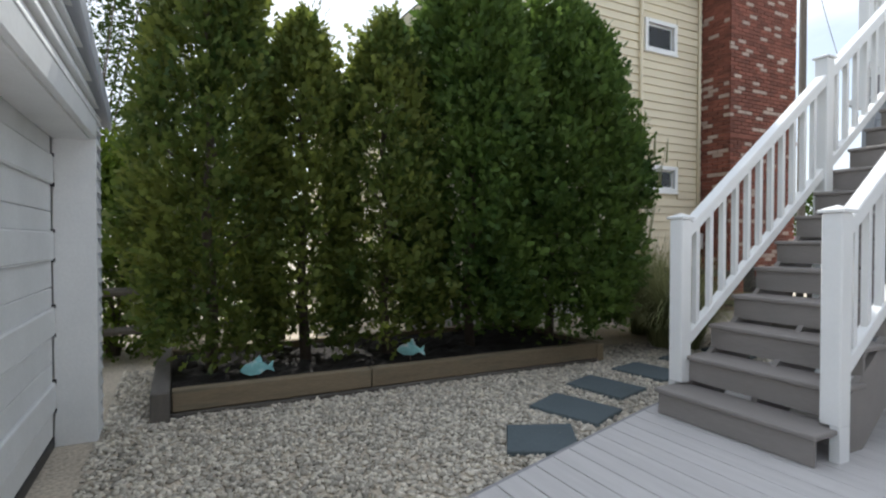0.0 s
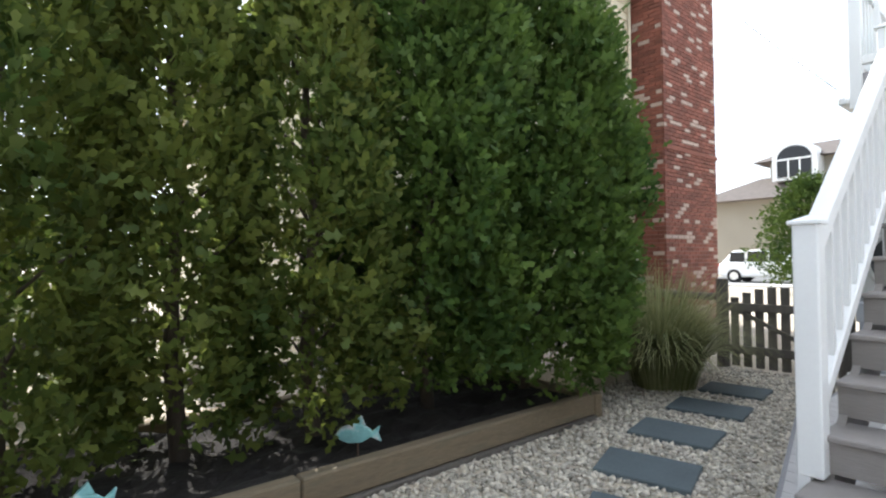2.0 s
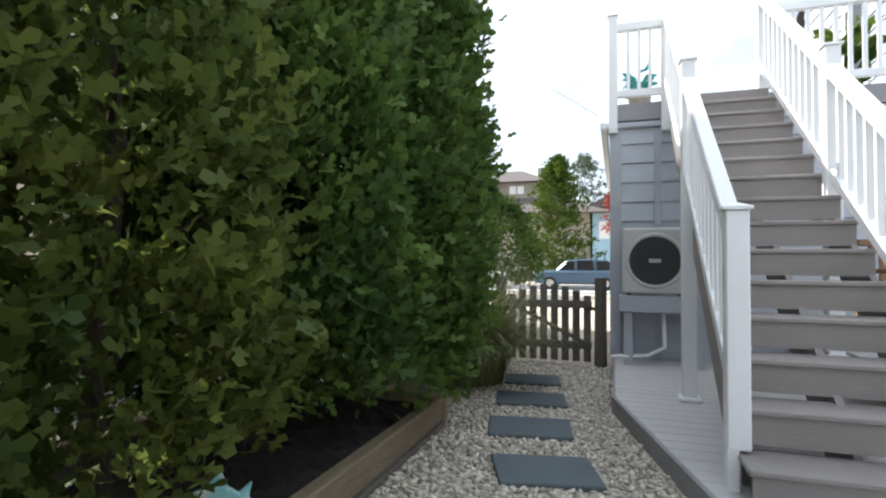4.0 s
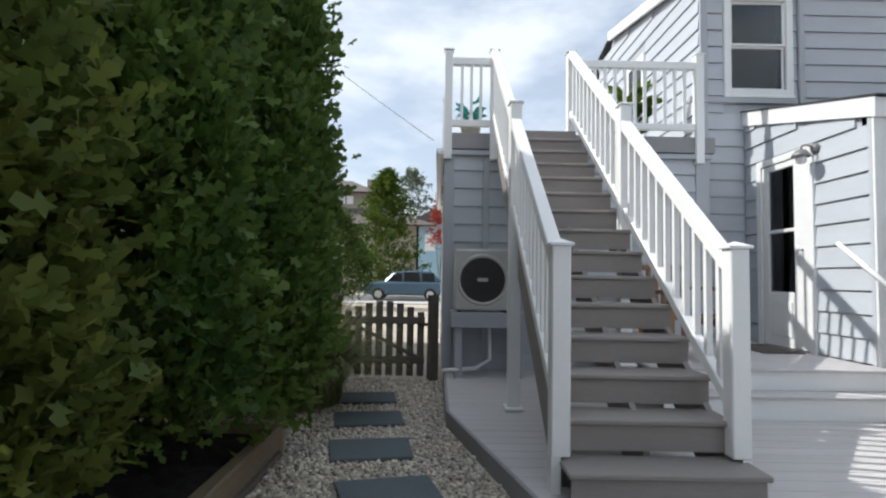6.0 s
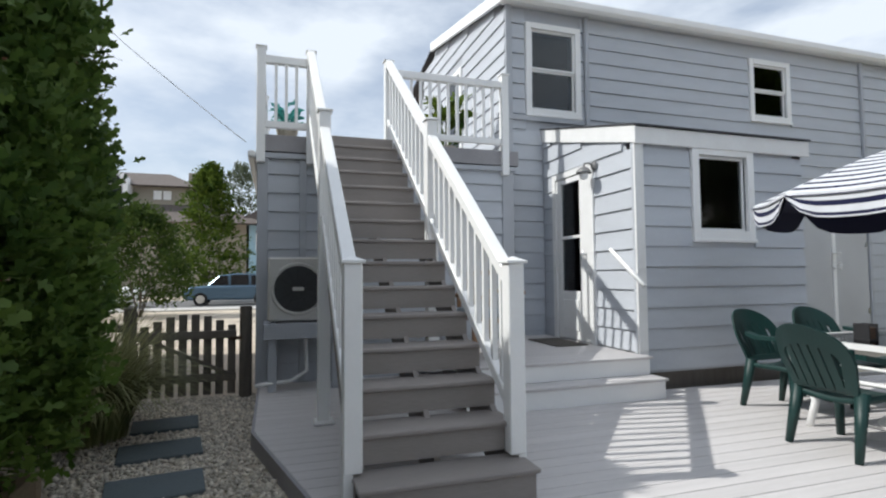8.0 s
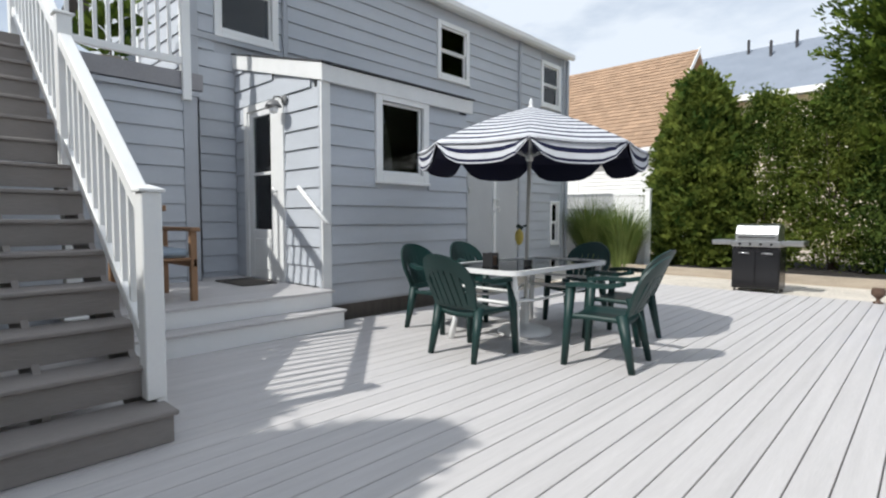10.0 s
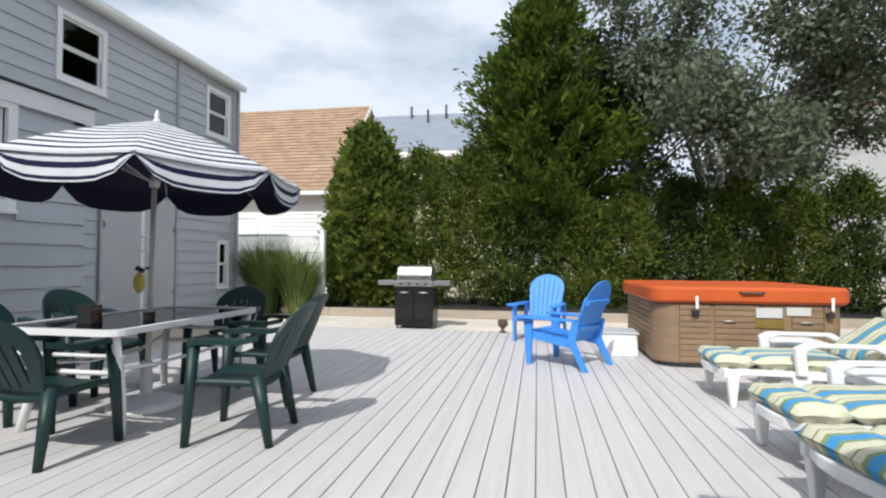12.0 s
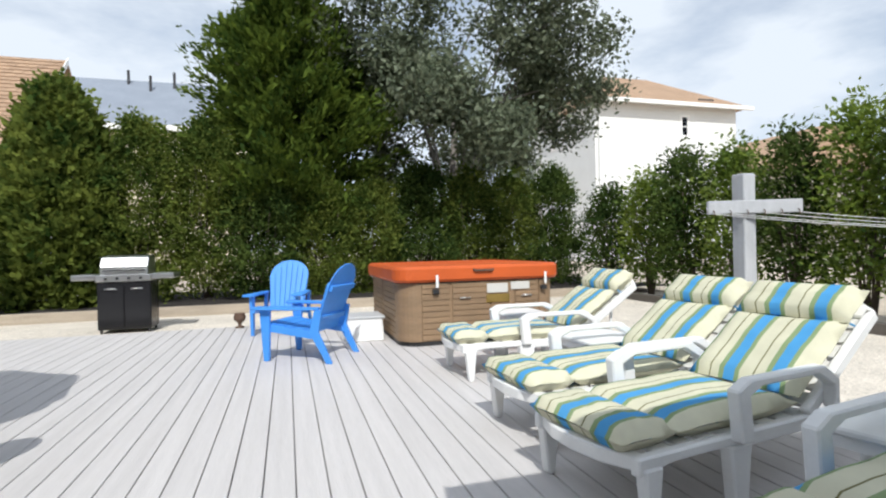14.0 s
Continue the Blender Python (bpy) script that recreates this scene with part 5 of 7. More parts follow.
# ---- blue garden chairs ----
def adirondack(material, name, label, group):
    c = thing(name, None, label, "chair", group)
    for k in range(5):
        v0 = -0.16 + k * 0.105
        z = 0.30 + 0.07 * k / 4
        part("seat_slat", drawn([(v0, z - 0.02), (v0 + 0.095, z - 0.005), (v0 + 0.095, z + 0.02), (v0, z + 0.005)], "x", -0.25, 0.25, 0.004), material, c)
    for sx in (-1, 1):
        part("side_rail", drawn([(-0.25, 0.22), (0.25, 0.285), (0.38, 0.30), (0.38, 0.38), (0.25, 0.36), (-0.22, 0.295)], "x", sx * 0.27 - 0.018, sx * 0.27 + 0.018, 0.004), material, c)
        part("leg", drawn([(0.30, 0.0), (0.36, 0.0), (0.40, 0.52), (0.28, 0.52)], "x", sx * 0.30 - 0.02, sx * 0.30 + 0.02, 0.006), material, c)
        part("leg", drawn([(-0.40, 0.0), (-0.34, 0.0), (-0.16, 0.30), (-0.22, 0.52), (-0.30, 0.52), (-0.26, 0.30)], "x", sx * 0.30 - 0.018, sx * 0.30 + 0.018, 0.004), material, c)
        bm = bmesh.new()
        prism(bm, [(sx * 0.24, 0.44), (sx * 0.28, 0.47), (sx * 0.37, 0.47), (sx * 0.40, 0.42), (sx * 0.36, 0.0), (sx * 0.32, -0.26), (sx * 0.26, -0.26)], "z", 0.52, 0.548, 0.006)
        part("armrest", bm, material, c)
    lean = pose(0, -0.17, 0.30, 22)
    for k in range(7):
        u = (k - 3) * 0.074
        h = 0.71 - 0.19 * (abs(k - 3) / 3) ** 2
        w0, w1 = 0.030, 0.035
        bm = bmesh.new()
        uu = u * 1.08
        prism(bm, [(u * 0.85 - w0, 0), (u * 0.85 + w0, 0), (uu + w1, h - 0.03), (uu + w1 * 0.5, h), (uu - w1 * 0.5, h), (uu - w1, h - 0.03)], "y", -0.005, 0.016, 0.004)
        part("back_slat", bm, material, c).matrix_local = lean
    arch_pts = [(-0.235, 0.0), (0.235, 0.0), (0.272, 0.50)] + [(0.272 * math.cos(a * math.pi / 12), 0.50 + 0.225 * math.sin(a * math.pi / 12)) for a in range(1, 12)] + [(-0.272, 0.50)]
    part("back_panel", drawn(arch_pts, "y", -0.014, -0.004, 0.002), material, c).matrix_local = lean
    for z in (0.12, 0.44):
        part("back_rail", block(-0.25, 0.25, -0.045, -0.013, z, z + 0.06, 0.004), material, c).matrix_local = lean
    return c


blue = adirondack(M["blue_plastic"], "garden_chair", "bright blue plastic slatted garden chair on the deck", "blue garden chairs")
blue.matrix_world = pose(-0.305, -4.31, 0, 0, 0, -122.5)
copy_thing(blue, pose(-0.01, -6.19, 0, 0, 0, -16))
# ---- sun loungers ----
BLUE, CREAM, OLIVE = (0.08, 0.31, 0.60), (0.62, 0.60, 0.45), (0.24, 0.32, 0.16)
M["stripes"] = banded("striped cushion cloth", [(0.25, BLUE), (0.10, OLIVE), (0.30, CREAM), (0.03, (0.16, 0.15, 0.06)), (0.20, CREAM), (0.12, OLIVE)], 0, 0.235, 0.1, bump=0.3)


def pad(length, width, thick, puff=0.03, k=10):
    """A stuffed cushion section along -x from 0, with its UV across the width."""
    bm = bmesh.new()
    uvl = bm.loops.layers.uv.new("cloth")
    def side(sign):
        rows = []
        for i in range(k + 1):
            s = i / k
            e = min(1.0, max(0.0, math.sin(math.pi * s)) * 2.6) ** 0.42
            row = []
            for j in range(13):
                t = j / 12
                g = min(1.0, max(0.0, math.sin(math.pi * t)) * 4.0) ** 0.38
                wob = 0.004 * math.sin(9 * s + 5 * t) + 0.002 * math.sin(23 * s + 3 * t)
                z = sign * (thick / 2 * e * g + puff * 0.3 * math.sin(math.pi * s) * g) + (wob if sign > 0 else 0)
                row.append((bm.verts.new((-s * length, (t - 0.5) * width, thick / 2 + z)), t * width))
            rows.append(row)
        for a, b in zip(rows, rows[1:]):
            for j in range(12):
                q = [a[j], b[j], b[j + 1], a[j + 1]]
                f = bm.faces.new([v for v, u in (q if sign < 0 else q[::-1])])
                for lp in f.loops:
                    lp[uvl].uv = (lp.vert.co.y + width / 2, lp.vert.co.x)
    side(1)
    side(-1)
    bmesh.ops.remove_doubles(bm, verts=bm.verts[:], dist=0.0008)
    bmesh.ops.recalc_face_normals(bm, faces=bm.faces[:])
    return bm


def lounger():
    c = thing("sun_lounger", None, "white resin sun lounger with its back raised", "sun lounger", "row of sun loungers")
    W = M["white_plastic"]
    for sy in (-1, 1):
        bm = drawn([(0.0, 0.23), (0.0, 0.305), (-1.82, 0.305), (-1.82, 0.24), (-0.62, 0.24), (-0.5, 0.26), (-0.18, 0.26)], "y", sy * 0.31 - 0.025, sy * 0.31 + 0.025, 0.008)
        part("side_rail", bm, W, c)
        for a, b in ((-0.10, -0.04), (-0.62, -0.52), (-1.76, -1.66)):
            bm = drawn([(a + 0.01, 0), (b - 0.01, 0), (b + 0.02, 0.26), (a - 0.02, 0.26)], "y", sy * 0.315 - 0.03, sy * 0.315 + 0.03, 0.008)
            part("leg", bm, W, c)
        bm = drawn([(-0.52, 0.28), (-0.60, 0.28), (-0.58, 0.47), (-0.66, 0.505), (-1.05, 0.505), (-1.17, 0.44), (-1.17, 0.33), (-1.21, 0.33), (-1.21, 0.47), (-1.10, 0.54), (-0.58, 0.54), (-0.50, 0.50)], "y", sy * 0.355 - 0.03, sy * 0.355 + 0.03, 0.008)
        part("armrest", bm, W, c)
    part("front_bar", drawn([(-0.02, -0.30), (0.04, -0.15), (0.055, 0.0), (0.04, 0.15), (-0.02, 0.30), (-0.06, 0.30), (-0.06, -0.30)], "z", 0.24, 0.305, 0.008), W, c)
    for k in range(8):
        a = -0.12 - k * 0.13
        part("slat", block(a - 0.10, a, -0.288, 0.288, 0.285, 0.303, 0.004), W, c)
    back = pose(-1.08, 0, 0.315, 0, 36)
    bm = bmesh.new()
    for sy in (-1, 1):
        box(bm, -0.70, 0.02, sy * 0.31 - 0.022, sy * 0.31 + 0.022, -0.03, 0.03, 0.008)
    prism(bm, [(-0.70, -0.33), (-0.76, -0.24), (-0.77, 0.0), (-0.76, 0.24), (-0.70, 0.33), (-0.64, 0.30), (-0.64, -0.30)], "z", -0.03, 0.03, 0.008)
    for k in range(6):
        box(bm, -0.10 - k * 0.11, -0.02 - k * 0.11, -0.288, 0.288, -0.012, 0.01)
    part("back_frame", bm, W, c).matrix_local = back
    for y in (-0.2, 0.2):
        part("strut", rod(bmesh.new(), (-1.46, y, 0.27), (-1.48, y, 0.58), 0.014), W, c)
    return c


def lounge_cushion():
    c = thing("lounger_cushion", None, "blue, cream and olive striped lounger cushion", "cushion", "lounger cushions")
    S = M["stripes"]
    part("foot_section", pad(0.30, 0.60, 0.095), S, c, smooth=True).matrix_local = pose(0.05, 0, 0.308)
    part("seat_section", pad(0.80, 0.60, 0.095), S, c, smooth=True).matrix_local = pose(-0.235, 0, 0.308)
    part("back_section", pad(0.53, 0.60, 0.09), S, c, smooth=True).matrix_local = pose(-1.065, 0, 0.345, 0, 36)
    part("head_roll", pad(0.25, 0.60, 0.12), S, c, smooth=True).matrix_local = pose(-1.485, 0, 0.645, 0, 36)
    for y in (-0.27, 0.27):
        part("tie", pipe(bmesh.new(), [(-1.50, y, 0.69), (-1.54, y * 1.12, 0.66), (-1.52, y * 1.15, 0.62)], 0.006, 5), S, c)
    return c


lg, cu = lounger(), lounge_cushion()
spots = ((-1.27, -0.64, 9), (-1.34, -1.515, 5), (-1.45, -3.05, -1), (-1.27, 0.48, 9))
for i, (x, y, r) in enumerate(spots):
    if i == 0:
        lg.matrix_world = pose(x, y, 0, 0, 0, r)
        cu.matrix_world = pose(x, y, 0, 0, 0, r)
    else:
        copy_thing(lg, pose(x, y, 0, 0, 0, r))
        copy_thing(cu, pose(x, y, 0, 0, 0, r))


def side_table():
    c = thing("side_table", None, "low white resin side table between the loungers", "side table", "white side tables")
    part("tabletop", drawn(rounded(0.24, 0.22, 0.07), "z", 0.40, 0.43, 0.008), M["white_plastic"], c)
    part("apron", drawn(rounded(0.215, 0.195, 0.06), "z", 0.35, 0.40), M["white_plastic"], c)
    for sx in (-1, 1):
        for sy in (-1, 1):
            bm = rod(bmesh.new(), (sx * 0.21, sy * 0.19, 0.0), (sx * 0.185, sy * 0.165, 0.36), 0.022, 0.032, 8)
            part("leg", bm, M["white_plastic"], c, smooth=True)
    return c


st = side_table()
st.matrix_world = pose(-2.30, -2.10, 0, 0, 0, 5)
copy_thing(st, pose(-2.38, -3.72, 0))
copy_thing(st, pose(-2.24, -0.02, 0, 0, 0, 14))

# ---- grill and urn ----
grill = thing("gas_grill", pose(2.33, -8.02, GZ + 0.02), "black and stainless gas grill with its lid closed", "grill")
part("cabinet", block(-0.37, 0.37, -0.25, 0.25, 0.06, 0.80, 0.01), M["black_enamel"], grill)
for a, b in ((-0.355, -0.005), (0.005, 0.355)):
    d = part("door", block(a, b, 0.25, 0.27, 0.10, 0.74, 0.006), M["black_enamel"], grill)
    m = (a + b) / 2
    part("handle", pipe(bmesh.new(), [(m - 0.08, 0.27, 0.68), (m - 0.07, 0.295, 0.69), (m + 0.07, 0.295, 0.69), (m + 0.08, 0.27, 0.68)], 0.010), M["steel"], d, smooth=True)
part("control_panel", block(-0.38, 0.38, -0.26, 0.29, 0.80, 0.90, 0.01), M["steel"], grill)
for k in range(4):
    part("knob", rod(bmesh.new(), (-0.24 + 0.16 * k, 0.29, 0.85), (-0.24 + 0.16 * k, 0.315, 0.85), 0.022, 0.02, 12), M["black"], grill, smooth=True)
for sx in (-1, 1):
    part("side_shelf", block(min(sx * 0.385, sx * 0.70), max(sx * 0.385, sx * 0.70), -0.24, 0.28, 0.83, 0.91, 0.008), M["steel"], grill)
hood = part("hood", drawn([(-0.25, 0.90), (0.25, 0.90), (0.24, 1.04), (0.16, 1.17), (-0.12, 1.20), (-0.25, 1.12)], "x", -0.33, 0.33, 0.012), M["steel"], grill, "polished stainless lid")
part("hood_handle", pipe(bmesh.new(), [(-0.28, 0.24, 0.97), (-0.27, 0.29, 0.97), (0.27, 0.29, 0.97), (0.28, 0.24, 0.97)], 0.012), M["black"], hood, smooth=True)
for sx in (-0.33, 0.33):
    for sy in (-0.2, 0.2):
        part("caster", lathe(bmesh.new(), [(0.02, -0.015), (0.03, -0.01), (0.03, 0.01), (0.02, 0.015)], 12), M["black"], grill).matrix_local = pose(sx, sy, 0.03, 0, 90)

urn = tagged(part("urn", lathe(bmesh.new(), [(0.06, 0), (0.065, 0.015), (0.03, 0.03), (0.022, 0.06), (0.05, 0.09), (0.08, 0.12), (0.085, 0.17), (0.07, 0.20), (0.08, 0.215), (0.065, 0.215), (0.05, 0.17)], 18), M["rust"], smooth=True), "small rusty footed urn at the deck edge", "urn")
urn.location = (0.60, -6.82, 0.0)

# ---- clothes line ----
cl = thing("clothesline_post", pose(-3.82, -2.2, GZ), "grey painted wooden clothesline post with a cross arm", "clothesline post")
part("post", block(-0.064, 0.064, -0.064, 0.064, 0, 1.81, 0.008), M["grey_wood"], cl)
part("cross_arm", block(-0.40, 0.33, 0.092, 0.132, 1.47, 1.58, 0.006), M["grey_wood"], cl).matrix_local = pose(0, 0, 0, 0, 0, -25)
for k in range(6):
    q = -0.36 + 0.13 * k
    part("hook", pipe(bmesh.new(), [(q, 0.13, 1.50), (q, 0.16, 1.49), (q, 0.165, 1.46), (q, 0.15, 1.45)], 0.004, 5), M["rust"], cl).matrix_local = pose(0, 0, 0, 0, 0, -25)
for k, q in enumerate((-0.36, -0.10, 0.16, 0.29)):
    s = pose(-3.82, -2.2, GZ, 0, 0, -25) @ Vector((q, 0.15, 1.47))
    e = s + Vector((-2.6, 2.6, -0.05))
    pts = [s.lerp(e, t / 10) - Vector((0, 0, 0.16 * math.sin(math.pi * t / 10))) for t in range(11)]
    tagged(part("clothes_line", pipe(bmesh.new(), pts, 0.0025, 5), M["white_plastic"]), "thin white washing line", "washing line", "washing lines")
c2 = copy_thing(cl, pose(-6.45, 0.45, GZ))

# ---- timber edging ----
def sleepers(name, a, b, y0, y1, z0, z1, step, label, mat="timber"):
    t = thing(name, None, label, "edging")
    x = a
    while x < b - 0.05:
        e = min(x + step, b)
        part("timber", block(x + 0.003, e - 0.003, y0, y1, z0, z1, 0.008), M[mat], t)
        x = e
    return t


sleepers("timber_edging", -7.2, 6.0, -9.80, -9.68, GZ, GZ + 0.21, 2.4, "weathered timber edging along the hedge", "bleached_timber")
t = thing("timber_edging", None, "weathered timber edging along the side hedge", "edging")
for k in range(5):
    a = -9.7 + 2.2 * k
    part("timber", block(-7.35, -7.2, a + 0.003, a + 2.197, GZ, GZ + 0.17, 0.008), M["weathered"], t)

bm = bmesh.new()
gx, gy = 90, 24
vs = [[bm.verts.new((-9.5 + 17 * i / gx, -14.5 + 4.7 * j / gy, 0.02 + 0.06 * noise.noise((i * 0.4, j * 0.4, 5)) + 0.03 * noise.noise((i * 1.3, j * 1.3, 3)))) for j in range(gy + 1)] for i in range(gx + 1)]
for i in range(gx):
    for j in range(gy):
        bm.faces.new((vs[i][j], vs[i + 1][j], vs[i + 1][j + 1], vs[i][j + 1]))
tagged(part("mulch_bed", bm, M["mulch"]), "dark mulch bed under the rear hedge", "planting bed", kind="structure")

planter = thing("planter_bed", None, "raised timber planting bed with black mulch", "planting bed")
for a, b in ((0.0, 1.52), (1.52, 4.04)):
    part("timber", block(a + 0.003, b - 0.003, 4.36, 4.45, GZ + 0.035, 0.07, 0.01), M["timber"], planter)
    part("timber", block(a - 0.03, b, 4.335, 4.45, GZ - 0.03, GZ + 0.033, 0.008), M["weathered"], planter)
part("end_timber", block(-0.13, -0.005, 4.25, 6.0, GZ - 0.03, 0.09, 0.01), M["weathered"], planter)
part("end_timber", block(4.04, 4.14, 4.36, 6.0, GZ, 0.06, 0.01), M["timber"], planter)
part("back_timber", block(0.0, 4.04, 5.92, 6.02, GZ, 0.07, 0.01), M["timber"], planter)
bm = bmesh.new()
gx, gy = 60, 24
vs = [[bm.verts.new((0.0 + 4.04 * i / gx, 4.45 + 1.47 * j / gy, 0.01 + 0.05 * noise.noise((i * 0.3, j * 0.3, 0)) + 0.02 * noise.noise((i * 1.1, j * 1.1, 3)))) for j in range(gy + 1)] for i in range(gx + 1)]
for i in range(gx):
    for j in range(gy):
        bm.faces.new((vs[i][j], vs[i + 1][j], vs[i + 1][j + 1], vs[i][j + 1]))
part("mulch", bm, M["mulch"], planter, "black mulch")

# stepping stones
for k, pts in enumerate(([(1.80, 2.72), (2.05, 3.10), (2.46, 2.92), (2.20, 2.52)], [(2.44, 3.38), (2.84, 3.56), (3.02, 3.0), (2.62, 2.84)],
                         [(3.10, 3.74), (3.50, 3.88), (3.63, 3.32), (3.22, 3.20)], [(3.87, 3.98), (4.30, 4.07), (4.39, 3.49), (3.96, 3.42)],
                         [(4.68, 4.11), (5.11, 4.19), (5.19, 3.60), (4.76, 3.53)], [(5.47, 4.20), (5.90, 4.27), (5.98, 3.72), (5.54, 3.66)])):
    ob = part("stepping_stone", drawn(pts, "z", GZ - 0.02, GZ + 0.034, 0.006), M["slate"])
    tagged(ob, "flat dark slate stepping stone in gravel", "paving slab", "stepping stones")

# fish ornaments
def fish(x, y, z, turn, s):
    f = thing("fish_ornament", pose(x, y, z, 0, 0, turn), "teal and white fish ornament in the planting bed", "ornament", "fish ornaments")
    outline = [(-0.17, 0.0), (-0.12, 0.055), (-0.03, 0.085), (0.07, 0.06), (0.11, 0.025), (0.17, 0.07), (0.155, 0.01), (0.18, -0.05), (0.10, -0.015), (0.03, -0.055), (-0.07, -0.06), (-0.13, -0.035)]
    part("body", drawn([(u * s, v * s + 0.16) for u, v in outline], "y", -0.012, 0.012, 0.005), M["teal_fish"], f)
    part("fin", drawn([(-0.04 * s, 0.08 * s + 0.16), (0.03 * s, 0.14 * s + 0.16), (0.06 * s, 0.07 * s + 0.16)], "y", -0.008, 0.008), M["teal_fish"], f)
    part("stake", rod(bmesh.new(), (0, 0, -0.06), (0, 0, 0.14), 0.006), M["rust"], f)


fish(0.62, 4.60, -0.05, 8, 0.80)
fish(1.97, 4.58, -0.02, -40, 0.80)

# ---- gate and post-and-rail fence ----
gate = thing("picket_gate", pose(6.82, 0, GZ), "weathered grey picket gate with an arched top", "gate")
for k in range(8):
    y = 3.44 + k * 0.128
    top = 0.80 + 0.16 * math.sin(math.pi * (k + 0.5) / 8)
    part("picket", block(-0.012, 0.012, y, y + 0.085, 0.05, top, 0.004), M["weathered"], gate)
for z in (0.20, 0.68):
    part("rail", block(-0.05, -0.013, 3.43, 4.44, z, z + 0.09, 0.004), M["weathered"], gate)
part("brace", drawn([(3.45, 0.27), (3.55, 0.27), (4.42, 0.70), (4.32, 0.70)], "x", -0.045, -0.014, 0.003), M["weathered"], gate)
part("latch", block(-0.06, -0.03, 3.36, 3.50, 0.66, 0.70, 0.004), M["rust"], gate)
fence = thing("rail_fence", pose(0, 0, GZ), "weathered grey wooden post-and-rail fence", "fence")
for x, y, h, r in ((6.80, 3.33, 1.04, 0.075), (6.86, 4.53, 1.04, 0.07), (6.9, 5.6, 0.95, 0.065), (6.9, 6.7, 0.95, 0.065)):
    part("post", rod(bmesh.new(), (x, y, -0.1), (x, y, h), r, r * 0.94, 10), M["weathered"], fence)
for a, b in ((4.6, 5.6), (5.6, 6.7)):
    for z in (0.42, 0.82):
        part("rail", rod(bmesh.new(), (6.88, a - 0.05, z), (6.9, b + 0.05, z + 0.02), 0.045, 0.04, 8), M["weathered"], fence)
for i in range(4):
    x = -1.2 + i * 2.3
    part("post", rod(bmesh.new(), (x, 6.35, -0.1), (x, 6.35, 0.95), 0.06, 0.055, 8), M["weathered"], fence)
    if i < 3:
        for z in (0.35, 0.75):
            part("rail", rod(bmesh.new(), (x, 6.35, z), (x + 2.3, 6.35, z + 0.03), 0.045, 0.04, 8), M["weathered"], fence)

# ---- planting ----
rng = np.random.default_rng(7)
SPRAY = np.array([(0, 0), (0.13, 0.24), (0.5, 0.44), (0.15, 0.52), (0.34, 0.84), (0, 1.0), (-0.30, 0.80), (-0.15, 0.52), (-0.5, 0.40), (-0.13, 0.24)])
OVAL = np.array([(0, 0), (0.38, 0.25), (0.5, 0.55), (0.28, 0.85), (0, 1.0), (-0.28, 0.85), (-0.5, 0.55), (-0.38, 0.25)])
TUFT = np.array([(0, 0), (0.34, 0.25), (0.15, 0.45), (0.5, 0.72), (0, 1.0), (-0.30, 0.60)])
SMALL = np.array([(0, 0), (0.42, 0.40), (0.26, 0.80), (0, 1.0), (-0.40, 0.55)])


def unit(a):
    return a / np.maximum(np.linalg.norm(a, axis=1, keepdims=True), 1e-9)


def leaf_mesh(name, pos, along, length, width, outline, curl=0.12):
    """Many small leaves in one mesh, each a polygon of its own."""
    n, k = len(pos), len(outline)
    along = unit(along)
    side = unit(np.cross(along, unit(rng.normal(size=(n, 3)))))
    up = np.cross(side, along)
    o = outline
    co = (pos[:, None] + side[:, None] * (o[None, :, 0:1] * width[:, None, None]) + along[:, None] * (o[None, :, 1:2] * length[:, None, None])
          + up[:, None] * (curl * (o[None, :, 0:1] ** 2 * 2 - o[None, :, 1:2] ** 2) * length[:, None, None]))
    me = bpy.data.meshes.new(name)
    me.vertices.add(n * k)
    me.vertices.foreach_set("co", co.astype(np.float32).ravel())
    me.loops.add(n * k)
    me.loops.foreach_set("vertex_index", np.arange(n * k, dtype=np.int32))
    me.polygons.add(n)
    me.polygons.foreach_set("loop_start", np.arange(0, n * k, k, dtype=np.int32))
    me.update(calc_edges=True)
    return me


def wobble(a, z, seed, amount):
    return 1 + amount * (np.sin(3 * a + 2.1 * z + seed) * 0.4 + np.sin(5 * a - 3.3 * z + 2 * seed) * 0.35 + np.sin(9 * a + 6.1 * z + 3 * seed) * 0.25)


def tree(name, label, x, y, z0, trunk_h, trunk_r, bark, limbs, pts, along, length, width, outline, leaf, crown="crown", category="tree", group="", curl=0.12, lean=(0, 0)):
    t = thing(name, pose(x, y, z0), label, category, group)
    bm = bmesh.new()
    segs = 6
    path = [(lean[0] * (i / segs) + 0.03 * math.sin(i * 2.1 + x), lean[1] * (i / segs) + 0.03 * math.cos(i * 1.7 + y), trunk_h * i / segs) for i in range(segs + 1)]
    pipe(bm, path, trunk_r, 8, trunk_r * 0.25)
    part("trunk", bm, M[bark], t, smooth=True)
    bm = bmesh.new()
    for a, b, r in limbs:
        mid = (Vector(a) + Vector(b)) / 2 + Vector((0, 0, 0.06 * (Vector(b) - Vector(a)).length))
        pipe(bm, [a, mid, b], r, 5, r * 0.3)
    if limbs:
        part("branchwork", bm, M[bark], t, smooth=True)["kind"] = "stuff"
    else:
        bm.free()
    part_of(crown, leaf_mesh(crown, pts, along, length, width, outline, curl), M[leaf], t)
    return t


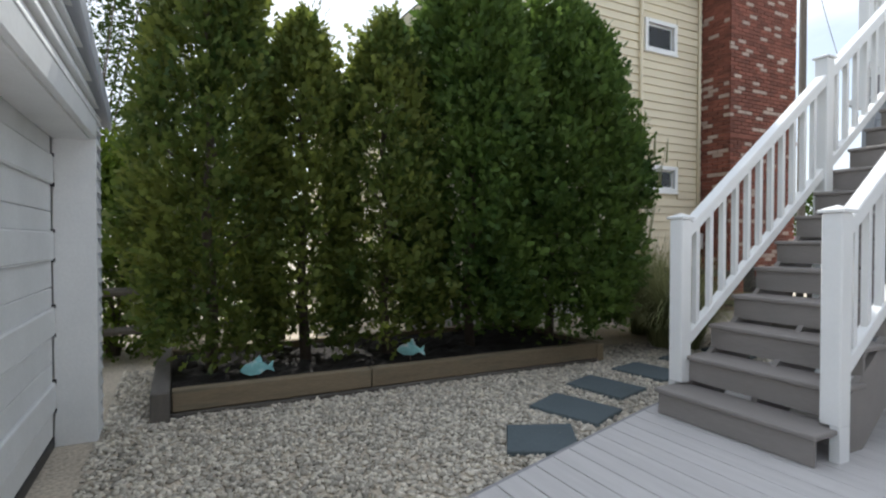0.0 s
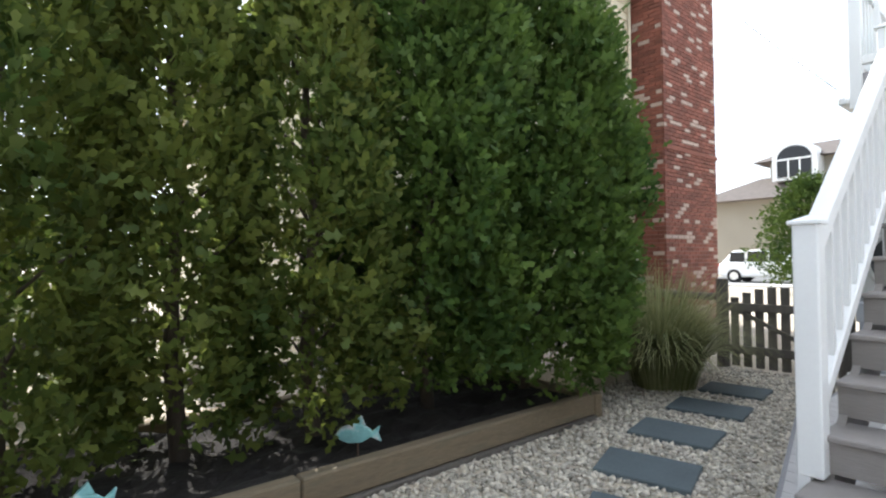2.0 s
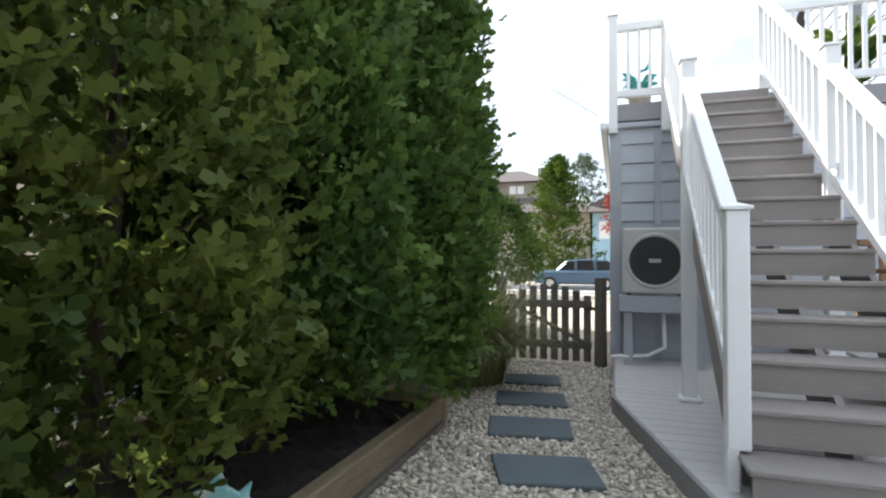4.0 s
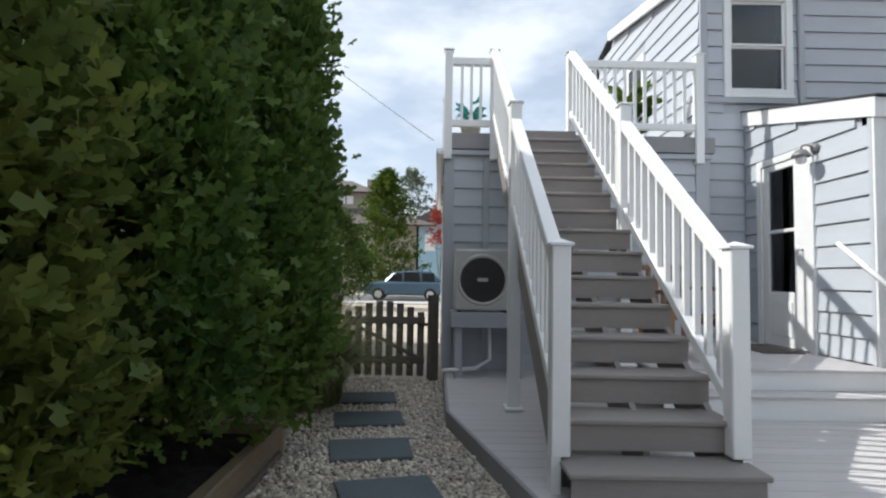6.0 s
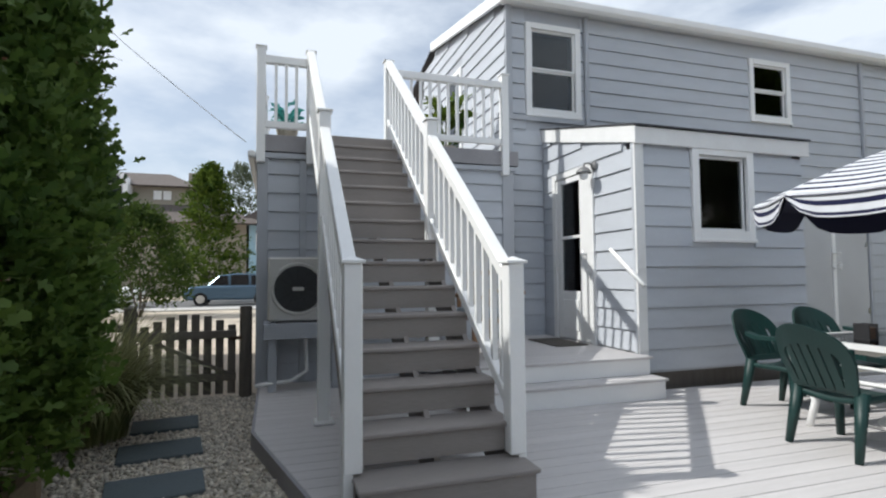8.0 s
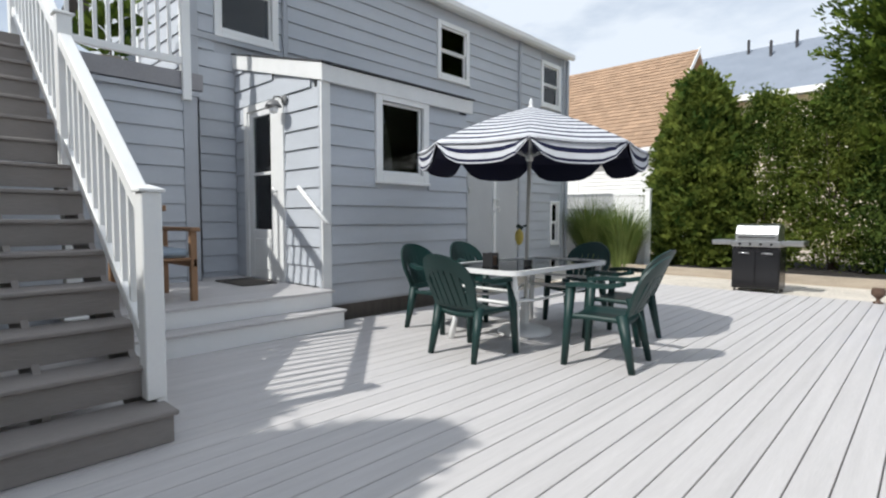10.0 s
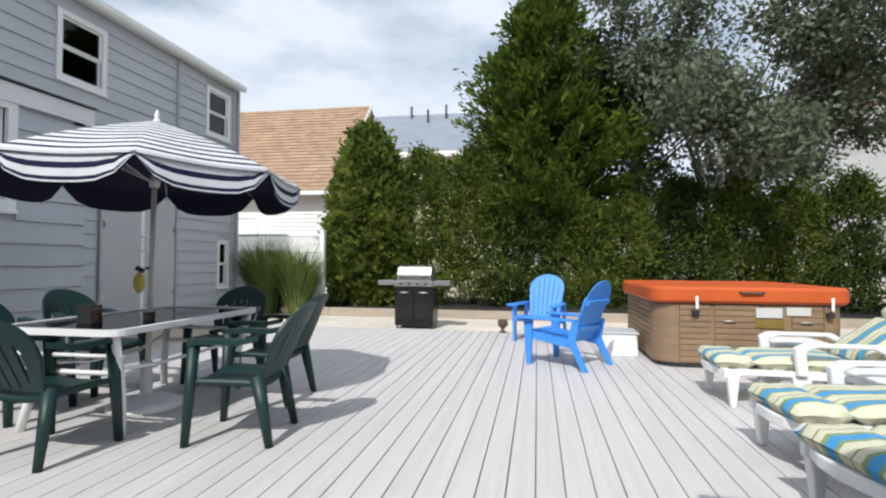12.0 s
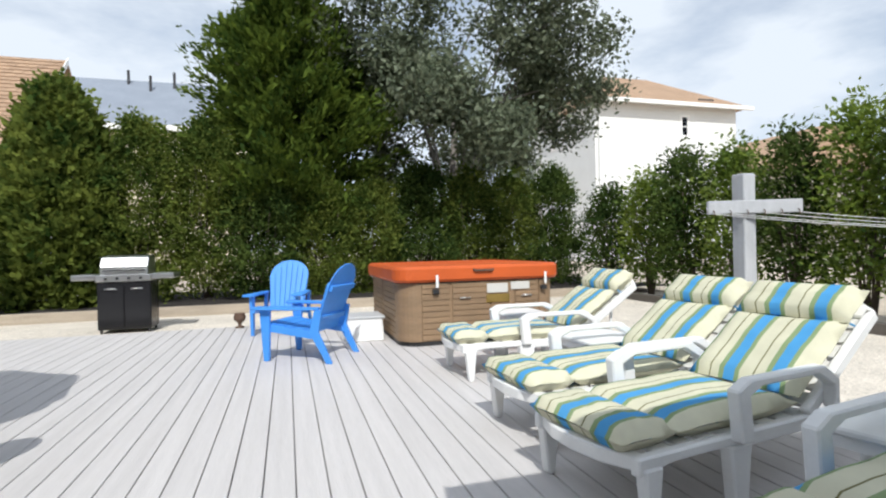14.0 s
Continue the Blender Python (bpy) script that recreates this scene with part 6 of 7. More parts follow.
def arborvitae(x, y, h, rx, ry, clusters, per, leaf, seed, label, low=0.0, z0=0.0, size=1.0, sharp=2.6, group="hedge of evergreens"):
    f = rng.random(clusters) ** 0.9 * (1 - low) + low
    a = rng.random(clusters) * 2 * np.pi
    prof = np.minimum(1, 0.72 + f * 1.4) * np.maximum(0.0, 1 - f ** sharp) ** 0.62
    w = wobble(a, f * h, seed, 0.22)
    depth = 1 - np.abs(rng.normal(0, 0.16, clusters))
    r = np.clip(prof * w * depth, 0.04, 1.3)
    c = np.stack([np.cos(a) * rx * r, np.sin(a) * ry * r, f * h], 1)
    outw = np.stack([np.cos(a), np.sin(a), 0.55 + 0.9 * f], 1)
    n = clusters * per
    ci = np.repeat(np.arange(clusters), per)
    pos = c[ci] + rng.normal(0, 0.055 * size, (n, 3)) * np.array([1, 1, 1.3])
    along = unit(outw[ci]) + rng.normal(0, 0.55, (n, 3)) + np.array([0, 0, -0.1])
    ln = rng.uniform(0.05, 0.125, n) * size
    limbs = []
    for k in range(16):
        q, b = 0.15 + 0.75 * k / 16, k * 2.4 + seed
        pr = min(1, 0.72 + q * 1.4) * max(0, 1 - q ** sharp) ** 0.62 * 0.75
        limbs.append(((0, 0, q * h * 0.9), (math.cos(b) * rx * pr, math.sin(b) * ry * pr, q * h * 0.9 + 0.35), 0.014))
    return tree("arborvitae", label, x, y, z0, h * 0.93, 0.055, "bark", limbs, pos, along, ln, ln * rng.uniform(0.55, 0.9, n), SPRAY, leaf, "foliage", "tree", group)


G1, G2 = "tall dark green evergreen with thin lower foliage", "dense dark green evergreen tapering to a rounded top"
arborvitae(0.30, 5.15, 4.2, 0.60, 0.66, 1350, 13, "arbor_dry", 1.0, G1, 0.05)
arborvitae(1.12, 5.20, 3.2, 0.50, 0.62, 800, 13, "arbor_dry", 2.3, G1, 0.06)
arborvitae(1.92, 5.10, 3.3, 0.58, 0.72, 950, 13, "arbor_dry", 3.7, G1, 0.07)
arborvitae(2.90, 5.10, 4.45, 0.76, 0.88, 2200, 13, "arbor", 5.1, G2, 0.08)
arborvitae(3.95, 5.02, 3.85, 0.93, 0.96, 3200, 13, "arbor", 6.4, G2, 0.06, sharp=4.0)

# bright shrub and an open tree beyond the garage corner
def shrub(name, label, x, y, z0, h, rx, ry, n, leaf, seed, size=0.06, low=0.05, ratio=0.55, bark="bark", stems=7, shell=0.55, clump=14, spread=0.13, category="shrub", group="", top=1.8, amount=0.25):
    k = max(1, n // clump)
    f = low + (1 - low) * rng.random(k) ** 0.85
    a = rng.random(k) * 2 * np.pi
    prof = np.minimum(1, 0.55 + f * 1.6) * np.maximum(0, 1 - f ** top) ** 0.5
    r = prof * wobble(a, f * h, seed, amount) * (shell + (1 - shell) * rng.random(k))
    c = np.stack([np.cos(a) * rx * r, np.sin(a) * ry * r, f * h], 1)
    ci = np.repeat(np.arange(k), clump)
    m = len(ci)
    pos = c[ci] + rng.normal(0, spread, (m, 3))
    pos[:, 2] = np.maximum(pos[:, 2], 0.02)
    along = unit(np.stack([np.cos(a[ci]), np.sin(a[ci]), np.full(m, 0.5)], 1)) + rng.normal(0, 0.8, (m, 3))
    ln = rng.uniform(0.7, 1.3, m) * size
    limbs = []
    for i in range(stems):
        b = i * 2.4 + seed
        limbs.append(((0.05 * math.cos(b), 0.05 * math.sin(b), 0.0), (rx * 0.55 * math.cos(b), ry * 0.55 * math.sin(b), h * 0.75), 0.02))
    return tree(name, label, x, y, z0, h * 0.8, 0.035, bark, limbs, pos, along, ln, ln * ratio, SMALL, leaf, "foliage", category, group)


shrub("shrub", "bright yellow-green leafy shrub behind the fence", -0.6, 6.95, GZ, 2.2, 0.8, 0.6, 12000, "bright", 0.4, 0.095)
shrub("shrub", "bright yellow-green leafy shrub behind the fence", 0.35, 8.0, GZ, 1.7, 0.8, 0.8, 6000, "bright", 1.4, 0.09)
shrub("tree", "tall dark-leaved tree beyond the fence", 0.25, 9.4, GZ, 7.4, 1.5, 1.5, 12000, "shrub", 4.2, 0.09, low=0.30, category="tree", shell=0.2, stems=12)
shrub("tree", "open dark-leaved tree behind the garage", -1.2, 8.6, GZ, 6.8, 1.6, 1.5, 11000, "shrub", 2.2, 0.07, low=0.30, category="tree", shell=0.2, stems=12)

# rear hedge
arborvitae(4.55, -11.75, 4.75, 1.10, 1.0, 1900, 12, "shrub_light", 1.9, "rounded green evergreen in the rear hedge", 0.02, GZ, 2.0, 2.6, "rear hedge")
HEDGE = "leafy green hedge shrub along the rear boundary"
for i, (x, y, h, rx, n) in enumerate(((3.1, -11.9, 4.2, 1.15, 13000), (1.7, -12.0, 4.25, 1.15, 13000), (0.5, -11.9, 3.3, 1.0, 10000), (-0.9, -12.0, 2.9, 1.0, 10000), (-2.2, -12.0, 2.9, 1.0, 10000),
                                      (-3.5, -12.1, 3.3, 1.05, 10500), (-4.8, -12.1, 3.3, 1.0, 10000), (-6.1, -12.2, 3.2, 1.0, 10000), (-7.3, -12.0, 3.3, 0.95, 9500))):
    shrub("hedge_shrub", HEDGE, x, y, GZ, h, rx, 0.85, int(n * 1.6), ("shrub_light", "shrub")[i % 3 == 2], i * 1.3, 0.095, group="rear hedge", top=2.6, shell=0.35, amount=0.55, clump=44, spread=0.12)

# side hedge, thinner and lighter
SIDE = "thin yellow-green boundary shrub with bare stems"
for i, (x, y, h, rx, n, lf) in enumerate(((-8.1, -10.4, 3.0, 0.75, 3600, "shrub"), (-8.2, -9.0, 3.2, 0.75, 3600, "bright"), (-8.1, -7.7, 3.5, 0.8, 4600, "shrub"), (-8.2, -6.5, 3.4, 0.75, 3600, "bright"),
                                          (-8.1, -5.3, 3.4, 0.7, 3300, "shrub"), (-8.2, -4.2, 3.6, 0.75, 3900, "bright"), (-8.1, -3.1, 3.8, 0.85, 5200, "shrub"), (-8.2, -1.9, 3.5, 0.8, 4200, "shrub"), (-8.2, -0.6, 3.4, 0.8, 4000, "shrub"))):
    shrub("side_shrub", SIDE, x, y, GZ, h * 0.86, rx * 0.9, 0.6, int(n * 1.6), lf, i * 1.7 + 0.3, 0.10, low=0.16, group="side hedge", top=3.2, shell=0.3, stems=11, clump=20, spread=0.15)

# red cedar
def cedar(x, y, h, r, boughs, per, seed):
    f = rng.random(boughs) ** 0.8
    a = rng.random(boughs) * 2 * np.pi
    reach = r * np.minimum(1, 0.62 + 1.3 * f) * (1 - f) ** 0.72 * wobble(a, f * h, seed, 0.34) * rng.uniform(0.62, 1.08, boughs) + 0.15
    base = 1.5 + f * (h - 1.7)
    pos, al = [], []
    limbs = []
    for i in range(boughs):
        s = rng.random(per) ** 0.55
        d = np.array([math.cos(a[i]), math.sin(a[i])])
        rise = 0.35 * reach[i] * s ** 1.5
        p = np.stack([d[0] * reach[i] * s, d[1] * reach[i] * s, base[i] + rise], 1) + rng.normal(0, 1, (per, 3)) * (0.05 + 0.10 * s[:, None]) * np.array([1, 1, 0.8])
        pos.append(p)
        al.append(np.stack([np.full(per, d[0]), np.full(per, d[1]), np.full(per, 0.7)], 1) + rng.normal(0, 0.5, (per, 3)))
        if i % 6 == 0:
            limbs.append(((0, 0, base[i]), (d[0] * reach[i] * 0.8, d[1] * reach[i] * 0.8, base[i] + 0.25 * reach[i]), 0.03))
    pos, al = np.concatenate(pos), np.concatenate(al)
    n = len(pos)
    ln = rng.uniform(0.14, 0.32, n)
    tree("red_cedar", "tall dark green conical cedar with shaggy boughs", x, y, GZ, h * 0.97, 0.16, "bark", limbs, pos, al, ln, ln * 0.45, TUFT, "cedar_leaf", "crown", "tree")


cedar(-0.2, -13.2, 8.8, 3.25, 540, 100, 2.0)

# silvery tree
def open_tree(x, y, h, r, n, seed):
    limbs, tips = [], []
    for i in range(7):
        a = i * 0.9 + seed
        b = (math.cos(a) * r * 0.28, math.sin(a) * r * 0.28, h * (0.42 + 0.03 * i))
        limbs.append(((0.1 * math.cos(a), 0.1 * math.sin(a), h * 0.12 + 0.05 * i), b, 0.075))
        for j in range(7):
            a2 = a + (j - 3) * 0.42
            q = (0.50 + 0.5 * ((j * 37 + i * 17) % 10) / 10)
            c = (math.cos(a2) * r * q, math.sin(a2) * r * q, h * (0.31 + 0.66 * (((j * 53 + i * 29) % 11) / 11) * (1.15 - 0.55 * q)))
            limbs.append((b, c, 0.03))
            for s in (0.55, 0.8, 1.0):
                tips.append(tuple(b[m] + (c[m] - b[m]) * s for m in range(3)))
    tips = np.array(tips)
    k = n // 26
    ctr = tips[rng.integers(0, len(tips), k)] + rng.normal(0, 0.30, (k, 3))
    ci = np.repeat(np.arange(k), 26)
    pos = ctr[ci] + rng.normal(0, 0.20, (len(ci), 3))
    ln = rng.uniform(0.11, 0.19, len(ci))
    tree("silvery_tree", "open grey-green tree with small silvery leaves", x, y, GZ, h * 0.6, 0.15, "pale_bark", limbs, pos, rng.normal(0, 1, (len(ci), 3)), ln, ln * 0.62, SMALL, "silver", "crown", "tree")


open_tree(-4.9, -13.6, 11.0, 4.9, 64000, 0.7)


# ornamental grasses
def grass_clump(name, label, x, y, h, r, n, leaf, droop, seed, width=0.012):
    t = thing(name, pose(x, y, GZ), label, "grass")
    a = rng.random(n) * 2 * np.pi
    L = h * rng.uniform(0.65, 1.15, n)
    lean = rng.uniform(0.0, 1.0, n) ** 0.6 * droop
    root = np.stack([np.cos(a) * r * 0.25 * rng.random(n), np.sin(a) * r * 0.25 * rng.random(n), np.zeros(n)], 1)
    segs = 6
    s = np.linspace(0, 1, segs + 1)
    ang = lean[:, None] * (0.15 + 1.35 * s[None, :] ** 1.3)
    step = L[:, None] / segs
    rad = np.cumsum(np.concatenate([np.zeros((n, 1)), np.sin(ang[:, :-1]) * step], 1), 1)
    up = np.cumsum(np.concatenate([np.zeros((n, 1)), np.cos(ang[:, :-1]) * step], 1), 1)
    d = np.stack([np.cos(a), np.sin(a), np.zeros(n)], 1)
    mid = root[:, None] + d[:, None] * rad[:, :, None] + np.array([0, 0, 1.0]) * np.maximum(up, 0.03)[:, :, None]
    sd = np.stack([-np.sin(a), np.cos(a), np.zeros(n)], 1)
    w = width * (1 - s ** 2 * 0.9)
    left = mid + sd[:, None] * w[None, :, None]
    right = mid - sd[:, None] * w[None, :, None]
    co = np.stack([left, right], 2).reshape(n, -1, 3)
    per = (segs + 1) * 2
    quad = np.array([[2 * i, 2 * i + 1, 2 * i + 3, 2 * i + 2] for i in range(segs)])
    idx = (np.arange(n)[:, None, None] * per + quad[None]).reshape(-1)
    me = bpy.data.meshes.new(name)
    me.vertices.add(n * per)
    me.vertices.foreach_set("co", co.astype(np.float32).ravel())
    me.loops.add(len(idx))
    me.loops.foreach_set("vertex_index", idx.astype(np.int32))
    me.polygons.add(len(idx) // 4)
    me.polygons.foreach_set("loop_start", np.arange(0, len(idx), 4, dtype=np.int32))
    me.update(calc_edges=True)
    part_of("blade_mass", me, M[leaf], t)["kind"] = "stuff"
    return t


grass_clump("grass_clump", "tall green ornamental grass by the house corner", 6.5, -9.9, 1.75, 1.3, 1300, "grass", 1.05, 1, 0.013)
grass_clump("grass_clump", "tall green ornamental grass by the house corner", 5.7, -9.9, 1.6, 1.2, 1000, "grass", 1.1, 2, 0.012)
grass_clump("grass_clump", "arching fine green and straw ornamental grass", 5.42, 4.52, 1.15, 1.3, 2300, "dry_grass", 1.9, 3, 0.007)
grass_clump("grass_clump", "arching fine green and straw ornamental grass", 5.75, 5.25, 1.3, 1.0, 900, "dry_grass", 1.6, 4, 0.007)
reeds = thing("reed_stalks", pose(6.1, 5.7, GZ), "tall thin dry reed stalks with feathery tips", "reeds")
for i in range(16):
    a, l = i * 2.4, 2.3 + 0.9 * ((i * 7) % 10) / 10
    q = 0.16 + 0.32 * ((i * 3) % 7) / 7
    bm = pipe(bmesh.new(), [(0.1 * math.cos(a), 0.1 * math.sin(a), 0), (q * 0.4 * math.cos(a), q * 0.4 * math.sin(a), l * 0.5), (q * math.cos(a), q * math.sin(a), l)], 0.008, 5, 0.003)
    rod(bm, (q * math.cos(a), q * math.sin(a), l - 0.28), (q * 1.05 * math.cos(a), q * 1.05 * math.sin(a), l + 0.05), 0.014, 0.003, 6)
    part("stalk", bm, M["dry_grass"], reeds)


# potted plants on the roof terrace
def potted(label, x, y, h, r, n, leaf, size, seed):
    p = thing("potted_plant", pose(x, y, 2.94), label, "plant")
    part("pot", lathe(bmesh.new(), [(0.09, 0), (0.13, 0.16), (0.14, 0.20), (0.12, 0.20), (0.10, 0.15), (0.001, 0.15)], 16), M["stucco"], p, smooth=True)
    a = rng.random(n) * 2 * np.pi
    q = rng.random(n)
    pos = np.stack([np.cos(a) * r * 0.45 * q, np.sin(a) * r * 0.45 * q, 0.18 + (h - 0.18) * rng.random(n)], 1)
    al = np.stack([np.cos(a), np.sin(a), rng.uniform(-0.2, 1.0, n)], 1)
    ln = rng.uniform(0.6, 1.2, n) * size
    part_of("foliage", leaf_mesh("foliage", pos, al, ln, ln * 0.4, OVAL, 0.3), M[leaf], p)
    part("stem", rod(bmesh.new(), (0, 0, 0.14), (0, 0, h * 0.8), 0.012), M["bark"], p)


potted("teal-leaved potted plant on the terrace", 7.25, 2.88, 0.52, 0.26, 60, "teal_leaf", 0.16, 1)
potted("dark broad-leaved potted plant on the terrace", 7.55, 0.62, 0.92, 0.42, 70, "cedar_leaf", 0.30, 2)

# ---- white lattice fence at the house corner ----
vf = thing("vinyl_fence", pose(0, -10.45, GZ), "white vinyl fence with a lattice top", "fence")
for x in (5.30, 7.72):
    p = part("post", block(x - 0.06, x + 0.06, -0.06, 0.06, 0, 2.02, 0.006), M["vinyl"], vf)
    part("post_cap", block(x - 0.075, x + 0.075, -0.075, 0.075, 2.02, 2.06, 0.008), M["vinyl"], p)
for a, b in ((5.36, 7.66),):
    k = int((b - a) / 0.15)
    for i in range(k):
        w = (b - a) / k
        part("board", block(a + i * w + 0.003, a + (i + 1) * w - 0.003, -0.012, 0.012, 0.08, 1.52), M["vinyl"], vf)
    for z in (0.05, 1.50, 1.90):
        part("rail", block(a, b, -0.03, 0.03, z, z + 0.07, 0.004), M["vinyl"], vf)
    n = int((b - a) / 0.09)
    for i in range(-4, n):
        for s in (1, -1):
            u0, u1 = a + i * 0.09, a + i * 0.09 + 0.33
            z0, z1 = (1.57, 1.90) if s > 0 else (1.90, 1.57)
            lo, hi = max(u0, a), min(u1, b)
            if hi - lo < 0.05:
                continue
            za, zb = z0 + (z1 - z0) * (lo - u0) / 0.33, z0 + (z1 - z0) * (hi - u0) / 0.33
            part("lattice_slat", drawn([(lo, za - 0.018), (hi, zb - 0.018), (hi, zb + 0.018), (lo, za + 0.018)], "y", -0.008 * s - 0.004, -0.008 * s + 0.004), M["vinyl"], vf)


# ---- houses behind the rear hedge ----
def shingles(parent, a, b, up, rows, per, material, jitter=0.02):
    """Courses of shingles on a slope: a, b the eave's ends; up the way to the ridge."""
    a, b, up = Vector(a), Vector(b), Vector(up)
    n = (b - a).cross(up).normalized()
    if n.z < 0:
        n = -n
    verts, faces = [], []
    for r in range(rows):
        s0, s1 = r / rows, min(1.0, (r + 1.25) / rows)
        for k in range(per + 1):
            off = 0.5 if r % 2 else 0.0
            u0, u1 = max(0.0, (k - off) / per), min(1.0, (k + 1 - off) / per - 0.04 / per)
            if u1 <= u0:
                continue
            lift0, lift1 = 0.035 + 0.012 * random.random(), 0.006
            i = len(verts)
            verts += [a.lerp(b, u0) + up * s0 + n * lift0, a.lerp(b, u1) + up * s0 + n * lift0, a.lerp(b, u1) + up * s1 + n * lift1, a.lerp(b, u0) + up * s1 + n * lift1,
                      a.lerp(b, u0) + up * s0, a.lerp(b, u1) + up * s0]
            faces += [(i, i + 1, i + 2, i + 3), (i + 4, i + 5, i + 1, i)]
    me = bpy.data.meshes.new("shingles")
    me.from_pydata([tuple(v) for v in verts], [], faces)
    ob = part_of("shingles", me, material, parent)
    ob["kind"] = "stuff"
    return ob


tan = thing("tan_roofed_house", None, "low house with a tan shingle roof and white siding", "house")
tw = part("wall", wall_mesh("y", -18.3, 0.2, 8.3, 24, GZ, 4.2), M["white_siding"], tan)
siding(tw, M["white_siding"], "y", -18.1, 1, 8.3, 13.5, 0.0, 4.1, 0.16)
ew = part("wall", wall_mesh("x", 8.3, 0.2, -26.2, -18.3, GZ, 4.2), M["white_siding"], tan)
bm = bmesh.new()
prism(bm, [(-18.1, 4.2), (-22.2, 8.5), (-26.3, 4.2)], "x", 8.3, 8.5)
part("gable", bm, M["white_siding"], tan)
bm = bmesh.new()
prism(bm, [(-17.6, 3.95), (-22.2, 8.62), (-26.8, 3.95), (-26.8, 3.8), (-22.2, 8.45), (-17.6, 3.8)], "x", 7.9, 24)
part("roof", bm, M["tan_shingle"], tan, "tan shingle roof")
shingles(tan, (7.9, -17.6, 3.95), (24, -17.6, 3.95), (0, -4.6, 4.67), 26, 50, M["tan_shingle"])
part("gutter", block(7.9, 24, -17.6, -17.48, 3.76, 3.92, 0.02), M["vinyl"], tan, "white gutter")
bm = bmesh.new()
prism(bm, [(-17.55, 3.75), (-22.2, 8.45), (-22.2, 8.70), (-17.45, 3.95)], "x", 7.86, 7.9)
part("rake_board", bm, M["vinyl"], tan)
window(tan, "y", -18.1, 1, 11.4, 12.6, 1.6, 3.0, name="window")

greyh = thing("grey_roofed_house", None, "cream house with a blue-grey roof and vent pipes", "house")
part("wall", wall_mesh("y", -30.2, 0.2, 2.0, 26, GZ, 8.0), M["yellow"], greyh)
bm = bmesh.new()
prism(bm, [(-29.4, 7.85), (-35.5, 11.9), (-42, 7.85), (-42, 7.6), (-29.4, 7.6)], "x", 1.6, 26.4)
part("roof", bm, M["grey_shingle"], greyh, "blue-grey shingle roof")
part("gutter", block(1.6, 26.4, -29.4, -29.25, 7.55, 7.85), M["vinyl"], greyh)
for x, z, h in ((7.6, 10.9, 1.3), (10.6, 9.3, 0.9), (9.0, 11.5, 1.2), (6.4, 11.3, 1.4)):
    part("vent_pipe", rod(bmesh.new(), (x, -29.4 - (z - 7.85) / 0.664, z - 0.1), (x, -29.4 - (z - 7.85) / 0.664, z + h * 0.7), 0.08), M["dark_roof"], greyh)

whiteh = thing("white_house", None, "two-storey white house with a tan hipped roof", "house")
wn1 = window(whiteh, "y", -30, 1, -28.2, -27.4, 8.6, 10.3, casing=0.15)
wn2 = window(whiteh, "x", -20.5, 1, -36.5, -35, 8.6, 10.2, casing=0.15)
ww = part("wall", wall_mesh("y", -30.2, 0.2, -32.4, -20.7, GZ, 10.9, (wn1,)), M["white_siding"], whiteh)
siding(ww, M["white_siding"], "y", -30, 1, -32.4, -20.7, 4.0, 10.8, 0.22, [(-28.7, -27.0, 9.0, 10.4)])
part("wall", wall_mesh("x", -20.7, 0.2, -40, -30.2, GZ, 10.9, (wn2,)), M["white_siding"], whiteh)
part("wall", wall_mesh("x", -32.4, 0.2, -40, -30.2, GZ, 10.9), M["white_siding"], whiteh)
bm = bmesh.new()
v = [bm.verts.new(p) for p in ((-33.2, -29.3, 10.95), (-20.0, -29.3, 10.95), (-20.0, -41, 10.95), (-33.2, -41, 10.95), (-28.5, -35, 14.4), (-24.5, -35, 14.4))]
for q in ((0, 1, 5, 4), (1, 2, 5), (2, 3, 4, 5), (3, 0, 4), (0, 3, 2, 1)):
    bm.faces.new([v[i] for i in q])
bmesh.ops.recalc_face_normals(bm, faces=bm.faces[:])
part("roof", bm, M["tan_shingle"], whiteh, "tan hipped roof")
part("gutter", block(-33.2, -20.0, -29.3, -29.1, 10.7, 10.98, 0.03), M["vinyl"], whiteh)
part("skylight", block(-30.6, -29.3, -31.0, -30.2, 11.45, 11.62), M["dark_roof"], whiteh)
tan2 = thing("distant_house", None, "distant house with a tan roof behind shrubs", "house")
part("wall", block(-62, -46, -52, -40, GZ, 8.5), M["stucco"], tan2)
bm = bmesh.new()
prism(bm, [(-63, 8.4), (-54, 13.0), (-45, 8.4)], "y", -53, -39)
part("roof", bm, M["tan_shingle"], tan2)

# ---- across the street ----
arch = thing("dormer_house", None, "beige house with brown roofs and an arched dormer window", "house")
part("wall", block(45, 58, 5, 21, GZ, 5.6), M["stucco"], arch)
bm = bmesh.new()
v = [bm.verts.new(p) for p in ((43.6, 3.5, 5.5), (43.6, 22.5, 5.5), (59, 22.5, 5.5), (59, 3.5, 5.5), (47, 8.5, 7.4), (47, 18, 7.4), (55, 18, 7.4), (55, 8.5, 7.4))]
for q in ((0, 1, 5, 4), (1, 2, 6, 5), (2, 3, 7, 6), (3, 0, 4, 7), (4, 5, 6, 7), (0, 3, 2, 1)):
    bm.faces.new([v[i] for i in q])
bmesh.ops.recalc_face_normals(bm, faces=bm.faces[:])
part("lower_roof", bm, M["brown_roof"], arch)
part("upper_storey", block(46.5, 55, 9.5, 17.2, 6.5, 8.6), M["stucco"], arch)
bm = bmesh.new()
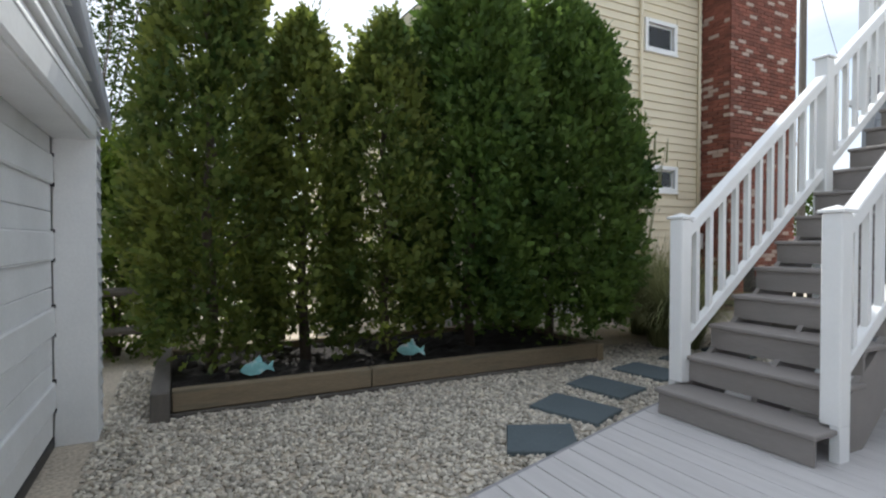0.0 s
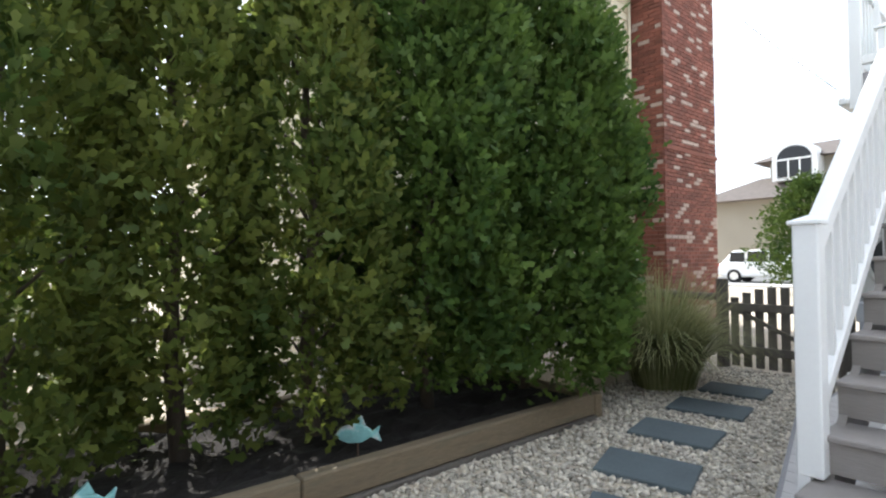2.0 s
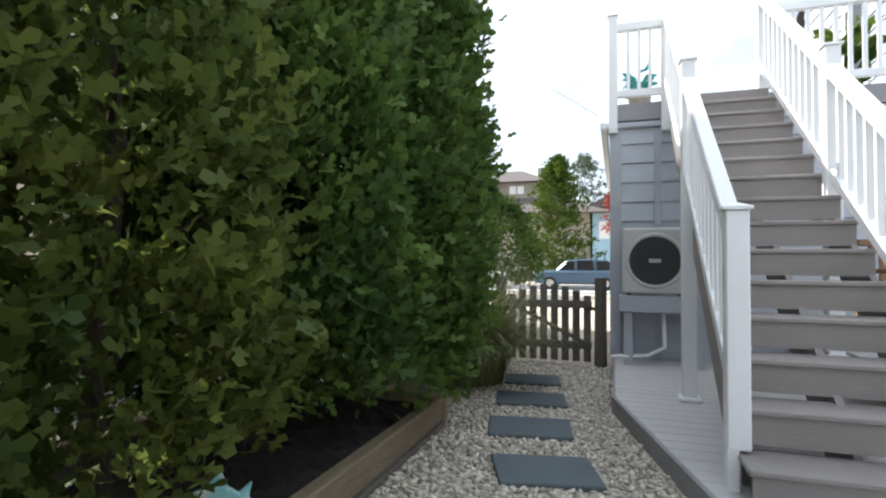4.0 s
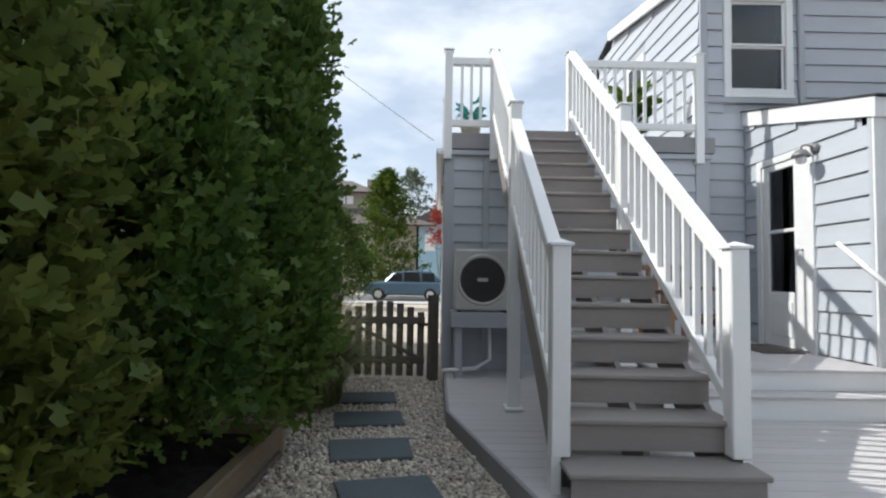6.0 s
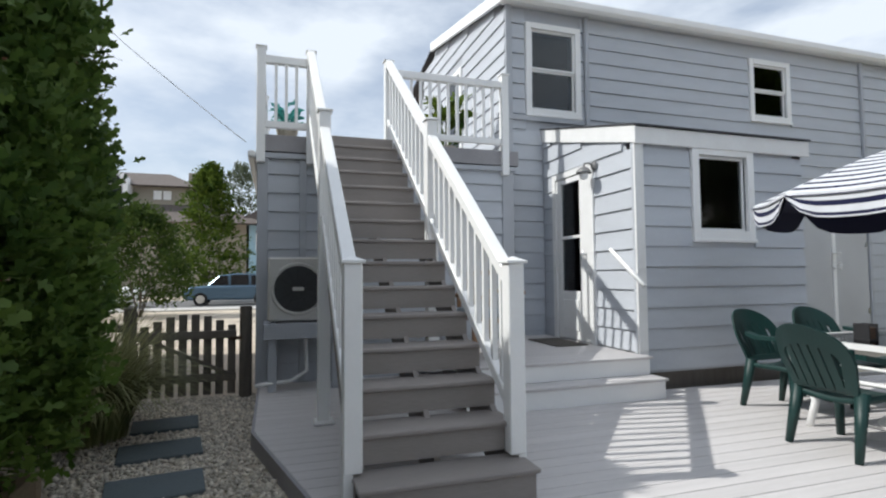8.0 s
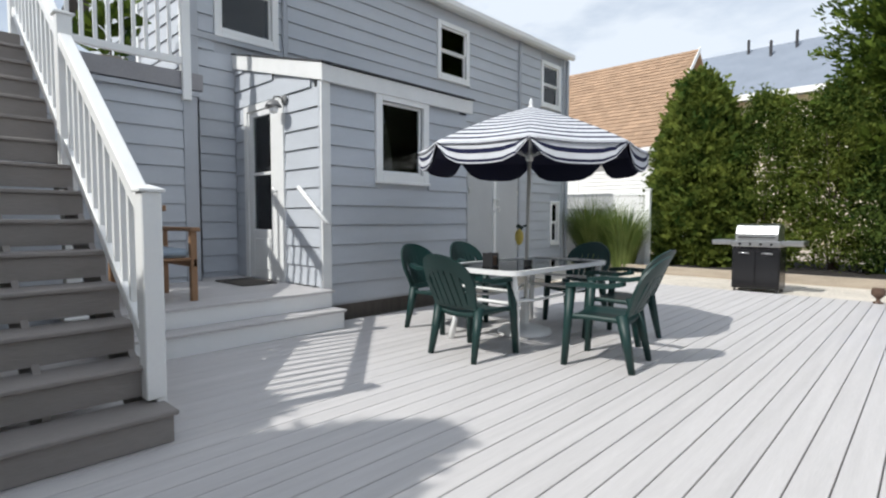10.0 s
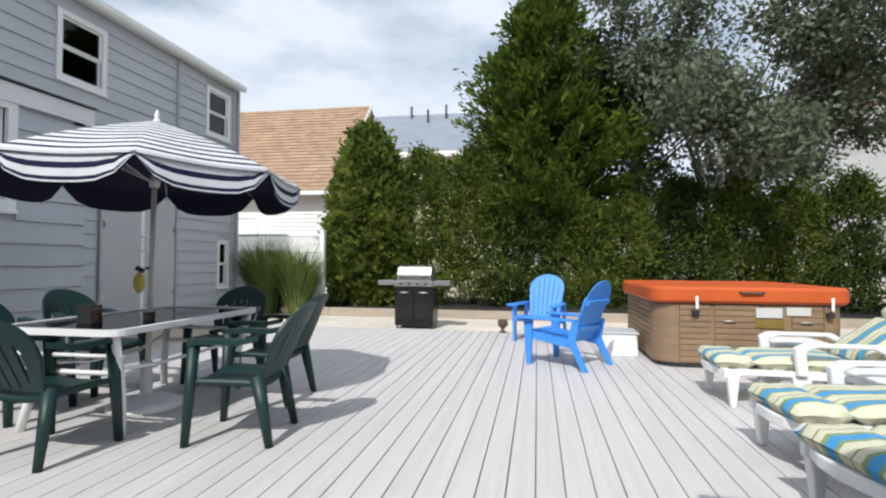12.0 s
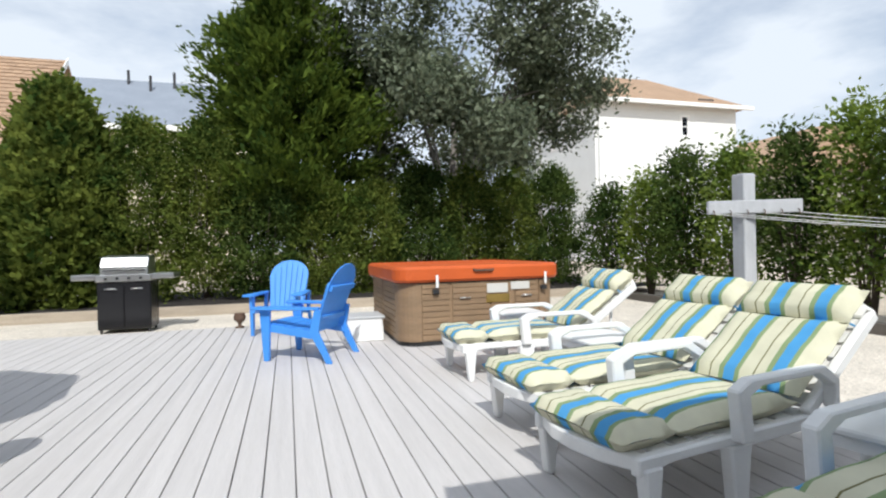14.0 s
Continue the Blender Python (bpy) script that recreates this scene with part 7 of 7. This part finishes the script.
v = [bm.verts.new(p) for p in ((45.6, 8.6, 8.5), (45.6, 18.2, 8.5), (56, 18.2, 8.5), (56, 8.6, 8.5), (49, 11.5, 10.0), (49, 15.5, 10.0), (53, 15.5, 10.0), (53, 11.5, 10.0))]
for q in ((0, 1, 5, 4), (1, 2, 6, 5), (2, 3, 7, 6), (3, 0, 4, 7), (4, 5, 6, 7), (0, 3, 2, 1)):
    bm.faces.new([v[i] for i in q])
bmesh.ops.recalc_face_normals(bm, faces=bm.faces[:])
part("upper_roof", bm, M["brown_roof"], arch)
half = [(15.1 + 1.45 * math.cos(a * math.pi / 16), 8.3 + 1.35 * math.sin(a * math.pi / 16)) for a in range(17)]
part("dormer", drawn([(16.55, 6.8)] + half + [(13.65, 6.8)], "x", 44.9, 49), M["vinyl"], arch, "arched white dormer")
inner = [(15.1 + 1.1 * math.cos(a * math.pi / 16), 8.35 + 0.95 * math.sin(a * math.pi / 16)) for a in range(17)]
dw = part("dormer_window", drawn([(16.2, 7.0)] + inner + [(14.0, 7.0)], "x", 44.84, 44.9), M["black_enamel"], arch, "arched dark window")
for y in (14.72, 15.45):
    part("mullion", block(44.78, 44.86, y - 0.05, y + 0.05, 7.0, 8.3), M["vinyl"], dw)
part("mullion", block(44.78, 44.86, 14.0, 16.2, 8.25, 8.38), M["vinyl"], dw)
part("chimney", block(50, 52, 7.6, 10.2, 6, 10.4), M["stucco"], arch)
for y in (11.2, 11.9):
    part("window", block(46.4, 46.52, y - 0.28, y + 0.28, 7.5, 8.2), M["vinyl"], arch)
bh = thing("blue_house", None, "pale blue house across the street", "house")
part("wall", block(45, 55, 0.0, 5.2, GZ, 6.0), M["sky_blue"], bh)
bm = bmesh.new()
prism(bm, [(-0.5, 5.9), (2.6, 7.6), (5.7, 5.9)], "x", 44.5, 55.5)
part("roof", bm, M["brown_roof"], bh)
for y in (1.2, 3.6):
    part("window", block(44.95, 45.02, y, y + 0.9, 3.4, 4.8), M["vinyl"], bh)

shrub("tree", "round green tree on the far side of the gate", 21.5, 7.6, GZ, 3.9, 1.9, 1.9, 9000, "shrub", 4.1, 0.15, low=0.12, category="tree", shell=0.5)
shrub("pine", "dark conical pine across the street", 33.0, 6.6, GZ, 7.8, 2.4, 2.4, 8000, "cedar_leaf", 0.9, 0.24, low=0.10, category="tree", shell=0.3, top=1.0, amount=0.6)
shrub("tree", "bare open tree across the street", 52, 6.0, GZ, 12, 3.2, 3.2, 4000, "silver", 1.9, 0.25, low=0.4, category="tree", shell=0.1, stems=16, bark="pale_bark")
shrub("tree", "small tree with red leaves across the street", 40, 3.1, GZ, 7.6, 1.2, 1.2, 1800, "red_leaf", 2.9, 0.22, low=0.5, category="tree", shell=0.2)
for i, (x, y, h) in enumerate(((60, 30, 7), (70, 45, 8), (66, -6, 8), (70, -20, 9), (-60, -20, 8), (-55, 8, 8), (5, 45, 9), (-20, 40, 9), (30, -60, 10), (-15, -62, 9))):
    shrub("distant_tree", "distant green tree beyond the houses", x, y, GZ, h, 4.5, 4.5, 2600, "shrub", i * 0.8, 0.5, low=0.05, category="tree", spread=0.5)


# ---- parked cars ----
def car(name, label, x, y, paint, turn=0, size=1.0):
    c = thing(name, pose(x, y, GZ, 0, 0, turn), label, "car")
    body = [(-2.2, 0.35), (-2.25, 0.75), (-1.9, 0.95), (-1.2, 1.0), (-0.6, 1.0), (1.9, 1.02), (2.2, 0.85), (2.25, 0.4), (1.9, 0.28), (-1.9, 0.28)]
    part("body", drawn([(u * size, v * size) for u, v in body], "x", -0.86, 0.86, 0.08), M[paint], c)
    cab = [(-1.15, 0.98), (-0.55, 1.52), (0.3, 1.62), (1.5, 1.58), (2.05, 1.0)]
    part("cabin", drawn([(u * size, v * size) for u, v in cab], "x", -0.72, 0.72, 0.06), M[paint], c)
    for sx in (-1, 1):
        for a, b in (((-0.95, 1.02), (-0.12, 1.50)), ((-0.02, 1.02), (0.85, 1.54)), ((0.95, 1.02), (1.65, 1.50))):
            part("side_window", drawn([(a[0], a[1]), (b[0], a[1]), (b[0] - 0.05, b[1]), (a[0] + (0.42 if a[0] < -0.5 else 0.0), b[1])], "x", min(sx * 0.70, sx * 0.735), max(sx * 0.70, sx * 0.735)), M["black_enamel"], c)
        for u in (-1.4, 1.4):
            w = part("wheel", rod(bmesh.new(), (sx * 0.62, u, 0.33), (sx * 0.88, u, 0.33), 0.33, n=20), M["tyre"], c)
            part("rim", rod(bmesh.new(), (sx * 0.86, u, 0.33), (sx * 0.895, u, 0.33), 0.2, n=16), M["steel"], w)
        part("headlight", block(min(sx * 0.55, sx * 0.82), max(sx * 0.55, sx * 0.82), -2.27, -2.15, 0.68, 0.84), M["white_plastic"], c)
        part("tail_light", block(min(sx * 0.65, sx * 0.84), max(sx * 0.65, sx * 0.84), 2.12, 2.27, 0.7, 0.95), M["car_red"], c)
    return c


car("parked_car", "blue-grey estate car parked on the street", 29.5, 5.1, "car_blue", 180)
car("parked_car", "white car parked on the street", 29.0, 11.4, "vinyl", 0)
car("parked_car", "red car parked on the street", 31.5, 18.6, "car_red", 0)

# ---- overhead cable and aerial ----
pole = thing("utility_pole", pose(19.3, 10.8, GZ), "distant wooden utility pole", "utility pole")
part("pole", rod(bmesh.new(), (0, 0, 0), (0, 0, 12.6), 0.14, 0.10, 8), M["weathered"], pole)
part("cross_arm", block(-0.06, 0.06, -1.0, 1.0, 11.8, 11.95), M["weathered"], pole)
pts = [Vector((6.80, 3.36, 2.84)).lerp(Vector((19.3, 10.8, 12.3)), t / 20) - Vector((0, 0, 0.35 * math.sin(math.pi * t / 20))) for t in range(21)]
tagged(part("service_cable", pipe(bmesh.new(), pts, 0.005, 5), M["cable"]), "thin black overhead service cable", "cable")

# ---- bricks of the chimney ----
bl, bh2, gap = 0.205, 0.062, 0.010
shared = {}


def brick_at(u, v, z, w, axis, pale):
    key = (round(w, 3), axis, pale)
    if key not in shared:
        bm = block(0, w, -0.012, 0.02, 0, bh2, 0.003) if axis == "y" else block(-0.012, 0.02, 0, w, 0, bh2, 0.003)
        me = bpy.data.meshes.new("brick")
        bm.to_mesh(me)
        bm.free()
        me.materials.append(M["brick_pale"] if pale else M["brick"])
        shared[key] = me
    ob = part_of("brick", shared[key], None, chim)
    ob.location = (u, CY, z) if axis == "y" else (CX0, v, z)


rb = random.Random(3)
joined, joined_pale = bmesh.new(), bmesh.new()
count = 0
z, row = 0.2, 0
while z < 7.6:
    for axis, lo, hi in (("y", CX0, CX1), ("x", CY + 0.02, NY)):
        u = lo - (0.5 * (bl + gap) if row % 2 else 0)
        while u < hi - 0.02:
            a, b = max(u, lo), min(u + bl, hi)
            if b - a > 0.03:
                pale = rb.random() < 0.13
                if 2.6 < z < 4.7 and axis == "y" and count < 300:
                    brick_at(a, a, z, b - a, axis, pale)
                    count += 1
                else:
                    t = joined_pale if pale else joined
                    if axis == "y":
                        box(t, a, b, CY - 0.012, CY + 0.02, z, z + bh2)
                    else:
                        box(t, CX0 - 0.012, CX0 + 0.02, a, b, z, z + bh2)
            u += bl + gap
    z += bh2 + gap
    row += 1
M["brick_rest"] = surface("red brick courses", (0.190, 0.066, 0.043), 0.85, var=0.2, scale=5, fine=0.25, fine_scale=50, rnd=0.55, island=True, bump=0.4)
for bmj, mt in ((joined, "brick_rest"), (joined_pale, "brick_pale")):
    ob = part("bricks", bmj, M[mt], chim)
    ob["kind"] = "stuff"
part("corbel", block(CX0 - 0.03, CX1 + 0.03, CY - 0.03, CY + 0.02, 3.05, 3.12), M["brick"], chim)

# ---- loose shells and pebbles ----
def pebbles(name, label, n, region, size, material, keep):
    p = np.stack([rng.uniform(region[0], region[1], n), rng.uniform(region[2], region[3], n)], 1)
    p = p[keep(p[:, 0], p[:, 1])]
    n = len(p)
    octa = np.array([(1, 0, 0), (0, 1, 0), (-1, 0, 0), (0, -1, 0), (0, 0, 0.6), (0, 0, -0.6)], float)
    tri = np.array([(0, 1, 4), (1, 2, 4), (2, 3, 4), (3, 0, 4), (1, 0, 5), (2, 1, 5), (3, 2, 5), (0, 3, 5)])
    s = size * rng.uniform(0.5, 1.5, (n, 1, 1)) * rng.uniform(0.6, 1.2, (n, 1, 3))
    co = octa[None] * s + rng.normal(0, 0.15, (n, 6, 3)) * s
    a = rng.random(n) * 2 * np.pi
    tl = rng.normal(0, 0.4, n)
    c, sn, ct, st_ = np.cos(a), np.sin(a), np.cos(tl), np.sin(tl)
    x, y, zz = co[..., 0], co[..., 1], co[..., 2]
    y, zz = y * ct[:, None] - zz * st_[:, None], y * st_[:, None] + zz * ct[:, None]
    x, y = x * c[:, None] - y * sn[:, None], x * sn[:, None] + y * c[:, None]
    co = np.stack([x + p[:, 0:1], y + p[:, 1:2], zz + GZ + 0.004 + size * 0.1], 2)
    idx = (np.arange(n)[:, None, None] * 6 + tri[None]).reshape(-1)
    me = bpy.data.meshes.new(name)
    me.vertices.add(n * 6)
    me.vertices.foreach_set("co", co.astype(np.float32).ravel())
    me.loops.add(len(idx))
    me.loops.foreach_set("vertex_index", idx.astype(np.int32))
    me.polygons.add(len(idx) // 3)
    me.polygons.foreach_set("loop_start", np.arange(0, len(idx), 3, dtype=np.int32))
    me.update(calc_edges=True)
    return tagged(part_of(name, me, material), label, "gravel", kind="stuff")


front_line = np.vectorize(deck_front)
pebbles("gravel", "loose pale shells and pebbles between deck and bed", 54000, (-0.6, 6.9, 1.6, 6.0), 0.021, M["pebble"], lambda x, y: (y > front_line(np.clip(x, -3.5, 6.7)) + 0.04) & ((y < 4.33) | (x > 4.25) | (x < -0.15)) & (y < np.where(x < 0, 6.0, 4.9)) & (x > -0.42))
M["pale_pebble"] = surface("bleached shells", (0.70, 0.65, 0.57), 0.8, var=0.12, scale=3, fine=0.15, fine_scale=70, rnd=0.5, island=True, bump=0.3)
pebbles("gravel", "bleached loose shells beside the deck", 26000, (-7.1, -3.65, -7.5, 0.5), 0.022, M["pale_pebble"], lambda x, y: x < 10)
pebbles("gravel", "bleached loose shells behind the deck", 24000, (-7.1, 6.5, -9.66, -7.0), 0.022, M["pale_pebble"], lambda x, y: x < 10)
